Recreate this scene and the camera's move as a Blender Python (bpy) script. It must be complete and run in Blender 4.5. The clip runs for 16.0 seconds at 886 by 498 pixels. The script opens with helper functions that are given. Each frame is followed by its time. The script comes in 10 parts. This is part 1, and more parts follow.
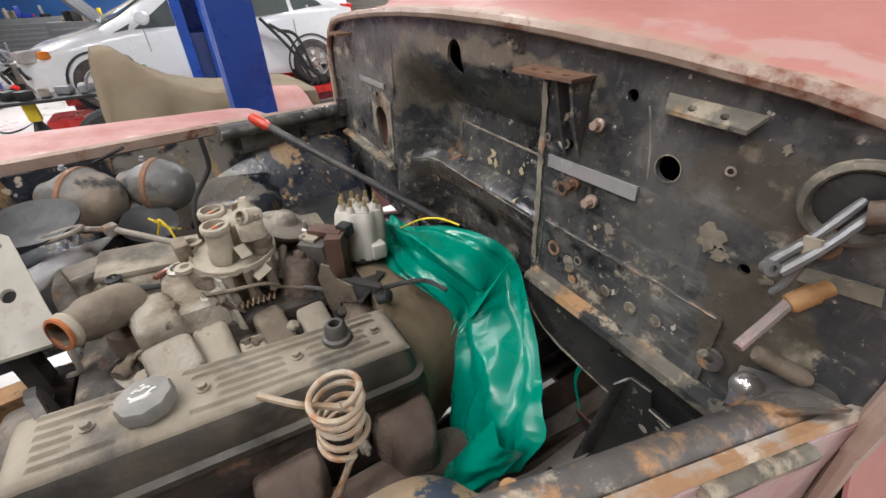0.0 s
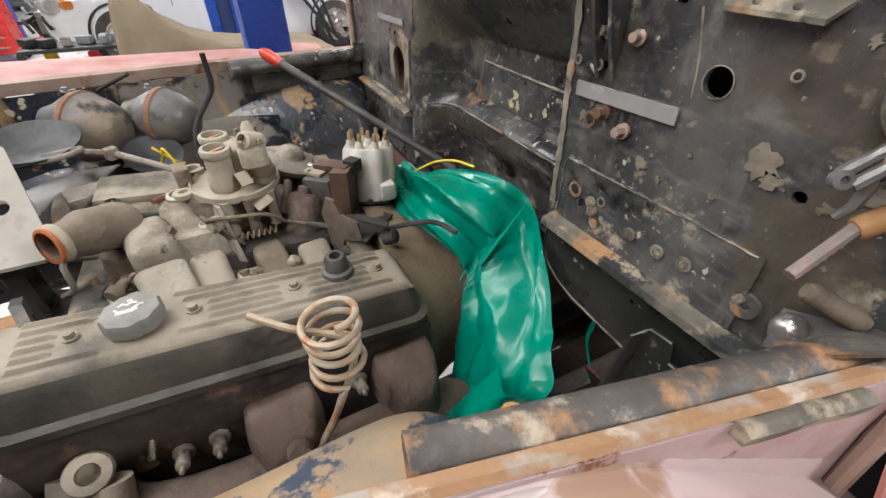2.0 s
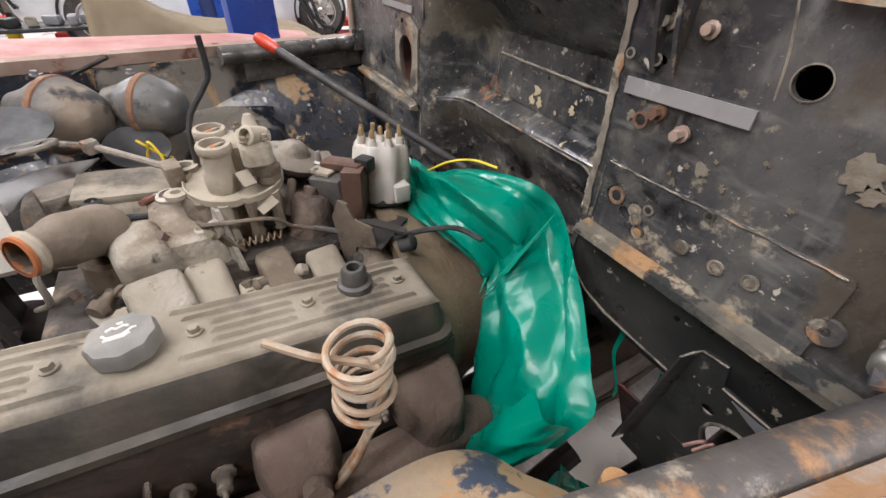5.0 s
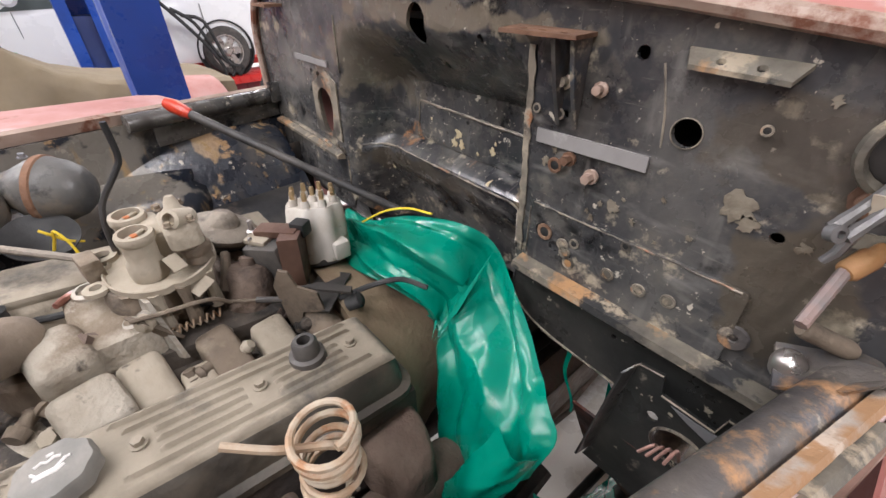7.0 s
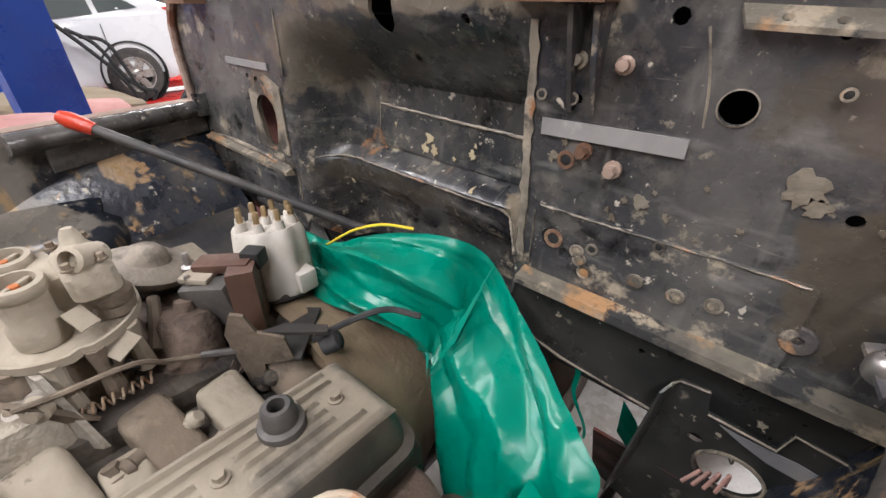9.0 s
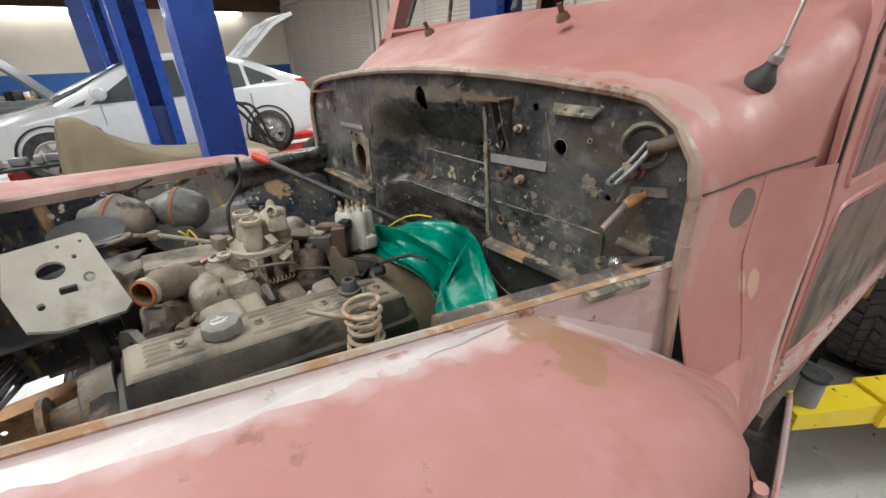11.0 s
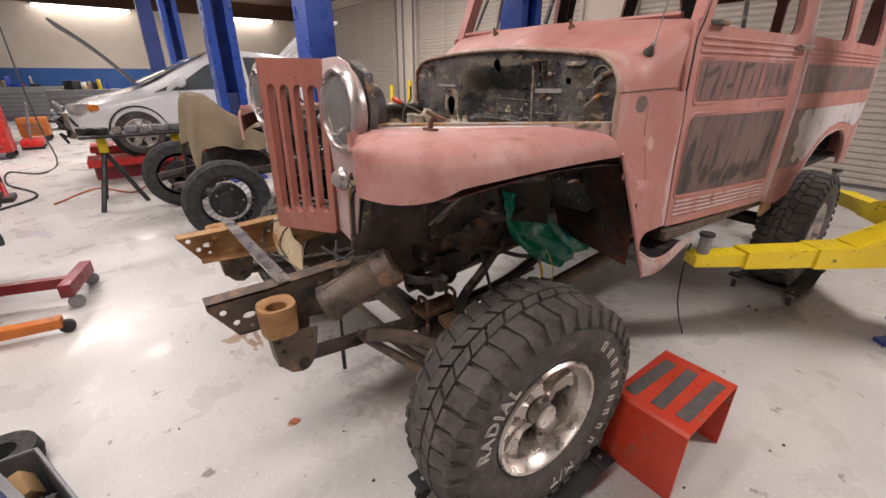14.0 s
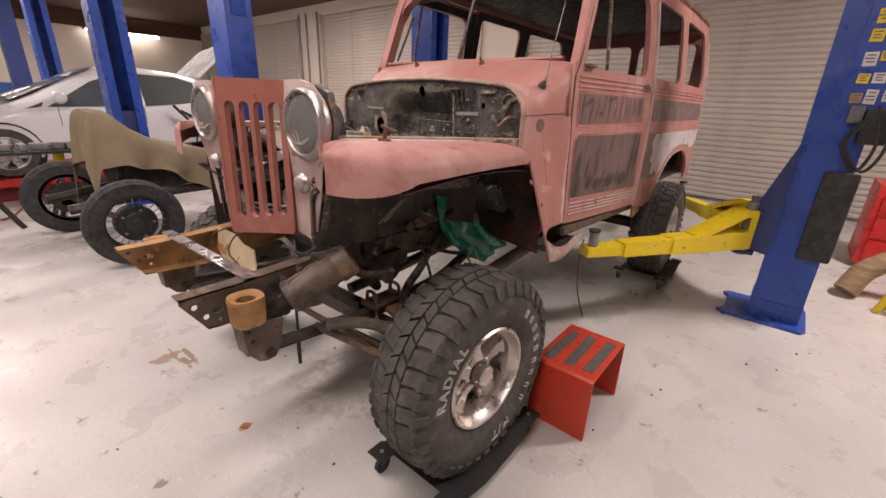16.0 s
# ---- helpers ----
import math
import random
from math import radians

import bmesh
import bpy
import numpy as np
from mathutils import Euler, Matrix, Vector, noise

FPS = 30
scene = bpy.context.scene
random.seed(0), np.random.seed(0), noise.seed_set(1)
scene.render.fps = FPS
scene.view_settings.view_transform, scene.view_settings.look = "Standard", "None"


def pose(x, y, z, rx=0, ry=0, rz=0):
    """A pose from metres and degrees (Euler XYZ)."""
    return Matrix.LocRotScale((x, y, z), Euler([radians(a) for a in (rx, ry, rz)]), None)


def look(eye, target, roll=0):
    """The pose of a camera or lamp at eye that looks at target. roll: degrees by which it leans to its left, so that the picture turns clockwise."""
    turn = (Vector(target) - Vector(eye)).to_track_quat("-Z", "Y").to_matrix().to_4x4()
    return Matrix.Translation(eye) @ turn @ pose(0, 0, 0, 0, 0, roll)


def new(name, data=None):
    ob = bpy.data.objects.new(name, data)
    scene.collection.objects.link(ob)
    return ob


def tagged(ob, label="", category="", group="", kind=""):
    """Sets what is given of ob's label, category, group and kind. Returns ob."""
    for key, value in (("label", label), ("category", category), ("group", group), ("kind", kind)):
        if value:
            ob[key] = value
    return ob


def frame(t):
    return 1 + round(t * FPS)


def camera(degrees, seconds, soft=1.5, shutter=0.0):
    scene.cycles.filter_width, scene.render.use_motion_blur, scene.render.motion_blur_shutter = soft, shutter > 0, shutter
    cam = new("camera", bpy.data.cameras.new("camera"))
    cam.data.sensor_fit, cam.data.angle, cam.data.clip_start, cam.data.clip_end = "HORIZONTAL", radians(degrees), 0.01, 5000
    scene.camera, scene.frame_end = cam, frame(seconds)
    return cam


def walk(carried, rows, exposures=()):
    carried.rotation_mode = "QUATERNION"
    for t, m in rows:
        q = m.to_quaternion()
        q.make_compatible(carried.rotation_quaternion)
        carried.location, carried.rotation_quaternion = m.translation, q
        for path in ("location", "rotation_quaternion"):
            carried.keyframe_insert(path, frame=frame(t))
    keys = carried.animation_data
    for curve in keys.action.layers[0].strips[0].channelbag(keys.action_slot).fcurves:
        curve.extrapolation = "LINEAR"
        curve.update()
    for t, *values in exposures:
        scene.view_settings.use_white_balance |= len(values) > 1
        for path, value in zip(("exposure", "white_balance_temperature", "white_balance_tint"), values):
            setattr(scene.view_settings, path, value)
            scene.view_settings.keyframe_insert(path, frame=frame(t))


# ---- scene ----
cam = camera(94.6, 16.0)
PATH = [
    (0, (0.647, -0.401, 1.612), (-0.797, 0.442, 0.514), -1.7),
    (0.5, (0.645, -0.376, 1.584), (-0.819, 0.376, 0.447), -2.3),
    (1, (0.645, -0.371, 1.556), (-0.792, 0.374, 0.38), -1.3),
    (1.5, (0.646, -0.381, 1.541), (-0.775, 0.375, 0.354), -0.4),
    (2, (0.648, -0.396, 1.541), (-0.775, 0.357, 0.353), 0.1),
    (2.5, (0.662, -0.406, 1.545), (-0.77, 0.348, 0.37), 0.4),
    (3, (0.665, -0.43, 1.561), (-0.768, 0.361, 0.412), 1.2),
    (5.5, (0.561, -0.42, 1.522), (-0.79, 0.405, 0.299), 2.0),
    (6, (0.575, -0.422, 1.551), (-0.765, 0.469, 0.363), 0.3),
    (6.5, (0.572, -0.408, 1.598), (-0.728, 0.605, 0.464), -1.1),
    (7, (0.56, -0.416, 1.571), (-0.688, 0.661, 0.44), -0.1),
    (7.5, (0.527, -0.414, 1.533), (-0.654, 0.717, 0.382), -0.1),
    (8, (0.483, -0.4, 1.517), (-0.627, 0.813, 0.379), -0.5),
    (8.5, (0.447, -0.397, 1.515), (-0.615, 0.893, 0.415), 0.4),
    (11, (0.859, -0.594, 1.592), (-0.578, 0.505, 0.742), -2.3),
    (11.5, (1.052, -0.684, 1.608), (-0.492, 0.278, 0.776), -2.3),
    (12, (1.186, -0.876, 1.598), (-0.391, 0.073, 0.814), -2.7),
    (12.5, (1.297, -1.103, 1.552), (-0.272, -0.126, 0.788), -2.2),
    (13, (1.421, -1.21, 1.529), (-0.178, -0.287, 0.761), -1.3),
    (13.5, (1.521, -1.323, 1.504), (-0.07, -0.42, 0.695), 0.8),
    (14, (1.518, -1.457, 1.472), (0.059, -0.342, 0.679), 0.3),
    (14.5, (1.54, -1.539, 1.459), (0.137, -0.365, 0.65), 1.1),
    (15, (1.585, -1.553, 1.428), (0.21, -0.383, 0.568), 0.5),
    (15.5, (1.604, -1.631, 1.445), (0.327, -0.282, 0.703), 1.7),
    (16, (1.636, -1.732, 1.459), (0.438, -0.282, 0.779), 2.1),
]
walk(cam, [(t, look(eye, target, roll)) for t, eye, target, roll in PATH],
     [(0.0, 0.44, 6000, 9), (1.0, 0.52, 6020, 9), (2.5, 0.57, 6050, 8), (6.0, 0.65, 6050, 14), (8.5, 0.68, 6050, 14), (11.0, 0.25, 6000, 4), (11.6, 0.16, 6050, 4), (12.5, 0.17, 6250, 9), (13.5, 0.14, 6500, 14), (14.5, 0.07, 6800, 20), (16.0, 0.07, 7050, 24)])

# world and light
world = bpy.data.worlds.new("shop_world")
scene.world = world
world.use_nodes = True
world.node_tree.nodes["Background"].inputs[0].default_value = (0.9, 0.95, 1.0, 1)
world.node_tree.nodes["Background"].inputs[1].default_value = 0.010


def overhead_lamp(x, y, power, turn=0.0, size=2.4):
    data = bpy.data.lights.new("overhead_light", "AREA")
    data.shape, data.size, data.size_y = "RECTANGLE", 0.35, size
    data.energy, data.color = power, (1.0, 0.95, 0.90)
    lamp = new("overhead_light", data)
    lamp.matrix_basis = pose(x, y, 3.9, 0, 0, turn)
    return lamp


# unseen overhead lamps; several are added fill for engine bay, firewall and background
for lx, ly, lp, *lz in ((3.4, 2.5, 180, 1.0), (1.3, -2.6, 68), (0.0, -1.2, 44), (-2.2, -2.6, 118), (-3.6, 2.6, 135), (-8.0, -3.0, 210), (-8.5, 3.0, 200), (-14.0, -1.0, 300), (2.2, -5.2, 62)):
    overhead_lamp(lx, ly, lp, 0.0, *lz)


# ---- materials ----
def mat(name, base, alt=None, rough=0.6, metal=0.0, scale=6.0, mix=(0.35, 0.7), spots=(), bump=(60.0, 0.15), coat=0.0, rvar=0.15, stretch=None, emit=0.0):
    m = bpy.data.materials.new(name)
    m.use_nodes = True
    nt = m.node_tree
    n, l = nt.nodes, nt.links
    b = n["Principled BSDF"]
    tc = n.new("ShaderNodeTexCoord")
    vec = tc.outputs["Object"]
    if stretch:
        mp = n.new("ShaderNodeMapping")
        mp.inputs["Scale"].default_value = stretch
        l.new(vec, mp.inputs["Vector"])
        vec = mp.outputs["Vector"]

    def noise_fac(sc, lo, hi, detail=6.0, rough_n=0.6):
        t = n.new("ShaderNodeTexNoise")
        t.inputs["Scale"].default_value, t.inputs["Detail"].default_value, t.inputs["Roughness"].default_value = sc, detail, rough_n
        l.new(vec, t.inputs["Vector"])
        r = n.new("ShaderNodeMapRange")
        r.inputs["From Min"].default_value, r.inputs["From Max"].default_value = 0.5 + (lo - 0.5) * 0.7, 0.5 + (hi - 0.5) * 0.7
        l.new(t.outputs["Fac"], r.inputs["Value"])
        return r.outputs["Result"]

    def blend(fac, a, c):
        x = n.new("ShaderNodeMix")
        x.data_type = "RGBA"
        l.new(fac, x.inputs["Factor"])
        if isinstance(a, tuple):
            x.inputs["A"].default_value = (*a, 1)
        else:
            l.new(a, x.inputs["A"])
        x.inputs["B"].default_value = (*c, 1)
        return x.outputs["Result"]

    col = blend(noise_fac(scale, *mix), base, alt or tuple(min(1, v * 0.8) for v in base))
    rfac = None
    for k, (c, sc, lo, hi) in enumerate(spots):
        col = blend(noise_fac(sc, lo, hi, 8.0, 0.65), col, c)
    l.new(col, b.inputs["Base Color"])
    rr = n.new("ShaderNodeMapRange")
    rr.inputs["To Min"].default_value, rr.inputs["To Max"].default_value = max(0.02, rough - rvar), min(1, rough + rvar)
    l.new(noise_fac(scale * 2.3, 0.3, 0.7), rr.inputs["Value"])
    l.new(rr.outputs["Result"], b.inputs["Roughness"])
    b.inputs["Metallic"].default_value = metal
    b.inputs["Coat Weight"].default_value = coat
    b.inputs["Coat Roughness"].default_value = 0.08
    if bump:
        t = n.new("ShaderNodeTexNoise")
        t.inputs["Scale"].default_value, t.inputs["Detail"].default_value = bump[0], 5.0
        l.new(vec, t.inputs["Vector"])
        bp = n.new("ShaderNodeBump")
        bp.inputs["Strength"].default_value, bp.inputs["Distance"].default_value = bump[1], 0.01
        l.new(t.outputs["Fac"], bp.inputs["Height"])
        l.new(bp.outputs["Normal"], b.inputs["Normal"])
    if emit:
        b.inputs["Emission Color"].default_value = (1, 0.95, 0.86, 1)
        b.inputs["Emission Strength"].default_value = emit
    return m


RUST, TAN, DUST = (0.23, 0.085, 0.03), (0.42, 0.29, 0.15), (0.40, 0.34, 0.26)
m_primer = mat("pink_primer", (0.40, 0.17, 0.145), (0.44, 0.215, 0.19), 0.6, 0, 4, (0.35, 0.7), [((0.50, 0.33, 0.31), 2.2, 0.58, 0.85), ((0.35, 0.15, 0.125), 11, 0.56, 0.8), ((0.26, 0.15, 0.10), 6.5, 0.755, 0.775), ((0.46, 0.29, 0.18), 16, 0.76, 0.78)], (90, 0.05))
m_primer_red = mat("red_primer", (0.33, 0.115, 0.085), (0.28, 0.095, 0.07), 0.5, 0, 6, spots=[((0.40, 0.19, 0.16), 3, 0.55, 0.8), ((0.10, 0.04, 0.03), 18, 0.70, 0.74)], bump=(90, 0.06))
m_bare = mat("bare_pink_steel", (0.50, 0.40, 0.40), (0.44, 0.30, 0.28), 0.45, 0.25, 7, spots=[((0.42, 0.18, 0.15), 4, 0.56, 0.7), (RUST, 11, 0.70, 0.74)], bump=(80, 0.08))
m_firewall = mat("scuffed_black_paint", (0.024, 0.025, 0.029), (0.078, 0.077, 0.076), 0.26, 0.0, 5, (0.35, 0.8), [((0.175, 0.166, 0.150), 3.0, 0.47, 0.86), ((0.12, 0.112, 0.098), 22, 0.52, 0.76), ((0.33, 0.29, 0.22), 14, 0.63, 0.72), ((0.27, 0.135, 0.06), 9, 0.71, 0.77), ((0.46, 0.42, 0.35), 46, 0.71, 0.74), ((0.38, 0.345, 0.285), 90, 0.70, 0.74), ((0.010, 0.010, 0.011), 8, 0.58, 0.68)], (45, 0.2))
m_toe = mat("black_toe_board", (0.012, 0.013, 0.013), (0.035, 0.034, 0.031), 0.40, 0, 6, spots=[((0.14, 0.125, 0.10), 26, 0.66, 0.75), ((0.06, 0.057, 0.05), 5, 0.55, 0.8), ((0.30, 0.27, 0.21), 45, 0.70, 0.73)], bump=(50, 0.15))
m_blackdirty = mat("dirty_black_steel", (0.016, 0.016, 0.017), (0.05, 0.045, 0.04), 0.55, 0.1, 6, spots=[((0.16, 0.12, 0.09), 9, 0.6, 0.8)], bump=(50, 0.15))
m_rustblack = mat("rusty_black_rail", (0.05, 0.045, 0.045), (0.13, 0.115, 0.10), 0.6, 0.2, 9, spots=[((0.36, 0.20, 0.095), 10, 0.57, 0.68), ((0.05, 0.062, 0.085), 7, 0.56, 0.70), (DUST, 30, 0.6, 0.75)], bump=(70, 0.3))
m_rust = mat("rusted_steel", (0.20, 0.105, 0.06), (0.11, 0.06, 0.038), 0.78, 0.1, 12, spots=[((0.34, 0.25, 0.17), 9, 0.58, 0.72)], bump=(90, 0.35))
m_frame = mat("greasy_frame_steel", (0.075, 0.056, 0.046), (0.14, 0.10, 0.072), 0.6, 0.15, 8, spots=[((0.24, 0.145, 0.085), 9, 0.58, 0.74), ((0.03, 0.025, 0.022), 6, 0.6, 0.75)], bump=(60, 0.35))
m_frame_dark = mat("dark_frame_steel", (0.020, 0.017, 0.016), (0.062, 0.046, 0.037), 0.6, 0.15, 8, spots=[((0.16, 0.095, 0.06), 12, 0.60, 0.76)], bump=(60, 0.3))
m_tanrust = mat("tan_rusted_steel", (0.40, 0.235, 0.10), (0.27, 0.13, 0.05), 0.7, 0.1, 9, spots=[((0.13, 0.07, 0.04), 13, 0.6, 0.72)], bump=(70, 0.25))
m_patina = mat("blue_tan_patina", (0.40, 0.28, 0.16), (0.25, 0.20, 0.15), 0.65, 0.1, 7, spots=[((0.045, 0.06, 0.09), 13, 0.52, 0.58), ((0.45, 0.22, 0.09), 22, 0.6, 0.68)], bump=(60, 0.2))
m_innerfender = mat("patchy_navy_inner_fender", (0.010, 0.013, 0.020), (0.028, 0.032, 0.042), 0.30, 0, 5, spots=[((0.10, 0.088, 0.07), 4, 0.58, 0.85), ((0.36, 0.23, 0.12), 14, 0.63, 0.69), ((0.45, 0.41, 0.33), 30, 0.69, 0.72)], bump=(60, 0.2))
m_engine = mat("dusty_grey_engine", (0.20, 0.175, 0.145), (0.31, 0.27, 0.22), 0.82, 0.1, 9, spots=[((0.085, 0.07, 0.055), 14, 0.56, 0.75), ((0.04, 0.035, 0.03), 5, 0.60, 0.75), ((0.27, 0.16, 0.09), 10, 0.66, 0.74)], bump=(110, 0.35))
m_alu = mat("dusty_aluminium", (0.32, 0.285, 0.235), (0.43, 0.39, 0.33), 0.72, 0.2, 12, spots=[((0.28, 0.21, 0.135), 10, 0.55, 0.72), ((0.06, 0.05, 0.042), 6, 0.60, 0.74), ((0.12, 0.10, 0.08), 24, 0.64, 0.74)], bump=(120, 0.3))
m_grime = mat("dark_engine_grime", (0.06, 0.05, 0.042), (0.12, 0.10, 0.08), 0.8, 0.1, 10, spots=[((0.02, 0.018, 0.016), 6, 0.55, 0.72), ((0.22, 0.17, 0.12), 16, 0.62, 0.74)], bump=(90, 0.4))
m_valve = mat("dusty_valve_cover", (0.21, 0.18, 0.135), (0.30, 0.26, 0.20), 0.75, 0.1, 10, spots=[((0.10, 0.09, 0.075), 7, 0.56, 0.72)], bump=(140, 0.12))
m_blackplastic = mat("dusty_black_plastic", (0.035, 0.034, 0.034), (0.10, 0.09, 0.08), 0.6, 0, 14, bump=(120, 0.1))
m_oilcap = mat("dusty_grey_cap", (0.16, 0.155, 0.14), (0.24, 0.225, 0.20), 0.7, 0, 20, bump=(120, 0.08))
m_castbrown = mat("brown_cast_iron", (0.115, 0.080, 0.062), (0.175, 0.13, 0.10), 0.85, 0.1, 10, spots=[((0.05, 0.036, 0.03), 12, 0.54, 0.75)], bump=(130, 0.4))
m_dizzy = mat("dusty_distributor_cap", (0.52, 0.49, 0.44), (0.42, 0.38, 0.32), 0.6, 0, 18, spots=[((0.28, 0.21, 0.15), 26, 0.66, 0.76)], bump=(120, 0.08))
m_brass = mat("brass_terminal", (0.55, 0.42, 0.24), None, 0.4, 0.9, 30)
m_orange = mat("orange_inner_pipe", (0.42, 0.13, 0.035), (0.30, 0.10, 0.035), 0.7, 0, 14)
m_tarp = mat("green_tarpaulin", (0.0, 0.185, 0.122), (0.0, 0.215, 0.145), 0.30, 0, 5, bump=(30, 0.03), rvar=0.07)
m_canvas = mat("olive_canvas", (0.185, 0.145, 0.092), (0.235, 0.188, 0.122), 0.9, 0, 3, bump=(220, 0.2))
m_wire = mat("tarnished_wire", (0.40, 0.34, 0.26), (0.33, 0.22, 0.135), 0.55, 0.25, 30, spots=[((0.30, 0.15, 0.07), 14, 0.58, 0.68)])
m_chrome = mat("worn_chrome", (0.42, 0.39, 0.38), (0.33, 0.29, 0.275), 0.40, 0.8, 6, spots=[((0.26, 0.19, 0.16), 14, 0.60, 0.75)], bump=(30, 0.08))
m_worn = mat("worn_rim_steel", (0.30, 0.21, 0.165), (0.40, 0.31, 0.255), 0.55, 0.15, 9, spots=[((0.18, 0.075, 0.045), 12, 0.58, 0.68)], bump=(70, 0.2))
m_polish = mat("polished_wheel_alloy", (0.60, 0.56, 0.53), (0.50, 0.46, 0.43), 0.34, 0.9, 8, spots=[((0.34, 0.29, 0.25), 18, 0.64, 0.85)], bump=(60, 0.04))
m_bareSteel = mat("bare_brushed_steel", (0.50, 0.48, 0.46), (0.38, 0.35, 0.33), 0.34, 0.85, 5, spots=[((0.42, 0.2, 0.15), 7, 0.62, 0.72)], bump=(60, 0.1))
m_tyre = mat("worn_black_rubber", (0.052, 0.047, 0.044), (0.085, 0.077, 0.070), 0.85, 0, 12, spots=[((0.15, 0.132, 0.115), 9, 0.58, 0.85)], bump=(90, 0.2))
m_white_rubber = mat("white_raised_lettering", (0.48, 0.46, 0.43), (0.34, 0.32, 0.30), 0.8, 0, 40)
m_bluepost = mat("blue_lift_paint", (0.016, 0.068, 0.36), (0.012, 0.05, 0.27), 0.36, 0, 3, spots=[((0.08, 0.12, 0.3), 9, 0.66, 0.8)], bump=(40, 0.04))
m_bluedark = mat("navy_lift_paint", (0.014, 0.028, 0.11), (0.02, 0.04, 0.16), 0.45, 0, 3)
m_yellow = mat("yellow_arm_paint", (0.78, 0.60, 0.012), (0.70, 0.50, 0.01), 0.45, 0, 5, spots=[((0.14, 0.10, 0.03), 18, 0.68, 0.73)], bump=(50, 0.05))
m_red = mat("glossy_red_paint", (0.55, 0.025, 0.02), (0.45, 0.02, 0.016), 0.35, 0, 5, spots=[((0.2, 0.02, 0.02), 14, 0.68, 0.75)], bump=(60, 0.05))
m_stool = mat("scuffed_orange_red_paint", (0.52, 0.045, 0.018), (0.42, 0.035, 0.016), 0.42, 0, 5, spots=[((0.30, 0.10, 0.06), 9, 0.62, 0.75)], bump=(70, 0.07))
m_grip = mat("grey_grip_tape", (0.075, 0.07, 0.068), (0.11, 0.10, 0.095), 0.95, 0, 30, bump=(300, 0.5))
m_maroon = mat("maroon_stand_paint", (0.22, 0.02, 0.03), (0.17, 0.016, 0.025), 0.4, 0, 6)
m_orangepaint = mat("orange_stand_paint", (0.55, 0.16, 0.015), (0.40, 0.11, 0.02), 0.5, 0, 7, spots=[((0.16, 0.06, 0.02), 12, 0.6, 0.72)])
m_rubber = mat("black_rubber", (0.02, 0.02, 0.02), (0.045, 0.045, 0.045), 0.8, 0, 20)
m_carwhite = mat("white_car_paint", (0.78, 0.79, 0.80), (0.74, 0.75, 0.76), 0.25, 0, 1, coat=0.6, bump=None)
m_carglass = mat("dark_car_glass", (0.085, 0.10, 0.10), (0.12, 0.135, 0.13), 0.08, 0, 1.5, bump=None, rvar=0.02)
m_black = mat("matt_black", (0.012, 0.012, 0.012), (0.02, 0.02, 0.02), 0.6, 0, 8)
m_floor = mat("speckled_epoxy_floor", (0.55, 0.54, 0.52), (0.46, 0.448, 0.428), 0.34, 0, 1.3, (0.3, 0.75), [((0.46, 0.445, 0.42), 34, 0.60, 0.75), ((0.62, 0.61, 0.59), 55, 0.6, 0.75), ((0.24, 0.22, 0.20), 9, 0.70, 0.76)], (25, 0.05), rvar=0.13)
m_wall = mat("cream_painted_wall", (0.66, 0.60, 0.52), (0.60, 0.54, 0.46), 0.8, 0, 0.9, bump=(60, 0.05))
m_wallblue = mat("blue_painted_wall", (0.02, 0.11, 0.36), (0.02, 0.09, 0.30), 0.6, 0, 1.2, bump=(60, 0.05))
m_slat = mat("painted_roller_slat", (0.52, 0.47, 0.42), (0.46, 0.42, 0.37), 0.5, 0.1, 1.5, spots=[((0.35, 0.31, 0.27), 2.5, 0.6, 0.8)], bump=(40, 0.04))
m_ceiling = mat("brown_timber_ceiling", (0.10, 0.05, 0.028), (0.07, 0.035, 0.02), 0.8, 0, 2, stretch=(1, 8, 8))
m_tube = mat("lit_tube", (1, 1, 1), None, 0.5, emit=14.0)
m_spray = mat("sprayed_black_over_primer", (0.225, 0.12, 0.108), (0.165, 0.105, 0.098), 0.5, 0, 3, spots=[((0.33, 0.145, 0.125), 3.2, 0.56, 0.70)], bump=(60, 0.08), stretch=(1, 2.0, 0.9))
m_spray_low = mat("grey_film_over_primer", (0.135, 0.092, 0.086), (0.175, 0.12, 0.11), 0.5, 0, 3, spots=[((0.06, 0.05, 0.05), 2.6, 0.56, 0.66)], bump=(60, 0.08), stretch=(1, 3.0, 0.7))
m_greypanel = mat("grey_sprayed_panel", (0.13, 0.095, 0.09), (0.17, 0.125, 0.115), 0.5, 0, 4, spots=[((0.26, 0.12, 0.10), 3, 0.6, 0.75)], bump=(60, 0.06))
m_filler = mat("bare_grey_filler", (0.58, 0.56, 0.58), (0.48, 0.45, 0.47), 0.6, 0.15, 5, spots=[((0.42, 0.20, 0.16), 4, 0.68, 0.76), ((0.12, 0.10, 0.10), 5, 0.67, 0.72)])
m_paper = mat("white_paper", (0.75, 0.73, 0.70), None, 0.8, 0, 10)
m_card = mat("brown_cardboard", (0.42, 0.27, 0.13), (0.36, 0.22, 0.10), 0.9, 0, 8)
m_grey = mat("grey_plastic", (0.11, 0.115, 0.12), (0.14, 0.145, 0.15), 0.5, 0, 6)
m_steelgrey = mat("grey_painted_steel", (0.20, 0.20, 0.21), (0.26, 0.26, 0.27), 0.5, 0.3, 8)
m_wood = mat("weathered_wood", (0.36, 0.25, 0.15), (0.22, 0.14, 0.08), 0.8, 0, 6, stretch=(1, 1, 6))
m_yellowwire = mat("yellow_wire", (0.75, 0.55, 0.03), None, 0.5)
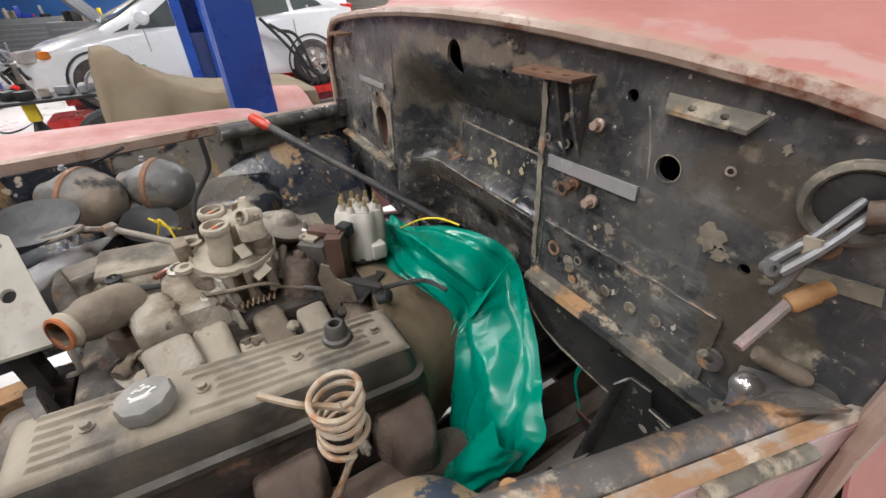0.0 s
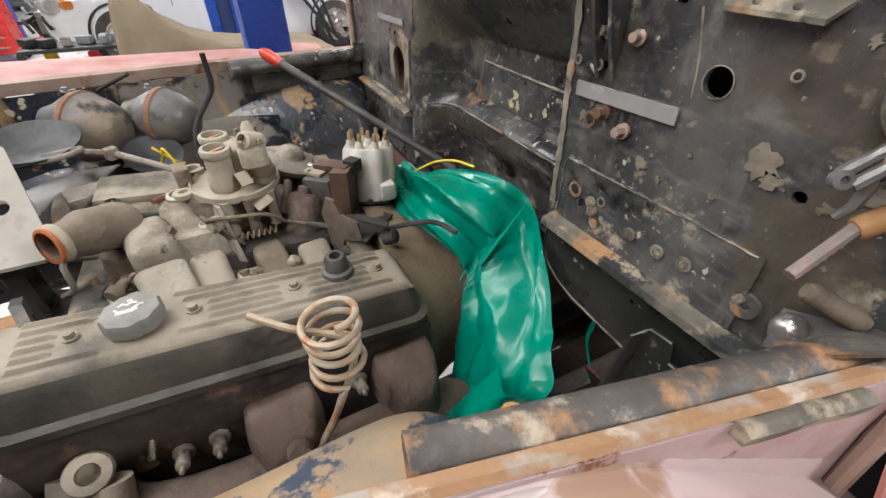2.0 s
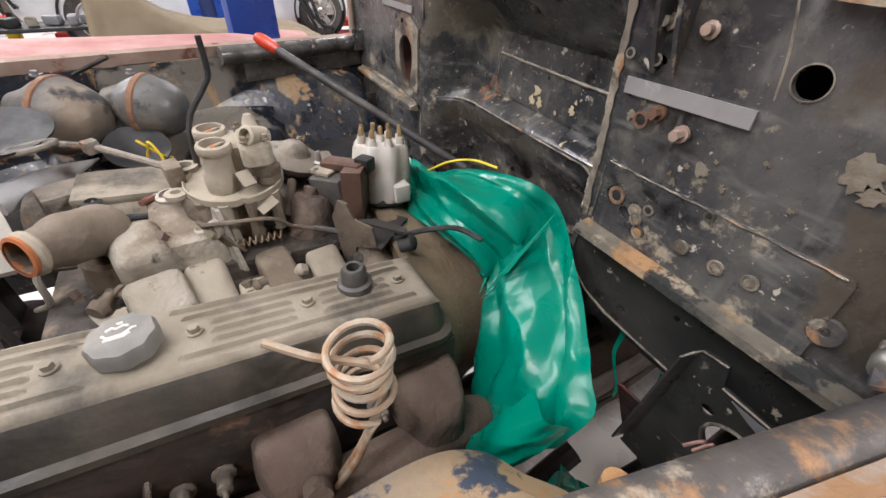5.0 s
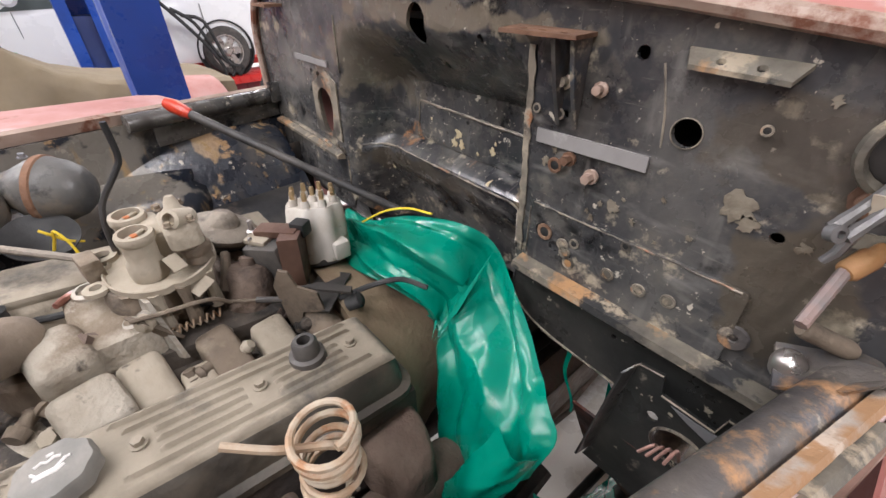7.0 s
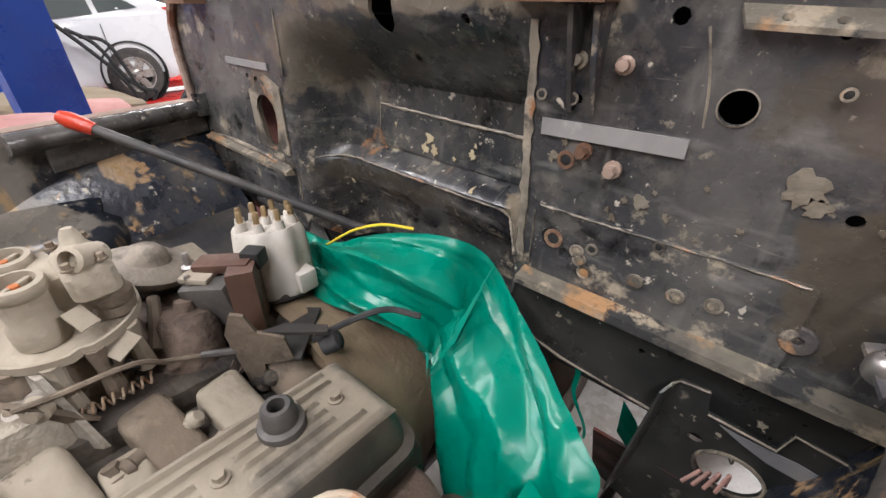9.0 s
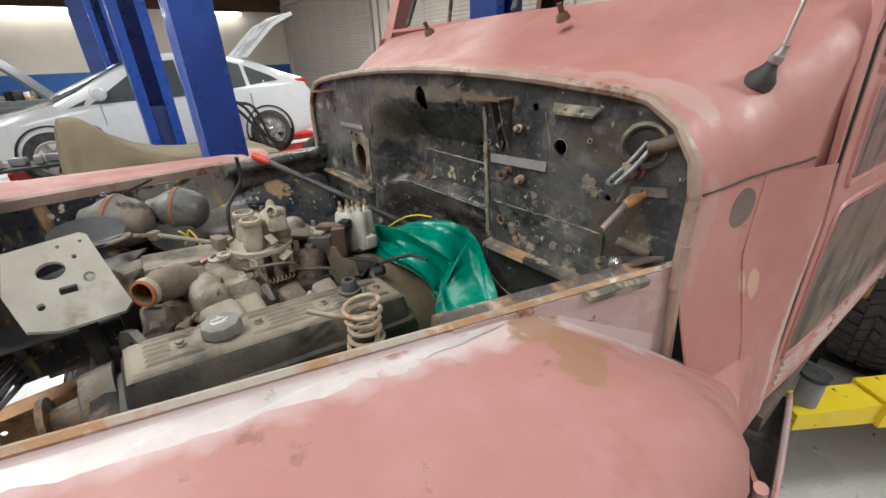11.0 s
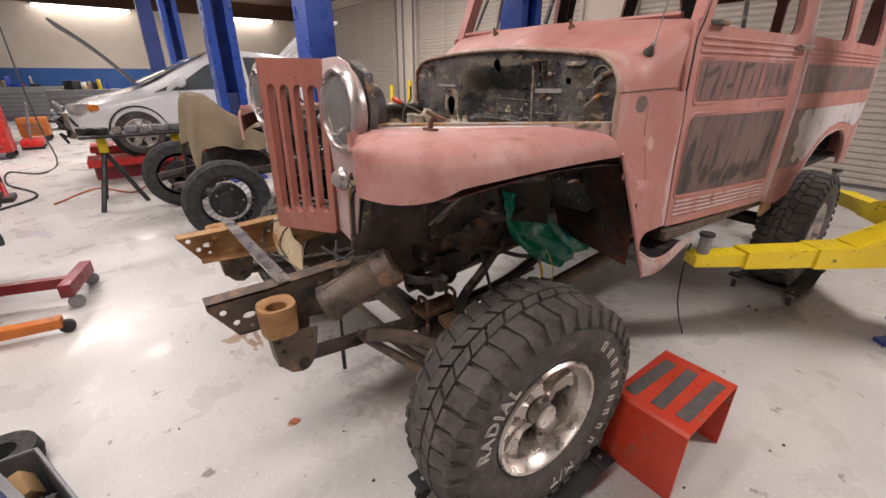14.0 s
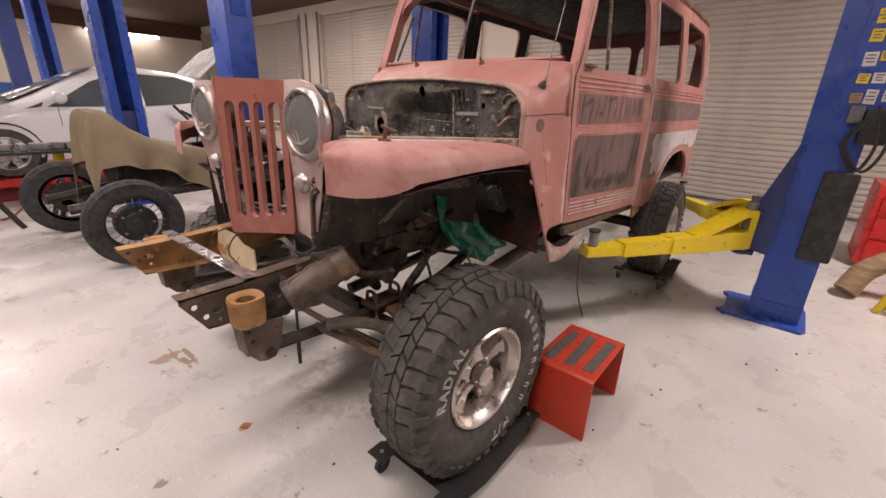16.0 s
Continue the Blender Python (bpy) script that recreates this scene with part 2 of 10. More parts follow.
m_lens = mat("clear_lamp_lens", (0.55, 0.54, 0.52), (0.4, 0.38, 0.36), 0.12, 0.3, 9)



def stains(m, marks, edge=None, most=0.85, ragged=2.6):
    """Worn patches with a shape of their own: (centre, radii, colour, turn about x); edge: bare band beside the inner rim."""
    n, l = m.node_tree.nodes, m.node_tree.links
    b = n["Principled BSDF"]
    col = b.inputs["Base Color"].links[0].from_socket
    tc = n.new("ShaderNodeTexCoord")
    nz = n.new("ShaderNodeTexNoise")
    nz.inputs["Scale"].default_value, nz.inputs["Detail"].default_value = 19.0, 6.0
    l.new(tc.outputs["Object"], nz.inputs["Vector"])

    def put(value, lo, hi, colour, amp=2.6):
        nonlocal col
        add = n.new("ShaderNodeMath")
        add.operation = "MULTIPLY_ADD"
        add.inputs[1].default_value = amp
        l.new(nz.outputs["Fac"], add.inputs[0])
        l.new(value, add.inputs[2])
        r = n.new("ShaderNodeMapRange")
        r.inputs["From Min"].default_value, r.inputs["From Max"].default_value = lo + amp / 2, hi + amp / 2
        r.inputs["To Min"].default_value, r.inputs["To Max"].default_value = most, 0.0
        l.new(add.outputs[0], r.inputs["Value"])
        x = n.new("ShaderNodeMix")
        x.data_type = "RGBA"
        l.new(r.outputs["Result"], x.inputs["Factor"])
        l.new(col, x.inputs["A"])
        x.inputs["B"].default_value = (*colour, 1)
        col = x.outputs["Result"]

    if edge:
        sep = n.new("ShaderNodeSeparateXYZ")
        l.new(tc.outputs["Object"], sep.inputs[0])
        ax = n.new("ShaderNodeMath")
        ax.operation = "ABSOLUTE"
        l.new(sep.outputs[0], ax.inputs[0])
        k = n.new("ShaderNodeMath")
        k.operation = "MULTIPLY_ADD"
        k.inputs[1].default_value = -edge[1]
        l.new(sep.outputs[1], k.inputs[0])
        l.new(ax.outputs[0], k.inputs[2])
        w = n.new("ShaderNodeMath")
        w.operation = "MULTIPLY_ADD"
        w.inputs[1].default_value, w.inputs[2].default_value = 1 / edge[2], -edge[0] / edge[2]
        l.new(k.outputs[0], w.inputs[0])
        put(w.outputs[0], 0.45, 0.85, edge[3], 1.0)
    for c, rad, colour, *turn in marks:
        mp = n.new("ShaderNodeMapping")
        mp.vector_type = "TEXTURE"
        mp.inputs["Location"].default_value, mp.inputs["Scale"].default_value = c, rad
        if turn:
            mp.inputs["Rotation"].default_value = (radians(turn[0]), 0, 0)
        l.new(tc.outputs["Object"], mp.inputs["Vector"])
        ln = n.new("ShaderNodeVectorMath")
        ln.operation = "LENGTH"
        l.new(mp.outputs["Vector"], ln.inputs[0])
        put(ln.outputs["Value"], 0.75, 0.95 if ragged > 2 else 1.2, colour, ragged)
    l.new(col, b.inputs["Base Color"])
    return m



def streaks(m, colour, scale, turn, lo, hi, most=0.7):
    """Fine scratches and wipe marks that run one way."""
    n, l = m.node_tree.nodes, m.node_tree.links
    b = n["Principled BSDF"]
    col = b.inputs["Base Color"].links[0].from_socket
    tc, mp, nz, r, x = n.new("ShaderNodeTexCoord"), n.new("ShaderNodeMapping"), n.new("ShaderNodeTexNoise"), n.new("ShaderNodeMapRange"), n.new("ShaderNodeMix")
    mp.inputs["Scale"].default_value, mp.inputs["Rotation"].default_value = scale, tuple(radians(a) for a in turn)
    l.new(tc.outputs["Object"], mp.inputs["Vector"])
    nz.inputs["Scale"].default_value, nz.inputs["Detail"].default_value, nz.inputs["Roughness"].default_value = 1.0, 4.0, 0.55
    l.new(mp.outputs["Vector"], nz.inputs["Vector"])
    r.inputs["From Min"].default_value, r.inputs["From Max"].default_value, r.inputs["To Max"].default_value = lo, hi, most
    l.new(nz.outputs["Fac"], r.inputs["Value"])
    x.data_type = "RGBA"
    l.new(r.outputs["Result"], x.inputs["Factor"])
    l.new(col, x.inputs["A"])
    x.inputs["B"].default_value = (*colour, 1)
    l.new(x.outputs["Result"], b.inputs["Base Color"])
    return m


def crumple(m, scale, strength, depth):
    """Sharp folds of crumpled sheet, as relief."""
    n, l = m.node_tree.nodes, m.node_tree.links
    b = n["Principled BSDF"]
    tc, nz, mix, vo, bp = n.new("ShaderNodeTexCoord"), n.new("ShaderNodeTexNoise"), n.new("ShaderNodeMix"), n.new("ShaderNodeTexVoronoi"), n.new("ShaderNodeBump")
    nz.inputs["Scale"].default_value = 6.0
    mix.data_type = "VECTOR"
    mix.inputs["Factor"].default_value = 0.12
    l.new(tc.outputs["Object"], nz.inputs["Vector"])
    l.new(tc.outputs["Object"], mix.inputs["A"])
    l.new(nz.outputs["Color"], mix.inputs["B"])
    vo.inputs["Scale"].default_value = scale
    l.new(mix.outputs["Result"], vo.inputs["Vector"])
    bp.inputs["Strength"].default_value, bp.inputs["Distance"].default_value = strength, depth
    l.new(vo.outputs["Distance"], bp.inputs["Height"])
    old = b.inputs["Normal"].links
    if old:
        l.new(old[0].from_socket, bp.inputs["Normal"])
    l.new(bp.outputs["Normal"], b.inputs["Normal"])


crumple(m_tarp, 21.0, 0.30, 0.012)
stains(m_innerfender, [((-0.5, -0.46, 1.2), (0.3, 0.16, 0.15), (0.21, 0.19, 0.16)), ((-0.5, -0.22, 1.22), (0.3, 0.03, 0.05), (0.36, 0.24, 0.13))], None, 0.8)
streaks(m_innerfender, (0.34, 0.225, 0.10), (34, 34, 7), (0, 25, 0), 0.60, 0.70, 0.8)
streaks(m_innerfender, (0.12, 0.105, 0.085), (12, 12, 3), (0, 25, 0), 0.55, 0.75, 0.6)
streaks(m_firewall, (0.27, 0.26, 0.245), (10, 9, 34), (0, -24, 0), 0.58, 0.76, 0.55)
streaks(m_firewall, (0.24, 0.23, 0.21), (30, 9, 8), (0, 14, 0), 0.60, 0.76, 0.5)
streaks(m_firewall, (0.20, 0.19, 0.17), (9, 9, 130), (0, 18, 0), 0.66, 0.74, 0.6)
streaks(m_firewall, (0.15, 0.14, 0.125), (140, 9, 8), (0, -12, 0), 0.67, 0.75, 0.55)
streaks(m_firewall, (0.11, 0.10, 0.085), (14, 5, 4), (0, 10, 0), 0.56, 0.72, 0.6)
stains(m_firewall, [((0.05, 0.05, 1.43), (0.17, 0.4, 0.045), (0.036, 0.042, 0.037)), ((-0.17, 0.05, 1.44), (0.10, 0.5, 0.09), (0.15, 0.13, 0.10)), ((0.03, 0.05, 1.515), (0.30, 0.5, 0.022), (0.16, 0.135, 0.10)), ((0.545, 0.0, 1.33), (0.05, 0.3, 0.09), (0.085, 0.07, 0.05)), ((0.53, 0.0, 1.46), (0.09, 0.3, 0.05), (0.07, 0.058, 0.044)), ((-0.08, 0.05, 1.225), (0.2, 0.3, 0.03), (0.075, 0.062, 0.045)), ((0.222, 0.03, 1.27), (0.028, 0.3, 0.06), (0.22, 0.18, 0.125)), ((0.30, 0.0, 1.372), (0.016, 0.3, 0.022), (0.17, 0.155, 0.14)), ((0.31, 0.0, 1.30), (0.02, 0.3, 0.012), (0.09, 0.085, 0.078)), ((-0.32, 0.0, 1.34), (0.06, 0.3, 0.09), (0.13, 0.10, 0.07))], None, 0.7)
INK = (0.040, 0.034, 0.035)
stains(m_spray, [((0.76, y, z), (0.3, ry, rz), INK, rot) for y, z, ry, rz, rot in ((0.43, 1.44, 0.010, 0.085, -8), (0.50, 1.48, 0.050, 0.014, 20), (0.53, 1.43, 0.012, 0.06, -22), (0.60, 1.45, 0.010, 0.07, -14), (0.655, 1.425, 0.034, 0.012, 5), (0.69, 1.46, 0.010, 0.075, -12), (0.755, 1.45, 0.014, 0.11, -10), (0.80, 1.505, 0.06, 0.011, 8), (0.85, 1.44, 0.010, 0.06, -20), (0.93, 1.45, 0.012, 0.085, -12), (1.0, 1.43, 0.010, 0.05, -28), (1.06, 1.455, 0.010, 0.07, -10), (1.15, 1.46, 0.028, 0.05, 0), (1.24, 1.46, 0.04, 0.055, 0))], None, 0.72, 0.9)
stains(m_spray_low, [((0.75, y, z), (0.3, ry, rz), INK, rot) for y, z, ry, rz, rot in ((0.45, 1.15, 0.030, 0.075, -12), (0.47, 1.05, 0.035, 0.06, 0), (0.445, 1.01, 0.03, 0.045, 0), (0.56, 1.12, 0.014, 0.085, -16), (0.60, 1.05, 0.045, 0.045, 0), (0.67, 1.10, 0.012, 0.07, -24), (0.72, 1.03, 0.06, 0.035, 6), (0.80, 1.07, 0.012, 0.065, -20), (0.90, 1.03, 0.085, 0.045, 4), (1.02, 1.07, 0.014, 0.06, -14), (1.10, 1.02, 0.09, 0.045, 0), (1.22, 1.10, 0.035, 0.12, -6), (1.30, 1.16, 0.030, 0.13, -4))], None, 0.85, 0.9)
PINK = dict(base=(0.40, 0.17, 0.145), alt=(0.44, 0.215, 0.19))
m_fender = stains(mat("stained_pink_fender", (0.36, 0.165, 0.145), (0.42, 0.225, 0.205), 0.68, 0, 5, (0.35, 0.7), [((0.47, 0.30, 0.28), 2.6, 0.58, 0.85), ((0.29, 0.115, 0.095), 6, 0.56, 0.8), ((0.25, 0.12, 0.09), 22, 0.66, 0.76), ((0.28, 0.15, 0.10), 14, 0.75, 0.77)], (90, 0.05)),
                  [((0.655, -0.27, 1.29), (0.075, 0.055, 0.2), (0.27, 0.15, 0.085)), ((0.75, -0.565, 1.30), (0.016, 0.022, 0.2), (0.27, 0.13, 0.085)), ((0.765, -0.645, 1.30), (0.020, 0.020, 0.2), (0.25, 0.125, 0.085)), ((0.63, -0.68, 1.32), (0.006, 0.09, 0.2), (0.20, 0.09, 0.06)),],
                  (0.642, 0.235, 0.075, (0.52, 0.43, 0.42)))
m_cowl = stains(mat("patchy_pink_cowl", PINK["base"], PINK["alt"], 0.6, 0, 4, (0.35, 0.7), [((0.46, 0.27, 0.25), 1.6, 0.6, 0.9), ((0.37, 0.165, 0.14), 5, 0.56, 0.85)], (90, 0.05)),
                [((0.72, 0.345, 1.08), (0.12, 0.022, 0.36), (0.52, 0.38, 0.365)), ((0.68, 0.20, 1.22), (0.1, 0.012, 0.03), (0.50, 0.34, 0.24)), ((0.69, 0.17, 1.23), (0.1, 0.008, 0.02), (0.50, 0.34, 0.24)), ((0.66, 0.03, 1.36), (0.05, 0.02, 0.12), (0.43, 0.25, 0.225)), ((0.55, 0.05, 1.55), (0.25, 0.03, 0.1), (0.44, 0.28, 0.25)), ((0.0, 0.0, 1.55), (0.72, 0.035, 0.20), (0.40, 0.25, 0.19)), ((0.3, 0.0, 1.55), (0.4, 0.012, 0.20), (0.26, 0.14, 0.10))])


# ---- mesh helpers ----
def thing(name, label, category, loc=(0, 0, 0), group="", kind=""):
    e = new(name)
    e.empty_display_size = 0.05
    e.location = loc
    return tagged(e, label, category, group, kind)


def part(name, bm, material, parent=None, label="", sharp=38):
    bmesh.ops.recalc_face_normals(bm, faces=bm.faces)
    me = bpy.data.meshes.new(name)
    bm.to_mesh(me)
    bm.free()
    for p in me.polygons:
        p.use_smooth = True
    me.set_sharp_from_angle(angle=radians(sharp))
    me.materials.append(material)
    ob = new(name, me)
    if parent:
        ob.parent = parent
        if parent.type == "EMPTY":
            ob.matrix_parent_inverse = Matrix.Translation(-parent.location)
    if label:
        ob["label"] = label
    return ob


def solo(name, bm, material, label, category, group="", kind=""):
    return tagged(part(name, bm, material), label, category, group, kind)


def B():
    return bmesh.new()


def box(bm, c, s, bev=0.0, rot=(0, 0, 0), seg=2):
    m = Matrix.Translation(c) @ Euler([radians(a) for a in rot]).to_matrix().to_4x4() @ Matrix.Diagonal((*s, 1))
    r = bmesh.ops.create_cube(bm, size=1.0, matrix=m)
    if bev:
        es = list({e for v in r["verts"] for e in v.link_edges})
        bmesh.ops.bevel(bm, geom=es, offset=bev, segments=seg, profile=0.6, affect="EDGES")
    return bm


def frame_of(axis):
    z = Vector(axis).normalized()
    x = z.cross(Vector((0, 0, 1)) if abs(z.z) < 0.9 else Vector((1, 0, 0))).normalized()
    return x, z.cross(x), z


def loft(bm, rings, close=True, cap=True):
    vs = [[bm.verts.new(p) for p in r] for r in rings]
    for a, b in zip(vs, vs[1:]):
        k = len(a)
        for i in range(k if close else k - 1):
            bm.faces.new((a[i], a[(i + 1) % k], b[(i + 1) % k], b[i]))
    if cap and close:
        for r in (vs[0], vs[-1]):
            bm.faces.new(r)
    return bm


def ring(c, axis, r, seg=16, r2=None):
    x, y, _ = frame_of(axis)
    c = Vector(c)
    return [c + x * r * math.cos(2 * math.pi * i / seg) + y * (r2 or r) * math.sin(2 * math.pi * i / seg) for i in range(seg)]


def cyl(bm, a, b, r, r2=None, seg=16):
    ax = Vector(b) - Vector(a)
    return loft(bm, [ring(a, ax, r, seg), ring(b, ax, r if r2 is None else r2, seg)])


def lathe(bm, o, axis, prof, seg=24, cap=True):
    """prof: (radius, height along the axis) pairs."""
    o, ax = Vector(o), Vector(axis).normalized()
    return loft(bm, [ring(o + ax * h, ax, max(r, 1e-4), seg) for r, h in prof], True, cap)


def tube(bm, pts, r, seg=8, cap=True):
    pts = [Vector(p) for p in pts]
    rings, x = [], None
    for i, p in enumerate(pts):
        d = (pts[min(i + 1, len(pts) - 1)] - pts[max(i - 1, 0)]).normalized()
        if x is None:
            x = frame_of(d)[0]
        x = (x - d * x.dot(d)).normalized()
        y = d.cross(x)
        rr = r[i] if isinstance(r, (list, tuple)) else r
        rings.append([p + (x * math.cos(2 * math.pi * k / seg) + y * math.sin(2 * math.pi * k / seg)) * rr for k in range(seg)])
    return loft(bm, rings, True, cap)


def smooth(pts, n=6):
    """A Catmull-Rom curve through the points."""
    P = [Vector(p) for p in pts]
    P = [2 * P[0] - P[1]] + P + [2 * P[-1] - P[-2]]
    out = []
    for i in range(1, len(P) - 2):
        for k in range(n):
            t = k / n
            a, b, c, d = P[i - 1], P[i], P[i + 1], P[i + 2]
            out.append(0.5 * (2 * b + (c - a) * t + (2 * a - 5 * b + 4 * c - d) * t * t + (3 * b - a - 3 * c + d) * t ** 3))
    return out + [P[-2]]


def plate(bm, outer, holes, thick, fn, cuts_u=(), cuts_v=()):
    """A sheet with real openings: outline and holes in (u, v), placed by fn(u, v, w), w from 0 to thick."""
    tmp = bmesh.new()
    for loop in [outer, *holes]:
        vs = [tmp.verts.new((u, v, 0)) for u, v in loop]
        for a, b in zip(vs, vs[1:] + vs[:1]):
            tmp.edges.new((a, b))
    bmesh.ops.triangle_fill(tmp, use_beauty=True, use_dissolve=False, edges=tmp.edges[:])
    for axis, cuts in ((0, cuts_u), (1, cuts_v)):
        for c in cuts:
            no, co = [0, 0, 0], [0, 0, 0]
            no[axis], co[axis] = 1, c
            bmesh.ops.bisect_plane(tmp, geom=tmp.verts[:] + tmp.edges[:] + tmp.faces[:], plane_co=co, plane_no=no)
    tmp.verts.index_update()
    a = [bm.verts.new(fn(v.co.x, v.co.y, 0)) for v in tmp.verts]
    b = [bm.verts.new(fn(v.co.x, v.co.y, thick)) for v in tmp.verts]
    for f in tmp.faces:
        ix = [v.index for v in f.verts]
        bm.faces.new([a[i] for i in ix])
        bm.faces.new([b[i] for i in reversed(ix)])
    for e in tmp.edges:
        if len(e.link_faces) == 1:
            i, j = e.verts[0].index, e.verts[1].index
            bm.faces.new((a[i], a[j], b[j], b[i]))
    tmp.free()
    return bm


def circle(u, v, r, seg=16, r2=None):
    return [(u + r * math.cos(2 * math.pi * i / seg), v + (r2 or r) * math.sin(2 * math.pi * i / seg)) for i in range(seg)]


def rrect(u0, v0, u1, v1, r, seg=4):
    out = []
    for cu, cv, a0 in ((u1 - r, v1 - r, 0), (u0 + r, v1 - r, 90), (u0 + r, v0 + r, 180), (u1 - r, v0 + r, 270)):
        out += [(cu + r * math.cos(radians(a0 + 90 * k / seg)), cv + r * math.sin(radians(a0 + 90 * k / seg))) for k in range(seg + 1)]
    return out


def surf(bm, nu, nv, fn):
    vs = [[bm.verts.new(fn(i / nu, j / nv)) for j in range(nv + 1)] for i in range(nu + 1)]
    for i in range(nu):
        for j in range(nv):
            bm.faces.new((vs[i][j], vs[i + 1][j], vs[i + 1][j + 1], vs[i][j + 1]))
    return bm


def thicken(bm, t):
    bmesh.ops.recalc_face_normals(bm, faces=bm.faces)
    bmesh.ops.solidify(bm, geom=bm.faces[:], thickness=t)
    return bm


def lerp_table(t, table):
    for (a, va), (b, vb) in zip(table, table[1:]):
        if t <= b:
            return va + (vb - va) * max(0, (t - a)) / (b - a)
    return table[-1][1]


def bolt(bm, c, axis, r=0.008, h=0.008):
    ax = Vector(axis).normalized()
    cyl(bm, c, Vector(c) + ax * h * 0.4, r * 1.5, seg=10)
    return loft(bm, [ring(Vector(c) + ax * h * 0.4, ax, r, 6), ring(Vector(c) + ax * h * 1.4, ax, r, 6)])

m_tape = mat("old_grey_tape", (0.30, 0.29, 0.285), (0.22, 0.21, 0.205), 0.55, 0.1, 9, spots=[((0.40, 0.39, 0.38), 12, 0.58, 0.7)], bump=(60, 0.1))


# ---- the shop ----
XW, XE, YS, YN, ZC = -19.4, 6.5, -9.0, 6.6, 4.1
solo("floor", box(B(), ((XW + XE) / 2, (YS + YN) / 2, -0.1), (XE - XW + 0.6, YN - YS + 0.6, 0.2)), m_floor, "worn speckled grey epoxy shop floor", "floor", kind="structure")
solo("ceiling", box(B(), ((XW + XE) / 2, (YS + YN) / 2, ZC + 0.1), (XE - XW + 0.6, YN - YS + 0.6, 0.2)), m_ceiling, "dark brown timber ceiling", "ceiling", kind="structure")
wall_west = thing("wall_west", "cream wall with a blue painted lower band", "wall", (XW, 0, 0), kind="structure")
part("upper_wall", box(B(), (XW - 0.1, (YS + YN) / 2, 2.65), (0.2, YN - YS, 2.2)), m_wall, wall_west)
part("lower_wall", box(B(), (XW - 0.1, (YS + YN) / 2, 0.775), (0.206, YN - YS, 1.55)), m_wallblue, wall_west)
part("beam", box(B(), (XW - 0.1, (YS + YN) / 2, 3.83), (0.4, YN - YS, 0.52)), m_ceiling, wall_west)
solo("wall_south", box(B(), ((XW + XE) / 2, YS - 0.1, ZC / 2), (XE - XW, 0.2, ZC)), m_wall, "plain cream wall", "wall", kind="structure")
solo("wall_east", box(B(), (XE + 0.1, (YS + YN) / 2, ZC / 2), (0.2, YN - YS, ZC)), m_wall, "plain cream wall", "wall", kind="structure")
DOORS = ((-19.2, -11.8), (-10.4, -4.4), (-3.2, 3.4))
wall_north = thing("wall_north", "cream wall between the roller doors", "wall", (0, YN, 0), kind="structure")
edges = [XW] + [v for d in DOORS for v in d] + [XE]
for a, b in zip(edges[::2], edges[1::2]):
    if b - a > 0.05:
        part("pier", box(B(), ((a + b) / 2, YN + 0.1, 1.9), (b - a, 0.2, 3.8)), m_wall, wall_north)
part("header", box(B(), ((XW + XE) / 2, YN + 0.1, 3.95), (XE - XW, 0.2, 0.3)), m_wall, wall_north)


def roller_door(x0, x1):
    d = thing("roller_door", "closed ribbed steel roller door, off-white", "roller door", ((x0 + x1) / 2, YN, 0), "roller doors", "structure")
    slat = bmesh.new()
    pr = [(0.0, 0.0), (0.004, 0.012), (0.022, 0.024), (0.024, 0.05), (0.022, 0.066), (0.004, 0.078), (0.0, 0.086)]
    loft(slat, [[(x, 0.03 - y, z) for y, z in pr] + [(x, 0.05, 0.086), (x, 0.05, 0.0)] for x in (x0 + 0.01, x1 - 0.01)])
    me_ob = part("slat", slat, m_slat, d)
    me_ob.location = (0, YN + 0.06, 0.02)
    n = 43
    for i in range(1, n):
        s = me_ob.copy()
        scene.collection.objects.link(s)
        s.location.z = 0.02 + i * 0.0875
    for x in (x0 - 0.03, x1 + 0.03):
        part("guide_rail", box(B(), (x, YN - 0.02, 1.9), (0.09, 0.09, 3.8), 0.006), m_slat, d)
    part("bottom_bar", box(B(), ((x0 + x1) / 2, YN + 0.05, 0.012), (x1 - x0 - 0.02, 0.07, 0.03), 0.004), m_grey, d)


for a, b in DOORS:
    roller_door(a, b)
for y0, y1 in ((-2.9, -0.15), (2.5, 4.9)):
    f = thing("wall_lamp", "lit fluorescent tube fixture on the wall", "light fixture", (XW + 0.3, (y0 + y1) / 2, 3.4), "wall tube lights")
    part("housing", box(B(), (XW + 0.16, (y0 + y1) / 2, 3.52), (0.28, y1 - y0, 0.06), 0.01), m_steelgrey, f)
    part("tube", cyl(B(), (XW + 0.3, y0 + 0.05, 3.46), (XW + 0.3, y1 - 0.05, 3.46), 0.05), m_tube, f)

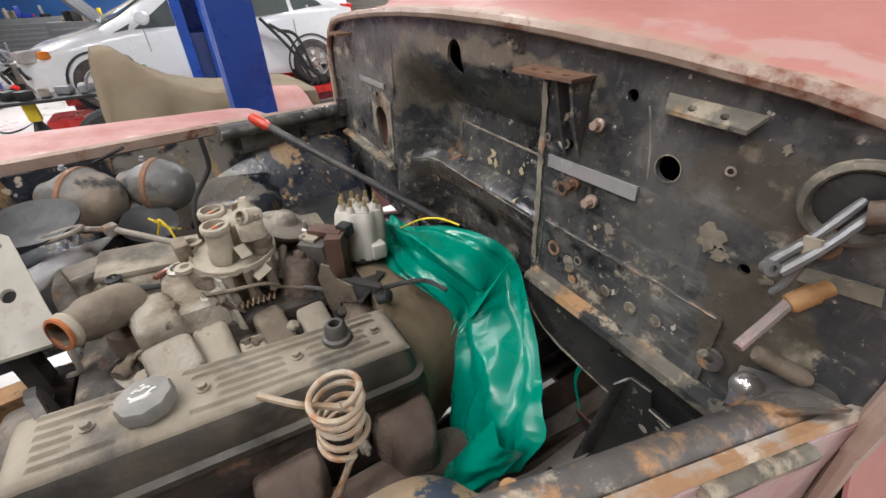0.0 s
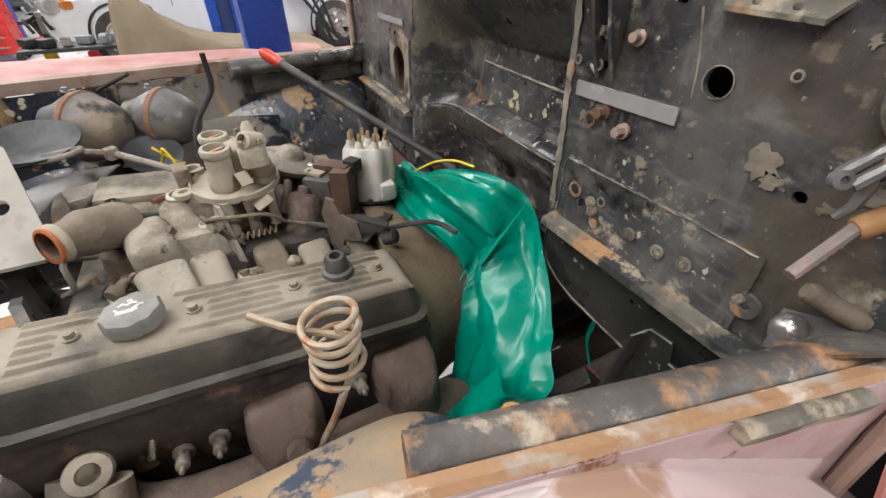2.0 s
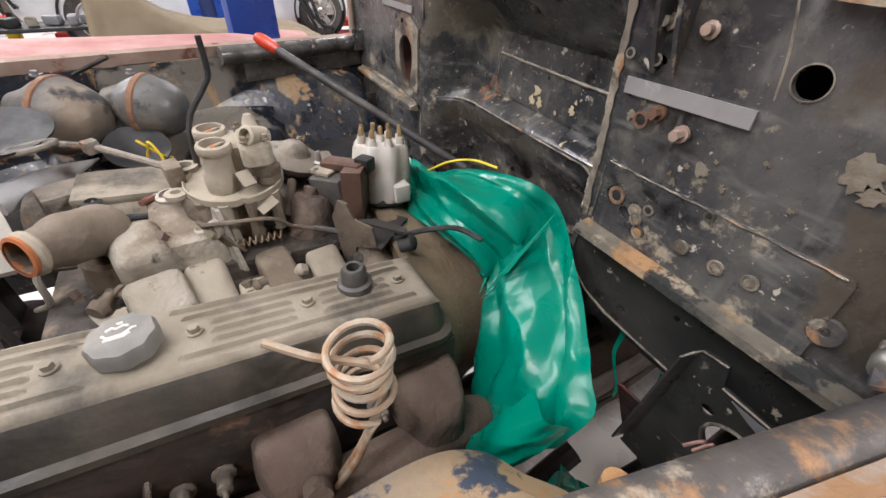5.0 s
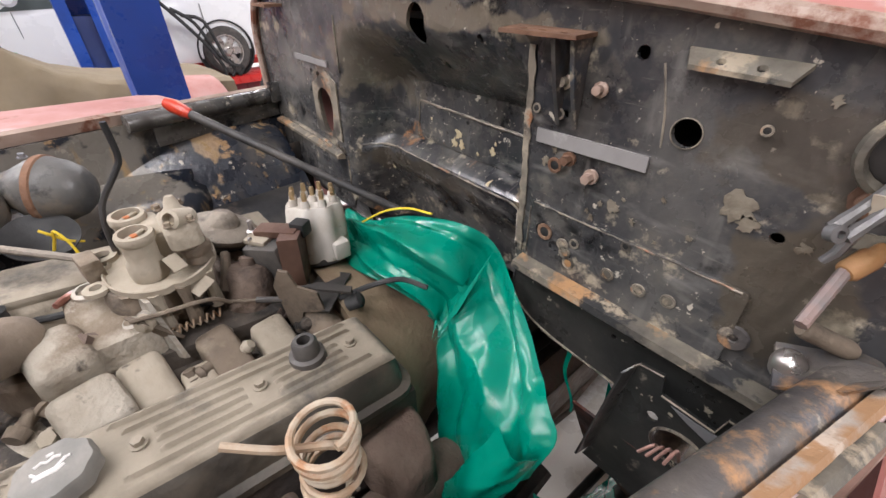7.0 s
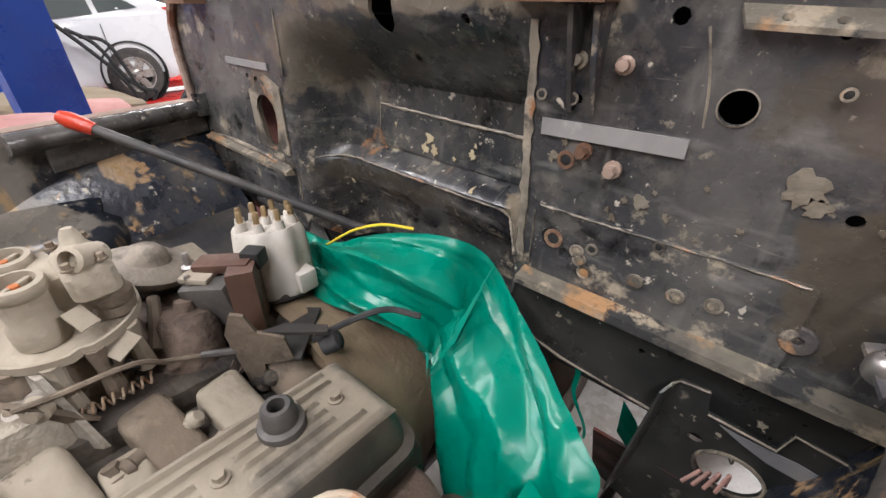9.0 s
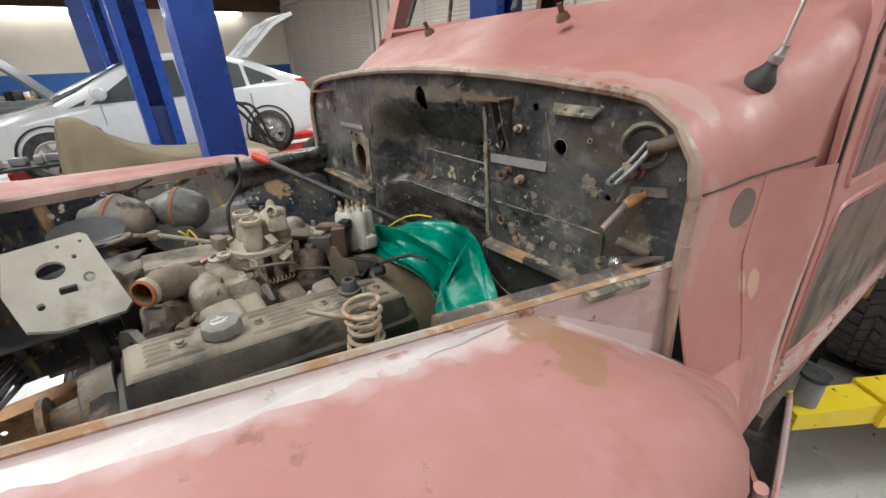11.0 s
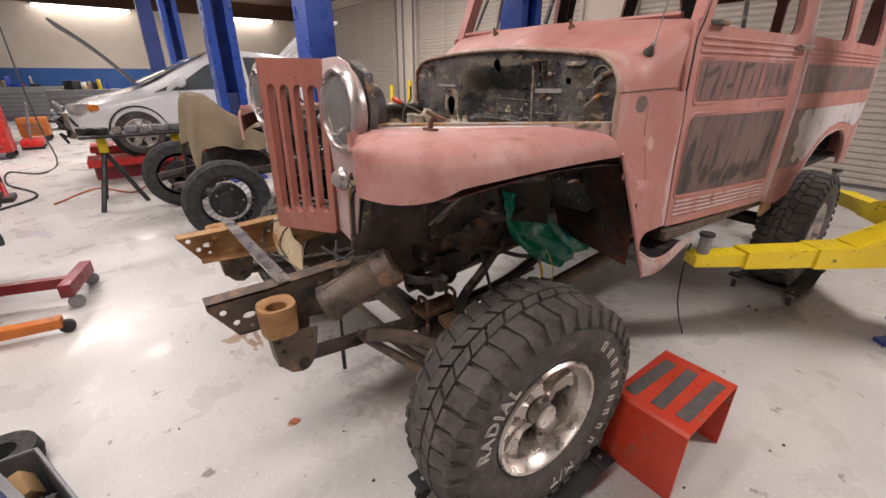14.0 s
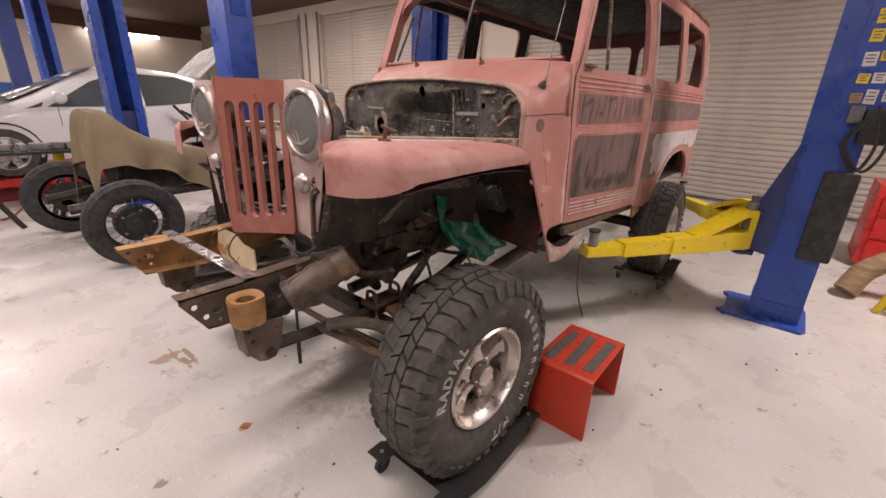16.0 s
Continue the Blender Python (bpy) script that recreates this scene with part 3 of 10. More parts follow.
# ---- lifts ----
def lift_post(x, y, inward, paint, height=3.7, kx=1.0, ky=1.0):
    """A two-post lift column: C section open towards the bay, base plate, carriage."""
    p = thing("lift_post", "tall blue steel lift column bolted to the floor", "vehicle lift", (x, y, 0), "lift columns")
    s = inward
    pr = [(-0.15, 0.14), (0.15, 0.14), (0.15, 0.06), (0.13, 0.06), (0.13, 0.125), (-0.13, 0.125), (-0.13, -0.125), (0.13, -0.125), (0.13, -0.06), (0.15, -0.06), (0.15, -0.14), (-0.15, -0.14)]
    part("column", loft(B(), [[(x + s * a * kx, y + b * ky, z) for a, b in pr] for z in (0.02, height)]), paint, p)
    base = [(-0.17, -0.24), (0.30, -0.24), (0.34, -0.20), (0.30, -0.14), (0.30, 0.14), (0.34, 0.20), (0.30, 0.24), (-0.17, 0.24), (-0.2, 0.2), (-0.2, -0.2)]
    part("base_plate", loft(B(), [[(x + s * a, y + b, z) for a, b in base] for z in (0.0, 0.022)]), paint, p)
    part("collar", box(B(), (x, y, 0.15), (0.312 * kx, 0.292 * ky, 0.01)), paint, p)
    part("carriage", box(B(), (x + s * 0.02, y, 0.75), (0.21 * kx, 0.22 * ky, 0.9), 0.01), m_bluedark, p)
    return p


post_r = lift_post(1.80, 2.06, -1, m_bluepost)
lift_post(-1.80, 2.06, 1, m_bluepost)
near_post = lift_post(-1.87, -0.11, -1, m_bluepost, 3.7, 0.9, 0.72)
part("cover_plate", box(B(), (-1.732, -0.11, 2.45), (0.008, 0.11, 0.9), 0.003), m_bluepost, near_post)
lift_post(-5.22, -0.10, 1, m_bluepost, 3.7, 1.0, 1.25)
lift_post(-8.72, -0.22, 1, m_bluepost)
lift_post(-10.36, -0.46, -1, m_bluedark)

# braces at the foot of the wagon lift's column
bm = B()
loft(bm, [[(x, y, z) for x, z in ((1.66, 0.50), (1.55, 0.52), (1.50, 0.62), (1.50, 0.78), (1.66, 1.30))] for y in (1.87, 1.895)])
part("carriage_gusset", bm, m_bluedark, post_r)
part("pad", box(B(), (1.90, 1.895, 0.82), (0.18, 0.05, 0.60), 0.02), m_rubber, post_r, "dark grey padded door guard")
part("control_box", box(B(), (1.965, 1.885, 1.40), (0.13, 0.10, 0.20), 0.012), m_black, post_r)
part("switch_box", box(B(), (1.86, 1.885, 1.47), (0.07, 0.06, 0.10), 0.008), m_grey, post_r)
part("notice_board", box(B(), (1.90, 1.905, 1.98), (0.26, 0.02, 0.96)), m_bluepost, post_r)
random.seed(4)
for i in range(24):
    xx, zz = 1.838 + 0.066 * (i % 3) + random.uniform(-0.006, 0.006), 1.57 + 0.108 * (i // 3) + random.uniform(-0.01, 0.01)
    wd, ht = random.uniform(0.048, 0.062), random.uniform(0.05, 0.092)
    note = part("paper", box(B(), (xx, 1.893, zz), (wd, 0.003, ht), 0, (0, random.uniform(-3, 3), 0)), random.choice((m_paper, m_paper, m_paper, m_card, m_yellow)), post_r)
    for k in range(3):
        part("text_bar", box(B(), (xx - 0.004 * (k % 2), 1.8905, zz + ht * (0.28 - 0.24 * k)), (wd * random.uniform(0.5, 0.8), 0.002, 0.007)), m_grey, note)
for dx, r_ in ((0.0, 0.06), (0.03, 0.075)):
    part("hanging_hose", tube(B(), smooth([(1.95 + dx, 1.84, 1.52), (1.93 + dx + r_, 1.83, 1.30), (1.94 + dx, 1.83, 1.14), (1.90 + dx - r_, 1.83, 1.30), (1.92 + dx, 1.84, 1.46)], 6), 0.009, 8), m_rubber, post_r)


def lift_arm(a, b, zb):
    arm = thing("swing_arm_unit", "yellow telescopic lift arm with a rubber pad under the sill", "lift arm", (a[0], a[1], 0), "yellow lift arms")
    a, b = Vector(a), Vector(b)
    d = (b - a).normalized()
    n = Vector((-d.y, d.x, 0))

    def beam(s0, s1, w, h0, h1, dz):
        bm = B()
        rs = []
        for s, hh in ((s0, h0), (s1, h1)):
            c = a + (b - a) * s + Vector((0, 0, dz))
            rs.append([c + n * w + Vector((0, 0, hh)), c - n * w + Vector((0, 0, hh)), c - n * w - Vector((0, 0, hh)), c + n * w - Vector((0, 0, hh))])
        return loft(bm, rs)
    part("outer_arm", beam(0.0, 0.52, 0.065, 0.065, 0.055, 0), m_yellow, arm)
    part("middle_arm", beam(0.45, 0.80, 0.055, 0.050, 0.046, 0.0), m_yellow, arm)
    part("inner_arm", beam(0.75, 1.0, 0.045, 0.038, 0.030, 0.0), m_yellow, arm)
    for w in (-1, 1):
        g = B()
        loft(g, [[a + d * u + Vector((0, 0, z)) + n * w * 0.056 for u, z in ((0.0, 0.06), (0.0, 0.215), (0.10, 0.215), (0.50, 0.058), (0.40, 0.058), (0.10, 0.172), (0.055, 0.172), (0.055, 0.06))]] + [[a + d * u + Vector((0, 0, z)) + n * w * 0.066 for u, z in ((0.0, 0.06), (0.0, 0.215), (0.10, 0.215), (0.50, 0.058), (0.40, 0.058), (0.10, 0.172), (0.055, 0.172), (0.055, 0.06))]])
        part("gusset", g, m_yellow, arm)
    part("gusset_top", loft(B(), [[a + d * u + Vector((0, 0, z)) + n * w for w, z in ((-0.056, z0), (0.056, z0), (0.056, z0 - 0.008), (-0.056, z0 - 0.008))] for u, z0 in ((0.0, 0.213), (0.10, 0.213), (0.50, 0.066))]), m_yellow, arm)
    for z in (-0.10, 0.20):
        part("yoke", box(B(), a - d * 0.03 + Vector((0, 0, z)), (0.13, 0.13, 0.022), 0.006), m_bluedark, arm)
    part("pivot_pin", cyl(B(), a - Vector((0, 0, 0.12)), a + Vector((0, 0, 0.26)), 0.035), m_steelgrey, arm)
    q = b - d * 0.06
    part("pad_post", cyl(B(), q + Vector((0, 0, 0.03)), Vector((q.x, q.y, zb - 0.02)), 0.03), m_steelgrey, arm)
    part("pad", lathe(B(), (q.x, q.y, zb - 0.025), (0, 0, 1), [(0.02, 0), (0.036, 0.006), (0.036, 0.02), (0.0, 0.02)]), m_rubber, arm)


lift_arm((1.50, 1.86, 0.60), (0.76, 0.74, 0.59), 0.735)
lift_arm((1.50, 2.22, 0.60), (0.80, 3.12, 0.59), 0.775)
lift_arm((-1.50, 1.86, 0.60), (-0.76, 0.74, 0.59), 0.735)

# ---- wagon body ----
m_ledge = mat("dusty_rusty_ledge", (0.17, 0.15, 0.115), (0.055, 0.05, 0.042), 0.7, 0.05, 11, spots=[((0.30, 0.25, 0.18), 26, 0.54, 0.66), ((0.34, 0.19, 0.085), 7, 0.60, 0.7), ((0.02, 0.02, 0.02), 15, 0.62, 0.68)], bump=(80, 0.3))
m_crease = mat("worn_light_crease", (0.27, 0.235, 0.185), (0.07, 0.062, 0.052), 0.5, 0.1, 14, (0.4, 0.6), [((0.36, 0.31, 0.24), 22, 0.55, 0.66), ((0.28, 0.13, 0.06), 11, 0.63, 0.7)], (70, 0.25))
wagon = thing("vintage_wagon", "dismantled vintage wagon in pink primer on lift arms", "vehicle", (0, 1.0, 0.7))
Y0 = 0.0
fw_out = [(-0.62, 1.10), (-0.645, 1.32), (-0.645, 1.41), (-0.632, 1.46), (-0.605, 1.497), (-0.565, 1.524), (-0.515, 1.536), (-0.42, 1.548), (-0.25, 1.557), (0.0, 1.561), (0.25, 1.557), (0.42, 1.548), (0.515, 1.536), (0.565, 1.524), (0.605, 1.497), (0.632, 1.46), (0.645, 1.41), (0.645, 1.32), (0.645, 1.215), (0.30, 1.215), (0.25, 1.205), (0.248, 1.12), (0.21, 1.06), (-0.2, 1.06), (-0.24, 1.12), (-0.26, 1.08)]
fw_holes = [circle(0.016, 1.504, 0.022, 16, 0.028), circle(0.425, 1.444, 0.0135, 18), [(-0.318 + 0.032 * math.cos(a) * (1 + 0.12 * math.sin(3 * a)), 1.308 + 0.055 * math.sin(a) * (1 + 0.1 * math.cos(2 * a))) for a in [2 * math.pi * i / 18 for i in range(18)]], circle(0.366, 1.506, 0.007, 8), circle(0.524, 1.376, 0.0058, 12), circle(0.497, 1.283, 0.008, 8), circle(-0.34, 1.379, 0.008, 8), circle(-0.275, 1.365, 0.009, 8, 0.014), circle(-0.28, 1.325, 0.006, 8), circle(0.47, 1.50, 0.005, 8), circle(0.15, 1.497, 0.006, 8),
            circle(0.292, 1.277, 0.010, 8), circle(0.56, 1.455, 0.009, 8), circle(0.04, 1.445, 0.006, 8), circle(-0.37, 1.385, 0.005, 8), circle(0.293, 1.433, 0.005, 8)]
RECESS = ((1.06, 0.125), (1.12, 0.116), (1.18, 0.098), (1.205, 0.072), (1.24, 0.058), (1.262, 0.054), (1.270, 0.060), (1.282, 0.094), (1.395, 0.096), (1.44, 0.050), (1.48, 0.012), (1.50, 0.0), (1.60, 0.0))


def fy(u, v):
    """How far the firewall's middle is set back: heater recess above, shelf and toe slope below."""
    k = min(1.0, max(0.0, (u + 0.245) / 0.08))
    k = k * k * (3 - 2 * k) * min(1.0, max(0.0, (0.246 - u) / 0.045))
    return k * lerp_table(v + 0.02 * max(0.0, -0.1 - u) / 0.115, RECESS)


FU = [-0.245 + 0.01 * i for i in range(10)] + [-0.1, 0.0, 0.1, 0.2, 0.21, 0.22, 0.23, 0.24, 0.247]
FV = [1.09, 1.12, 1.15, 1.18, 1.205, 1.22, 1.24, 1.25, 1.262, 1.27, 1.276, 1.282, 1.30, 1.34, 1.38, 1.395, 1.41, 1.425, 1.44, 1.46, 1.48, 1.50]
bm = plate(B(), fw_out, fw_holes, 0.006, lambda u, v, w: (u, Y0 + fy(u, v) + w, v), FU, FV)
firewall = part("firewall", bm, m_firewall, wagon, "scuffed black painted steel firewall with a recess and holes")
random.seed(12)
for x0, x1, z0, z1, wd in ((0.2385, 0.2525, 1.50, 1.225, 0.006), ):
    n_ = 24
    rng = [random.uniform(0.5, 1.2) for _ in range(n_ + 1)]
    lft = [(x0 + (x1 - x0) * k / n_ - wd * rng[k], z0 + (z1 - z0) * k / n_) for k in range(n_ + 1)]
    rgt = [(x0 + (x1 - x0) * k / n_ + wd * rng[n_ - k], z0 + (z1 - z0) * k / n_) for k in range(n_, -1, -1)]
    part("worn_seam", plate(B(), lft + rgt, [], 0.0012, lambda u, v, w: (u, -0.0022 + w, v)), m_crease, firewall, "worn light seam strip")
bm = plate(B(), [(-0.10, 1.287), (0.198, 1.285), (0.196, 1.352), (-0.095, 1.358)], [circle(0.04, 1.345, 0.004, 8)], 0.003, lambda u, v, w: (u, fy(u, v) - 0.003 + w, v), [0.0, 0.1])
part("cover_plate", bm, m_firewall, firewall, "black access plate with chipped paint")
bm = plate(B(), rrect(0.268, 1.222, 0.53, 1.315, 0.006), [circle(0.292, 1.277, 0.012, 8), circle(0.312, 1.262, 0.008, 8)], 0.004, lambda u, v, w: (u + (v - 1.22) * -0.02, -0.005 + w, v - (u - 0.27) * -0.005))
lower = part("lower_cover", bm, m_firewall, firewall)
def worn_edge(name, pts, r):
    """A thin run of bare steel, uneven in width, along a folded edge."""
    pts = [Vector(p) for p in pts]
    run = [pts[0].lerp(pts[1], k / 30) + Vector((0, 0, random.uniform(-0.0006, 0.0006))) for k in range(31)]
    run = [p + Vector((0, fy(p.x, p.z), 0)) for p in run]
    part(name, tube(B(), run, [r * random.uniform(0.5, 1.3) for _ in run], 6), m_crease, firewall, "bare worn edge")
worn_edge("worn_edge", [(0.272, -0.0055, 1.314), (0.522, -0.0055, 1.315)], 0.0013)
worn_edge("worn_edge", [(0.267, -0.0055, 1.306), (0.268, -0.0055, 1.23)], 0.0011)
worn_edge("worn_edge", [(-0.095, -0.004, 1.358), (0.19, -0.004, 1.353)], 0.0028)
worn_edge("worn_edge", [(-0.098, -0.004, 1.355), (-0.10, -0.004, 1.29)], 0.0012)
worn_edge("worn_edge", [(-0.236, -0.001, 1.50), (-0.240, -0.001, 1.40)], 0.0022)
worn_edge("worn_edge", [(-0.215, -0.001, 1.252), (-0.12, -0.003, 1.263)], 0.0024)
worn_edge("worn_edge", [(-0.12, -0.003, 1.263), (0.19, -0.003, 1.258)], 0.0020)
worn_edge("worn_edge", [(0.19, -0.003, 1.258), (0.24, -0.003, 1.225)], 0.0020)
for x, z in ((0.33, 1.262), (0.338, 1.249), (0.392, 1.262), (0.432, 1.262), (0.465, 1.267), (0.325, 1.272)):
    plug = part("plug", lathe(B(), (x, -0.006, z), (0, -1, 0), [(0.0088, 0), (0.0085, 0.0012), (0.0058, 0.0012), (0.0052, -0.001)], 14, False), m_crease, firewall, "worn light ring round a hole")
    part("dark_centre", lathe(B(), (x, -0.0072, z), (0, -1, 0), [(0.0054, 0), (0.003, 0.0004), (0, 0.0004)], 12), m_ledge, plug)
part("bolt_head", bolt(B(), (0.342, -0.001, 1.373), (0, -1, 0), 0.006, 0.011), m_worn, firewall)
part("bolt_head", bolt(B(), (0.565, -0.001, 1.43), (0, -1, 0), 0.010, 0.012), m_rust, firewall)
part("bolt_head", bolt(B(), (0.31, -0.001, 1.385), (0, -1, 0), 0.006, 0.01), m_rust, firewall)
# studs, and worn or rusty rings whose black discs paint the dark of holes, on the near half
for x, z, m_ in ((0.289, 1.468, m_crease), (0.332, 1.467, m_worn)):
    part("bolt_head", lathe(B(), (x, -0.001, z), (0.1, -1, 0.1), [(0.008, 0), (0.0085, 0.004), (0.0055, 0.006), (0.005, 0.014), (0, 0.0145)], 10), m_, firewall)
for x, z, r, m_ in ((0.257, 1.434, 0.006, m_crease), (0.290, 1.434, 0.0065, m_crease), (0.341, 1.281, 0.007, m_crease), (0.404, 1.309, 0.006, m_crease), (0.485, 1.463, 0.005, m_crease), (0.295, 1.278, 0.012, m_rust), (0.294, 1.373, 0.010, m_rust)):
    ring_o = part("worn_ring", lathe(B(), (x, -0.0062, z), (0, -1, 0), [(r, 0), (r * 0.96, 0.0012), (r * 0.62, 0.0012), (r * 0.55, -0.001)], 14, False), m_, firewall)
    part("dark_centre", lathe(B(), (x, -0.0066, z), (0, -1, 0), [(r * 0.58, 0), (r * 0.3, 0.0004), (0, 0.0004)], 12), m_black, ring_o)
part("worn_ring", lathe(B(), (0.425, -0.0008, 1.444), (0, -1, 0), [(0.0150, 0), (0.0148, 0.0006), (0.0138, 0.0008), (0.0135, 0.0)], 24, False), m_crease, firewall)
# bright strip mark, bracket shelf, gusset
part("tape_strip", box(B(), (0.33, -0.0025, 1.404), (0.14, 0.003, 0.017), 0, (0, -1.5, 0)), m_tape, firewall, "bare grey strip of old tape")
part("tape_strip", box(B(), (-0.36, -0.0025, 1.408), (0.15, 0.003, 0.012), 0, (0, 0, 0)), m_tape, firewall)
bm = B()
plate(bm, [(0.215, 0.0), (0.315, 0.0), (0.318, -0.042), (0.225, -0.048)], [circle(0.245, -0.03, 0.005, 8), circle(0.27, -0.03, 0.005, 8), circle(0.295, -0.028, 0.005, 8)], 0.004, lambda u, v, w: (u, v, 1.515 + w))
part("shelf_bracket", bm, m_rust, firewall, "rusty shelf bracket")
bm = B()
loft(bm, [[(x, -0.004, 1.515), (x, -0.036, 1.513), (x, -0.02, 1.46), (x, -0.004, 1.42)] for x in (0.285, 0.29)])
loft(bm, [[(x, -0.004, 1.515), (x, -0.036, 1.513), (x, -0.02, 1.46), (x, -0.004, 1.42)] for x in (0.308, 0.313)])
part("bracket_gusset", bm, m_rustblack, firewall)
bm = plate(B(), [(0.405, 0.0), (0.495, 0.0), (0.488, -0.02), (0.412, -0.02)], [circle(0.435, -0.012, 0.004, 8), circle(0.465, -0.012, 0.004, 8)], 0.004, lambda u, v, w: (u, v * 0.6, 1.512 - 0.03 * (u - 0.4) + 0.6 * v + w))
part("angle_bracket", bm, m_ledge, firewall, "bent tan-rusted bracket")
part("rusty_tab", box(B(), (-0.5, -0.02, 1.505), (0.07, 0.04, 0.006)), m_rust, firewall)
part("rusty_tab", box(B(), (-0.60, -0.01, 1.30), (0.018, 0.03, 0.05), 0.003), m_firewall, firewall)
# foot ledges and toe boards
bm = B()
loft(bm, [[(x, -0.004, 1.226), (x, -0.026, 1.222), (x, -0.028, 1.212), (x, 0.004, 1.208)] for x in (0.262, 0.64)])
part("foot_ledge", bm, m_ledge, wagon, "dusty rust-edged floor ledge")
toe_out = [(0.247, 1.213), (0.247, 1.15), (0.262, 1.128), (0.29, 1.110), (0.33, 1.100), (0.382, 1.096), (0.455, 1.092), (0.50, 1.098), (0.56, 1.112), (0.64, 1.115), (0.64, 1.213)]
toe = part("toe_board", plate(B(), toe_out, [circle(0.42, 1.17, 0.004, 8)], 0.004, lambda u, v, w: (u, 0.002 + w, v)), m_toe, wagon, "black toe board with a worn lower edge")
part("worn_edge", tube(B(), [(u, 0.0015, v) for u, v in toe_out[1:8]], [0.0018, 0.0022, 0.0015, 0.0024, 0.0016, 0.002, 0.0012], 6), m_crease, toe, "bare worn edge")
bm = B()
loft(bm, [[(x, 0.004, 1.215), (x, 0.0, 1.215), (x, 0.05, 1.02), (x, 0.2, 0.86), (x, 0.205, 0.865), (x, 0.056, 1.024)] for x in (-0.64, -0.25)])
part("toe_board", bm, m_toe, wagon)
bm = B()
surf(bm, 14, 6, lambda a, b: (-0.02 + 0.26 * math.cos(math.pi * (1 - a)), 0.13 + 0.4 * b, 0.95 + 0.22 * math.sin(math.pi * a) ** 0.7 - 0.08 * b))
part("transmission_tunnel", thicken(bm, 0.004), m_firewall, wagon)
# pressed creases and seams with worn light edges
def crease(pts, r=0.0035):
    part("crease", tube(B(), [p + Vector((0, fy(p.x, p.z), 0)) for p in smooth(pts, 5)], [r] * (5 * (len(pts) - 1)) + [r * 0.6], 6), m_crease, firewall)


crease([(-0.575, -0.001, 1.232), (-0.49, -0.004, 1.237), (-0.36, -0.004, 1.233), (-0.27, -0.004, 1.225)], 0.0042)
crease([(0.388, 0.0, 1.50), (0.40, 0.0, 1.46), (0.406, 0.0, 1.425)], 0.0012)
crease([(-0.25, -0.001, 1.22), (-0.252, -0.001, 1.13)], 0.002)
# flat foot rest beside the oval hole
part("side_ledge", loft(B(), [[(x, -0.004, 1.236 - 0.01 * k), (x, -0.020, 1.231 - 0.01 * k), (x, -0.020, 1.224 - 0.01 * k), (x, 0.0, 1.22 - 0.01 * k)] for k, x in enumerate((-0.60, -0.262))]), m_ledge, firewall, "dusty rust-edged ledge")
# flaked paint patches
random.seed(21)
flake_mat = mat("flaked_primer_patch", (0.19, 0.165, 0.125), (0.10, 0.08, 0.055), 0.8, 0, 30, bump=(120, 0.2))
for u, v, r in ((0.487, 1.392, 0.018), (0.500, 1.380, 0.010), (0.517, 1.491, 0.005), (-0.10, 1.235, 0.006), (0.36, 1.345, 0.004), (0.40, 1.338, 0.005), (0.46, 1.345, 0.004), (0.45, 1.30, 0.004), (0.545, 1.376, 0.008), (0.385, 1.36, 0.003), (0.43, 1.325, 0.003), (0.375, 1.347, 0.009), (0.277, 1.372, 0.007), (0.288, 1.389, 0.005), (0.425, 1.375, 0.004), (0.345, 1.33, 0.004), (0.352, 1.322, 0.005)):
    k = [random.uniform(0.55 if r > 0.008 else 0.3, 1.1) for _ in range(19)]
    bm = plate(B(), [(u + r * k[i] * math.cos(2 * math.pi * i / 19), v + r * k[i] * math.sin(2 * math.pi * i / 19)) for i in range(19)], [], 0.0008, lambda a, b, w: (a, fy(a, b) - 0.0015 + w, b))
    part("flaked_patch", bm, flake_mat, firewall)
m_cream_flake = mat("cream_flaked_patch", (0.50, 0.43, 0.28), (0.38, 0.30, 0.18), 0.8, 0, 30, bump=(120, 0.2))
for u, v, r in ((0.018, 1.318, 0.014), (0.008, 1.300, 0.012), (0.028, 1.302, 0.010), (0.105, 1.311, 0.009), (0.11, 1.325, 0.005), (0.07, 1.296, 0.005), (-0.16, 1.206, 0.006), (0.13, 1.27, 0.005), (-0.06, 1.33, 0.004)):
    k = [random.uniform(0.35, 1.1) for _ in range(17)]
    bm = plate(B(), [(u + r * 0.8 * k[i] * math.cos(2 * math.pi * i / 17), v + r * k[i] * math.sin(2 * math.pi * i / 17)) for i in range(17)], [], 0.0008, lambda a, b, w: (a, fy(a, b) - 0.0050 + w, b))
    part("flaked_patch", bm, m_cream_flake, firewall, "flake of old cream paint")
# oval hole surround
bm = plate(B(), [(-0.375, 1.255), (-0.262, 1.25), (-0.258, 1.375), (-0.30, 1.395), (-0.37, 1.36)], [fw_holes[2]], 0.003, lambda u, v, w: (u, -0.004 + w, v))
part("hole_surround", bm, m_crease, firewall, "rust-edged plate around an oval hole")

# cowl
COWL = ((0.0, 0.652, 1.568, 0.13, 0.74), (0.03, 0.660, 1.578, 0.135, 0.745), (0.15, 0.675, 1.592, 0.13, 0.745), (0.24, 0.70, 1.64, 0.10, 0.75), (0.36, 0.722, 1.695, 0.06, 0.75))


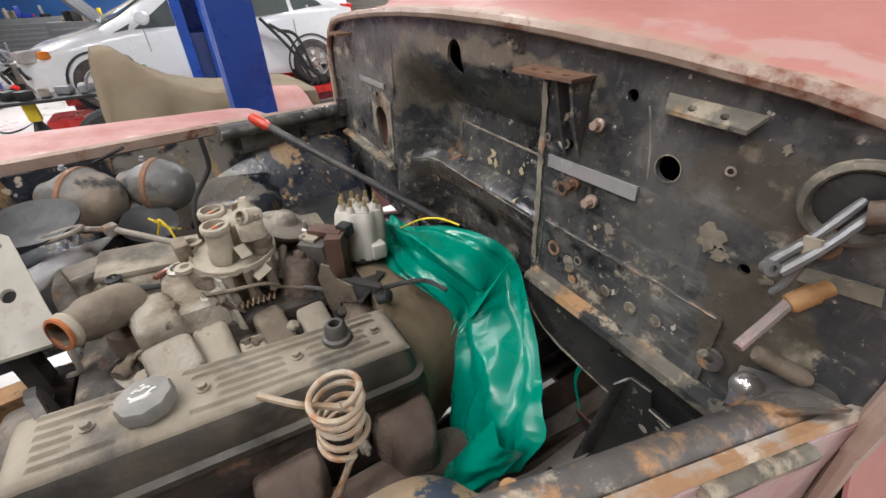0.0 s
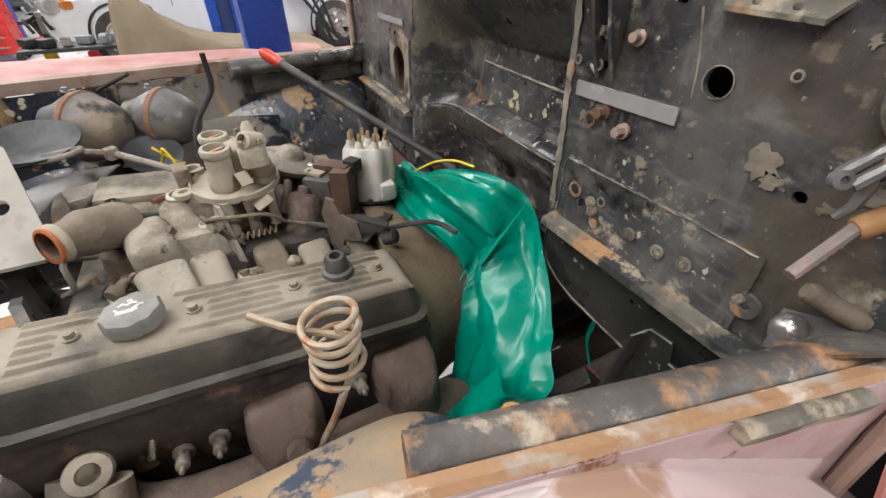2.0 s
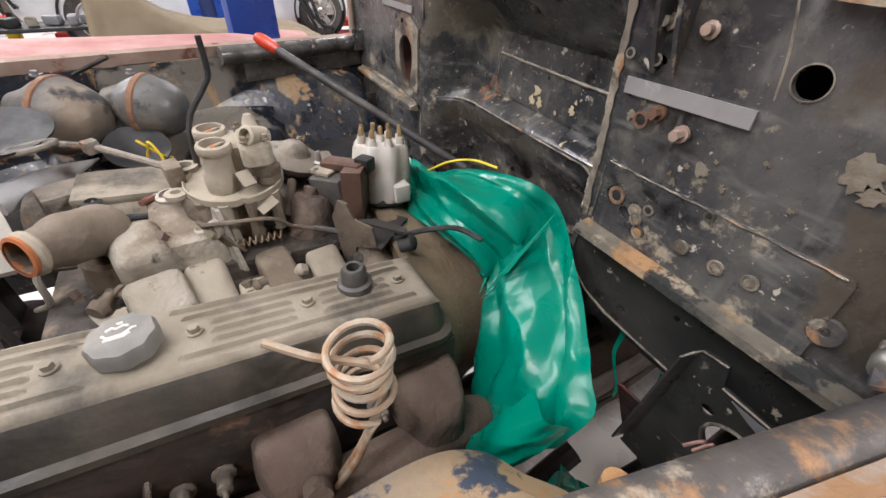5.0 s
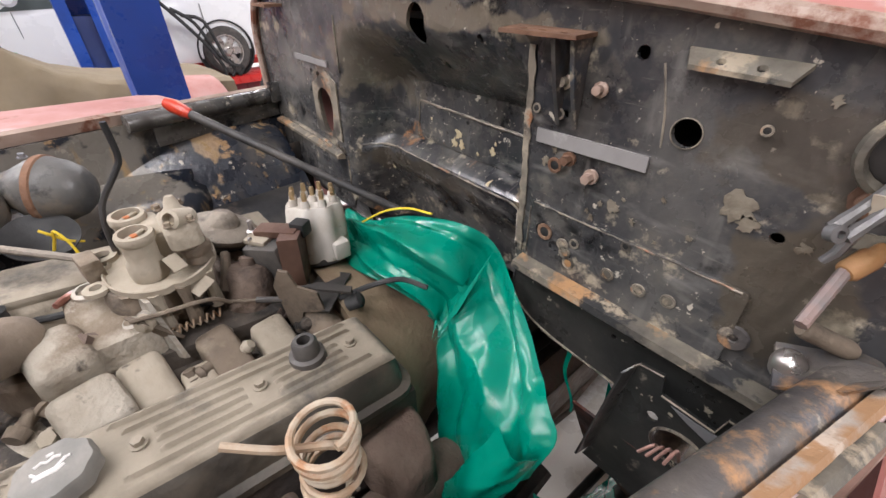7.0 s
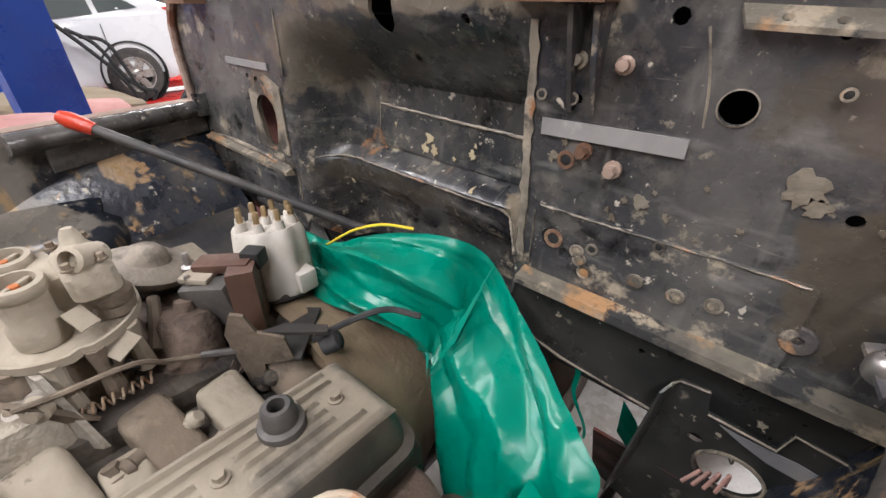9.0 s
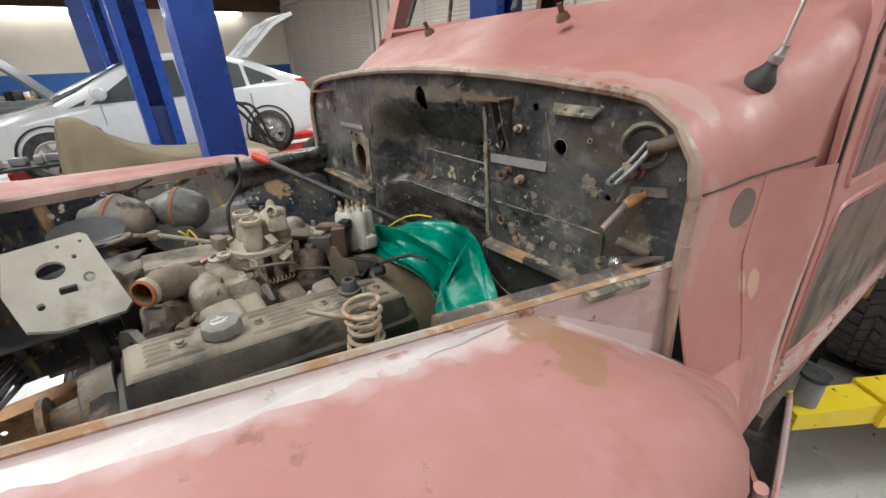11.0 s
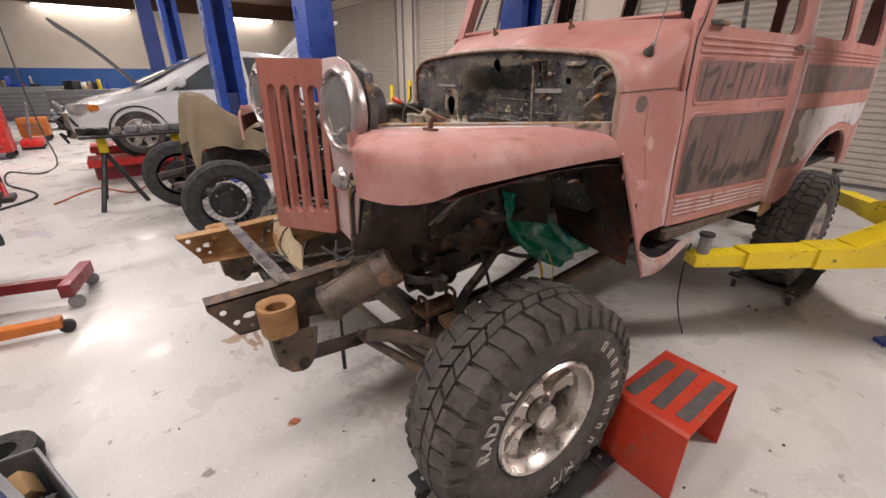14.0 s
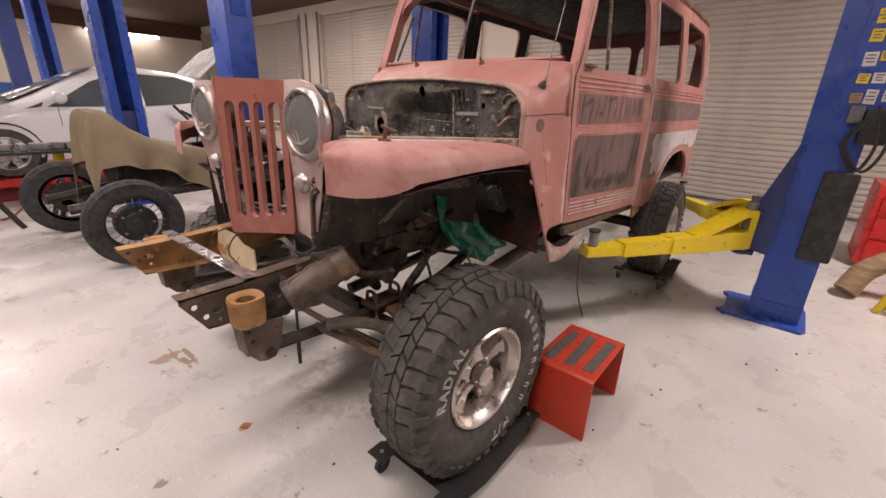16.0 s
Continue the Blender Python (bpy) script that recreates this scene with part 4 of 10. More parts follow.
def cowl_ring(y, w, zt, r, wb):
    pts = [(wb + 0.004, 0.855), (wb, 0.95), (w + (wb - w) * 0.55, 1.12), (w, 1.28)]
    zs = zt - 0.03
    pts += [(w - r + r * math.cos(radians(a)), zs - r + r * math.sin(radians(a))) for a in (0, 22, 45, 68, 90)]
    half = pts + [((w - r) * k, zs + 0.03 * (1 - k * k)) for k in (0.75, 0.5, 0.25)]
    return [(-x, y, z) for x, z in half] + [(0, y, zt)] + [(x, y, z) for x, z in reversed(half)]


bm = loft(B(), [cowl_ring(*c) for c in COWL], False, False)
part("cowl", thicken(bm, 0.004), m_cowl, wagon, "faded pink primer cowl with wear")
bm = B()
lip = cowl_ring(-0.008, 0.652, 1.568, 0.13, 0.74)[3:-3]
tube(bm, lip, 0.009, 8)
part("cowl_lip", bm, m_worn, wagon, "bare worn lip round the engine bay")
bm = B()
tube(bm, [(0.653, -0.006, 1.30), (0.664, 0.0, 1.12), (0.685, 0.004, 0.98)], 0.008, 8)
tube(bm, [(0.655, -0.010, 1.34), (0.655, -0.010, 1.27)], 0.009, 8)
part("fender_seam", bm, m_worn, wagon, "rust-brown seam strip")
part("cowl_seam", tube(B(), [(lerp_table(y, ((0.0, 0.652), (0.03, 0.660), (0.15, 0.675), (0.24, 0.70), (0.36, 0.722))) + 0.002, y, 1.408 + 0.05 * y) for y in (0.01, 0.06, 0.12, 0.18, 0.24, 0.29)], 0.0016, 6), m_frame_dark, wagon)
part("cowl_badge_mark", lathe(B(), (0.671, 0.128, 1.366), (1, -0.2, 0.0), [(0.032, -0.006), (0.031, 0.0035), (0.0, 0.004)], 20), m_greypanel, wagon, "round grey patch where a lamp was removed")
for x in (-0.24, 0.237):
    part("wiper_spindle", lathe(B(), (x, 0.23, 1.655), (0, -0.6, 1), [(0.016, 0), (0.012, 0.012), (0.006, 0.016), (0.006, 0.035), (0, 0.036)], 12), m_rust, wagon)
ant = part("antenna", lathe(B(), (0.640, 0.175, 1.548), (0.45, -0.1, 1), [(0.021, -0.012), (0.020, 0.0), (0.012, 0.011), (0.008, 0.020), (0.007, 0.023)], 18), m_blackdirty, wagon, "black and chrome antenna foot")
part("collar", lathe(B(), (0.649, 0.173, 1.568), (0.45, -0.1, 1), [(0.0095, 0.0), (0.0095, 0.010), (0.006, 0.014), (0.005, 0.024), (0, 0.025)], 14), m_chrome, ant)
part("whip", cyl(B(), (0.655, 0.172, 1.58), (0.715, 0.205, 2.03), 0.0028, 0.0018, 6), m_polish, ant)


# body sides
def bx(z, y):
    prof = lerp_table(z, ((0.75, 0.755), (0.95, 0.762), (1.3, 0.762), (1.62, 0.745), (1.9, 0.715), (2.12, 0.68), (2.26, 0.64)))
    taper = lerp_table(y, ((0.3, -0.02), (0.7, 0.012), (1.4, 0.045), (2.6, 0.055), (3.35, 0.04), (3.56, 0.0)))
    return prof + taper


def side(s, u, v, w):
    return (s * (bx(v, u) - w), u, v)


def rounded(pts, radii, seg=5):
    """A polygon with its corners rounded, one radius each."""
    out = []
    n_ = len(pts)
    for i, r in enumerate(radii):
        p, a, b = Vector((*pts[i], 0)), Vector((*pts[i - 1], 0)), Vector((*pts[(i + 1) % n_], 0))
        da, db = (a - p).normalized(), (b - p).normalized()
        if r <= 0:
            out.append((p.x, p.y))
            continue
        p0, p1 = p + da * r, p + db * r
        for k in range(seg + 1):
            t = k / seg
            q = p0 * (1 - t) ** 2 + p * 2 * t * (1 - t) + p1 * t * t
            out.append((q.x, q.y))
    return out


CUTV = [0.9, 1.0, 1.1, 1.2, 1.3, 1.4, 1.5, 1.6, 1.7, 1.8, 1.9, 2.0, 2.1, 2.2]
CUTU = [0.6, 0.9, 1.2, 1.5, 1.8, 2.1, 2.4, 2.7, 3.0, 3.2, 3.4]
DOOR = [(0.39, 0.838), (1.46, 0.785), (1.46, 1.62), (1.425, 2.17), (0.64, 2.17), (0.575, 2.12), (0.385, 1.665), (0.345, 1.60), (0.335, 1.42), (0.352, 1.15)]
DOOR_WIN = rounded([(0.405, 1.645), (1.325, 1.645), (1.315, 2.10), (0.60, 2.10)], [0.03, 0.09, 0.09, 0.05])
REAR_WINS = [rounded([(1.52, 1.655), (2.20, 1.655), (2.19, 2.13), (1.51, 2.13)], [0.04, 0.07, 0.07, 0.06]), rounded([(2.36, 1.66), (3.20, 1.66), (3.14, 2.13), (2.36, 2.13)], [0.04, 0.12, 0.12, 0.06])]
LOW_PANEL = [(0.41, 0.985), (1.37, 0.935), (1.335, 1.30), (0.388, 1.312)]
FILLER = [(1.71, 1.285), (3.42, 1.275), (3.40, 1.16), (3.15, 1.10), (3.0, 1.125), (2.82, 1.15), (2.6, 1.165), (2.36, 1.145), (2.18, 1.08), (2.06, 0.985), (1.96, 0.965), (1.86, 1.0), (1.80, 0.97), (1.73, 1.0), (1.75, 1.06), (1.68, 1.09), (1.72, 1.15), (1.66, 1.21)]
for s in (1, -1):
    door = part("door", plate(B(), DOOR, [DOOR_WIN], 0.03, lambda u, v, w: side(s, u, v, w), CUTU, CUTV), m_primer, wagon, "pink primer front door with black sprayed panels")
    part("door_gap", tube(B(), [side(s, u - 0.004, v, 0.004) for u, v in (DOOR[0], DOOR[9], DOOR[8], DOOR[7], DOOR[6], DOOR[5])], 0.003, 6), m_black, door, "dark shut line")
    for outline, mt in ((rrect(0.395, 1.372, 1.31, 1.522, 0.02), m_spray), (rounded(LOW_PANEL, [0.02, 0.02, 0.03, 0.05]), m_spray_low)):
        bm = plate(B(), outline, [], 0.003, lambda u, v, w: side(s, u, v, w - 0.0035), CUTU, CUTV)
        part("sprayed_panel", bm, mt, door, "black spray paint over pink primer")
        cu_, cv_ = sum(p[0] for p in outline) / len(outline), sum(p[1] for p in outline) / len(outline)
        rim = [(u + math.copysign(0.012, u - cu_), v + math.copysign(0.012, v - cv_)) for u, v in outline]
        part("panel_bead", tube(B(), [side(s, u, v, 0.0) for u, v in rim + rim[:1]], 0.006, 6), m_primer, door)
    for k in range(4):
        zz = 0.888 + 0.020 * k
        part("bead", tube(B(), [side(s, 0.42 + 0.063 * i, zz - 0.0033 * i, 0.0) for i in range(16)], 0.006, 6), m_bare, door)
    for k in range(3):
        zz = 1.552 + 0.024 * k
        part("bead", tube(B(), [side(s, 0.375 + 0.058 * i, zz, 0.0) for i in range(18)], 0.007, 6), m_primer, door)
    h = B()
    px = side(s, 1.30, 1.592, 0)
    tube(h, [(px[0] - s * 0.01, 1.28, 1.592), (px[0] + s * 0.03, 1.28, 1.592), (px[0] + s * 0.036, 1.32, 1.596), (px[0] + s * 0.03, 1.42, 1.598)], 0.012, 8)
    part("door_handle", h, m_chrome, door, "chrome door handle")
    part("vent_window_bar", tube(B(), [side(s, 0.70, 1.646, 0.012), side(s, 0.735, 2.10, 0.012)], 0.009, 6), m_rustblack, door)
    part("window_crank", box(B(), side(s, 0.47, 1.652, -0.004), (0.05, 0.09, 0.018), 0.005), m_rustblack, door)
    # rear quarter
    q_out = [(1.47, 0.775), (1.75, 0.72), (1.95, 0.745), (2.03, 0.87), (2.10, 0.96), (2.2, 1.03), (2.36, 1.09), (2.6, 1.112), (2.82, 1.095), (3.0, 1.03), (3.13, 0.93), (3.17, 0.80), (3.48, 0.775), (3.53, 1.27), (3.52, 1.65), (3.46, 2.15), (3.36, 2.255), (0.68, 2.255), (0.61, 2.182), (1.435, 2.182), (1.47, 1.63)]
    quarter = part("quarter_panel", plate(B(), q_out, REAR_WINS, 0.02, lambda u, v, w: side(s, u, v, w), CUTU, CUTV), m_primer, wagon, "pink primer rear side panel with two window openings")
    for outline, mt, lb, off in ((rrect(1.535, 1.372, 3.44, 1.522, 0.02), m_greypanel, "grey sprayed panel", 0.003), (rounded([(1.545, 0.96), (1.93, 0.945), (1.93, 1.29), (1.535, 1.295)], [0.02, 0.02, 0.02, 0.02]), m_greypanel, "grey sprayed panel", 0.003), (FILLER, m_filler, "bare grey filler patch with torn edges", 0.0045)):
        part("sprayed_panel", plate(B(), outline, [], 0.002, lambda u, v, w: side(s, u, v, w - off), CUTU, CUTV), mt, quarter, lb)
    for k in range(3):
        for z0, u0, u1, dr in ((0.852, 1.50, 2.0, 0.0), (1.552, 1.50, 3.5, 0.0)):
            part("bead", tube(B(), [side(s, u0 + (u1 - u0) * i / 14, z0 + 0.024 * k, 0.0) for i in range(15)], 0.007, 6), m_primer, quarter)
    part("arch_lip", tube(B(), [side(s, u, v, -0.002) for u, v in q_out[3:12]], 0.007, 6), m_bare, quarter)
    for u in (1.462, 3.5):
        part("post_bead", tube(B(), [side(s, u, 0.80 + 0.1 * i, 0.0) for i in range(14)], 0.015, 8), m_bare, quarter)
    part("sill", box(B(), (s * 0.715, 1.1, 0.765), (0.10, 1.45, 0.05), 0.01, (-2.5, 0, 0)), m_frame, wagon)
    part("torn_sill_end", box(B(), (s * 0.79, 1.62, 0.73), (0.02, 0.16, 0.11), 0.004, (8, 0, 0)), m_tanrust, wagon, "torn tan-rusted sill end")
    # pillar behind the windscreen
    bm = loft(B(), [[(s * (x0 + dx), y + dy, z) for dx, dy in ((-0.035, -0.01), (0.01, -0.02), (0.012, 0.06), (-0.03, 0.06))] for x0, y, z in ((0.715, 0.35, 1.60), (0.71, 0.39, 1.70), (0.685, 0.50, 2.02), (0.655, 0.58, 2.22))])
    part("windscreen_pillar", bm, m_primer, wagon)
def side_x(y, z):
    """The cowl side behind the fender."""
    y = min(0.36, max(0.0, y))
    for (ya, wa, _, _, ba), (yb, wb_, _, _, bb) in zip(COWL, COWL[1:]):
        if y <= yb:
            f = (y - ya) / (yb - ya)
            w, wb = wa + (wb_ - wa) * f, ba + (bb - ba) * f
            break
    return lerp_table(z, ((0.7, wb + 0.01), (0.95, wb), (1.12, w + (wb - w) * 0.55), (1.28, w), (1.4, w)))


# cowl side ahead of the doors, easing out from the cowl to the door's edge
for s in (1, -1):
    def cowl_side_pt(a, b):
        z = 0.857 + 0.553 * b
        y1 = lerp_table(z, ((0.857, 0.378), (1.15, 0.345), (1.42, 0.328)))
        y = 0.17 + (y1 - 0.17) * a
        x0, x1 = side_x(0.17, z) + 0.001, bx(z, y1) - 0.003
        e = 0.5 * a + 0.5 * a * a * (3 - 2 * a)
        return (s * (x0 + (x1 - x0) * e), y, z)
    part("cowl_side", thicken(surf(B(), 12, 16, cowl_side_pt), 0.003), m_cowl, wagon)
    bm = plate(B(), [(0.318, 1.40), (0.329, 1.42), (0.338, 1.60), (0.37, 1.67), (0.335, 1.66), (0.312, 1.5)], [], 0.01, lambda u, v, w: side(s, u, v, w + 0.005), [0.4], CUTV)
    part("cowl_side", bm, m_cowl, wagon)
# windscreen frame: sill and header
bm = B()
loft(bm, [[(x, 0.352, 1.682), (x, 0.356, 1.692), (x, 0.38, 1.694), (x, 0.38, 1.66)] for x in (-0.64, 0.64)])
part("windscreen_sill", bm, m_cowl, wagon)
bm = loft(B(), [[(x, 0.50, 2.10 - c), (x, 0.555, 2.225 - 0.3 * c), (x, 0.64, 2.25 - 0.3 * c), (x, 0.575, 2.11 - c)] for x, c in ((-0.685, 0.14), (-0.62, 0.06), (-0.55, 0.02), (-0.4, 0.0), (0.4, 0.0), (0.55, 0.02), (0.62, 0.06), (0.685, 0.14))])
part("windscreen_header", bm, m_cowl, wagon)
# black sheets added inside header and tailgate to stand in for cabin shade
part("header_dark_sheet", box(B(), (0, 0.63, 2.145), (1.24, 0.03, 0.12), 0.005, (-20, 0, 0)), m_black, wagon)
part("rear_dark_sheet", box(B(), (0, 3.475, 1.25), (1.3, 0.012, 0.78)), m_black, wagon)
part("windscreen_divider", cyl(B(), (-0.02, 0.355, 1.70), (-0.02, 0.515, 2.12), 0.011, seg=8), m_rustblack, wagon)
part("wiper_post", cyl(B(), (-0.55, 0.362, 1.70), (-0.50, 0.46, 1.97), 0.008, seg=8), m_rustblack, wagon)
bm = surf(B(), 12, 18, lambda a, b: ((a * 2 - 1) * (0.69 + 0.02 * math.sin(math.pi * b)), 0.56 + 2.92 * b, 2.25 + 0.075 * (1 - (a * 2 - 1) ** 2) - 0.10 * max(0, b - 0.85) ** 2 * 20))
part("roof", thicken(bm, 0.02), m_primer, wagon)
for s in (1, -1):
    part("drip_rail", tube(B(), [(s * (bx(2.25, y) + 0.012), y, 2.248 - 0.10 * max(0, y - 3.1) ** 2) for y in [0.60 + 0.2 * i for i in range(15)]], 0.012, 6), m_rust, wagon, "rust-brown drip rail")
bm = plate(B(), [(-0.76, 0.80), (0.76, 0.80), (0.76, 1.65), (0.66, 2.22), (-0.66, 2.22), (-0.76, 1.65)], [rrect(-0.60, 1.68, -0.04, 2.10, 0.06), rrect(0.04, 1.68, 0.60, 2.10, 0.06)], 0.03, lambda u, v, w: (u, 3.49 + w, v))
part("tailgate", bm, m_primer, wagon)
# added black sheet behind the firewall, so its holes look dark
part("hole_backing", box(B(), (0.01, 0.15, 1.35), (1.12, 0.006, 0.28)), m_black, wagon)
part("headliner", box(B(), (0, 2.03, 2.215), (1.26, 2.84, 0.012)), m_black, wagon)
# black sheets added behind the side panels, keeping the cabin dark through the windows
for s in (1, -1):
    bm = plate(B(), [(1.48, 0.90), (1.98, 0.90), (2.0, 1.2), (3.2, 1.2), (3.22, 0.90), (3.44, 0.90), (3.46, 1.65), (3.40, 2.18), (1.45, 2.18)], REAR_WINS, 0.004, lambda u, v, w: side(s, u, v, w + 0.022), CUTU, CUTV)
    part("quarter_dark_sheet", bm, m_black, wagon)
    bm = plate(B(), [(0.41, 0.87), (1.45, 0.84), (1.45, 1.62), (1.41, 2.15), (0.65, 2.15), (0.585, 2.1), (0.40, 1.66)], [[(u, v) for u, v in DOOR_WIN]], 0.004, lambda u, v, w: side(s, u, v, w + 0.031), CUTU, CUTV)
    part("door_dark_sheet", bm, m_black, wagon)
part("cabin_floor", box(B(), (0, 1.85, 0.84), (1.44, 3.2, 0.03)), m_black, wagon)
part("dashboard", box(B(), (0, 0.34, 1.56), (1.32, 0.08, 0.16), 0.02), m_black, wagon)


# near-black with rust-red patches: the wheel well's shade is in the colour
m_liner = mat("near_black_red_liner", (0.014, 0.008, 0.007), (0.085, 0.022, 0.012), 0.8, 0, 7, spots=[((0.02, 0.018, 0.018), 9, 0.55, 0.7)], bump=(70, 0.3))
# fenders
m_edge = mat("rusty_scraped_edge", (0.36, 0.21, 0.11), (0.40, 0.35, 0.30), 0.6, 0.2, 14, (0.42, 0.55), [((0.55, 0.45, 0.36), 20, 0.58, 0.68)], (70, 0.3))


m_scrape = streaks(mat("scraped_steel_band", (0.60, 0.55, 0.53), (0.50, 0.42, 0.40), 0.42, 0.3, 9, spots=[((0.40, 0.19, 0.165), 7, 0.60, 0.70)], bump=(80, 0.08)), (0.75, 0.73, 0.72), (60, 5, 60), (0, 0, -13), 0.55, 0.68, 0.6)


def xi(y):
    return 0.642 + 0.235 * y


def crown(y):
    """Height of the fender's top: level, then falling straight to the cowl."""
    z, fall = 1.295 + 0.035 * min(0.9, max(-y, 0.3)), 1.275 - 0.65 * (y + 0.204)
    h = max(0.0, 0.03 - abs(z - fall)) / 0.03
    return min(z, fall) - 0.0075 * h * h


def arch_lip(y):
    return 1.228 + 0.01 * math.sin(math.pi * min(1, max(0, -y))) if y < -0.21 else 1.228 - (y + 0.21) / 0.46


def skirt_front(z):
    return -0.235 + (1.228 - z) * 0.497


def skirt_x(y, z):
    """The fender's side behind the wheel, easing into the cowl side."""
    yf = skirt_front(z)
    t = min(1.0, max(0.0, (y - yf) / (0.27 - yf)))
    base = side_x(y, z)
    return base + (0.838 + 0.055 * (1.228 - z) - base) * (1 - t) ** 1.6


def skirt_top(y):
    return (crown(y) if y < 0.05 else crown(0.05) - 0.1 * (y - 0.05)) - 0.055 + 0.03 * max(0, (y + 0.21))


def fender(s):
    def xo(y):
        k = max(0.0, (-y - 0.86) / 0.155)
        return 0.56 + 0.275 * max(0.0, 1 - k ** 2.6) ** 0.5
    rings = []
    for y in [-1.0149, -1.012, -1.0, -0.985, -0.965, -0.94, -0.91, -0.88, -0.84, -0.78, -0.7, -0.6, -0.5, -0.42, -0.36, -0.3, -0.25, -0.21, -0.18, -0.15, -0.12, -0.09, -0.06, -0.03, 0.0, 0.03]:
        a, z = xi(max(y, -0.93)) + 0.12 * min(1.0, max(0.0, (-y - 0.90) / 0.11)) ** 1.2, crown(y)
        zr = 1.302 + 0.035 * min(0.93, -y)
        if y < -0.21:
            o, ze, lo = xo(y), z - 0.058, arch_lip(y)
        else:
            ze = lo = skirt_top(y) if y <= 0 else z - 0.05
            o = skirt_x(y, ze)
        k = max(0, (-y - 0.88) / 0.135)
        z -= 0.035 * k ** 3
        ze -= 0.035 * k ** 3
        lo -= 0.05 * k
        w = o - a
        dz_ = z - ze
        up = min(1.0, max(0.0, (-y - 0.18) / 0.25))
        rings.append([(s * x, y, zz) for x, zz in ((a, max(zr, z) - 0.003), (a + 0.003, max(zr, z)), (a + 0.006, z + (max(zr, z) - z) * 0.5), (a + 0.012, z), (a + w * 0.4, z + 0.007 * up), (a + w * 0.66, z + 0.005 * up), (a + w * 0.82, z - dz_ * 0.06), (a + w * 0.92, z - dz_ * 0.28), (a + w * 0.975, z - dz_ * 0.6), (o, ze), (o, lo + (ze - lo) * 0.25), (o, lo))])
    return thicken(loft(B(), rings, False, False), 0.004)


for s in (1, -1):
    fd = part("fender", fender(s), m_fender, wagon, "dull pink primer front fender, worn edges")
    # rear skirt of the fender, behind the wheel
    def skirt_pt(a, b):
        z = 1.15
        for _ in range(12):
            z = skirt_top(skirt_front(z) + a * (0.27 - skirt_front(z))) + 0.003
        y0 = skirt_front(z) + a * (0.27 - skirt_front(z))
        up = 0.03 * min(1.0, max(0.0, (y0 + 0.01) / 0.05))
        low = 0.752 + 0.105 * min(1.0, a / 0.3)
        zz = z + up + (low - z - up) * b
        y = skirt_front(min(z, zz)) + a * (0.27 - skirt_front(min(z, zz)))
        f = min(1.0, max(0.0, 1 - (zz - z) / 0.03)) if zz > z else 1.0
        g = max(a ** 2, 1 - f)
        base = side_x(y, zz) + 0.003 - 0.008 * g
        return (s * (base + (skirt_x(y, min(z, zz)) - side_x(y, min(z, zz))) * f * f * (3 - 2 * f)), y, zz)
    part("fender_skirt", thicken(surf(B(), 18, 16, skirt_pt), 0.004), m_cowl, fd)
    part("skirt_edge", tube(B(), [skirt_pt(0.0, k / 12) for k in range(13)], 0.006, 8), m_primer, fd)
    # curved toe at the foot of the skirt
    rim_c = smooth([(0.852, -0.03, 0.86), (0.852, 0.08, 0.80), (0.835, 0.25, 0.765), (0.80, 0.45, 0.76), (0.77, 0.63, 0.735)], 6)
    low_c = smooth([(0.866, 0.0, 0.752), (0.852, 0.15, 0.718), (0.825, 0.33, 0.71), (0.80, 0.48, 0.715), (0.768, 0.635, 0.722)], 6)

    def toe_pt(a, b):
        i = min(int(round(a * 24)), 24)
        p = rim_c[i].lerp(low_c[i], b)
        return (s * (p.x + 0.010 * math.sin(math.pi * b)), p.y, p.z)
    part("step_toe", thicken(surf(B(), 24, 6, toe_pt), 0.005), m_bare, fd, "flared toe at the foot of the fender")
    # dark sheet across the toe's hollow, standing in for the shade inside
    bm = surf(B(), 24, 4, lambda a, b: (s * (toe_pt(a, 0.0)[0] * s - 0.004 - 0.17 * b), toe_pt(a, 0.0)[1] + 0.03 * b, toe_pt(a, 0.0)[2] - 0.012 - 0.05 * math.sin(math.pi * min(1.0, b * 0.8)) + 0.05 * b))
    part("toe_dark_sheet", thicken(bm, 0.003), m_blackdirty, fd, "dark sheet across the hollow behind the toe")
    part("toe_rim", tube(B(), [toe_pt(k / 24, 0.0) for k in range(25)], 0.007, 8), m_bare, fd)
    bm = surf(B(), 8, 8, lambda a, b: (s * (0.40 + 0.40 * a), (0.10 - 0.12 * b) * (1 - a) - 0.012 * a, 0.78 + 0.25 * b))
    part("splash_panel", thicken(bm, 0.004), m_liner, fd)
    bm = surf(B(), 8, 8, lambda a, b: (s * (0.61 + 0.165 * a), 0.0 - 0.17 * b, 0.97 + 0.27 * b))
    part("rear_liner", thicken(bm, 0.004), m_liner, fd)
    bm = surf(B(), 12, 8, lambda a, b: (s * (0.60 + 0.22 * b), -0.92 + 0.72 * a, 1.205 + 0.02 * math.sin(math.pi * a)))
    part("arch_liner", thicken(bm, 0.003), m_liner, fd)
    # bare pale side above the crown, under the inner edge
    bm = loft(B(), [[(s * (xi(y) + 0.009), y, 1.302 + 0.035 * -y), (s * (xi(y) + 0.0095), y, min(1.298, crown(y)) + 0.035 * -y * 0 + 0.002)] for y in (-0.36, -0.3, -0.25, -0.2, -0.15, -0.1, -0.05, -0.012)], False, False)
    part("bare_side", thicken(bm, 0.002), m_bare, fd, "pale bare steel side above the fender crown")
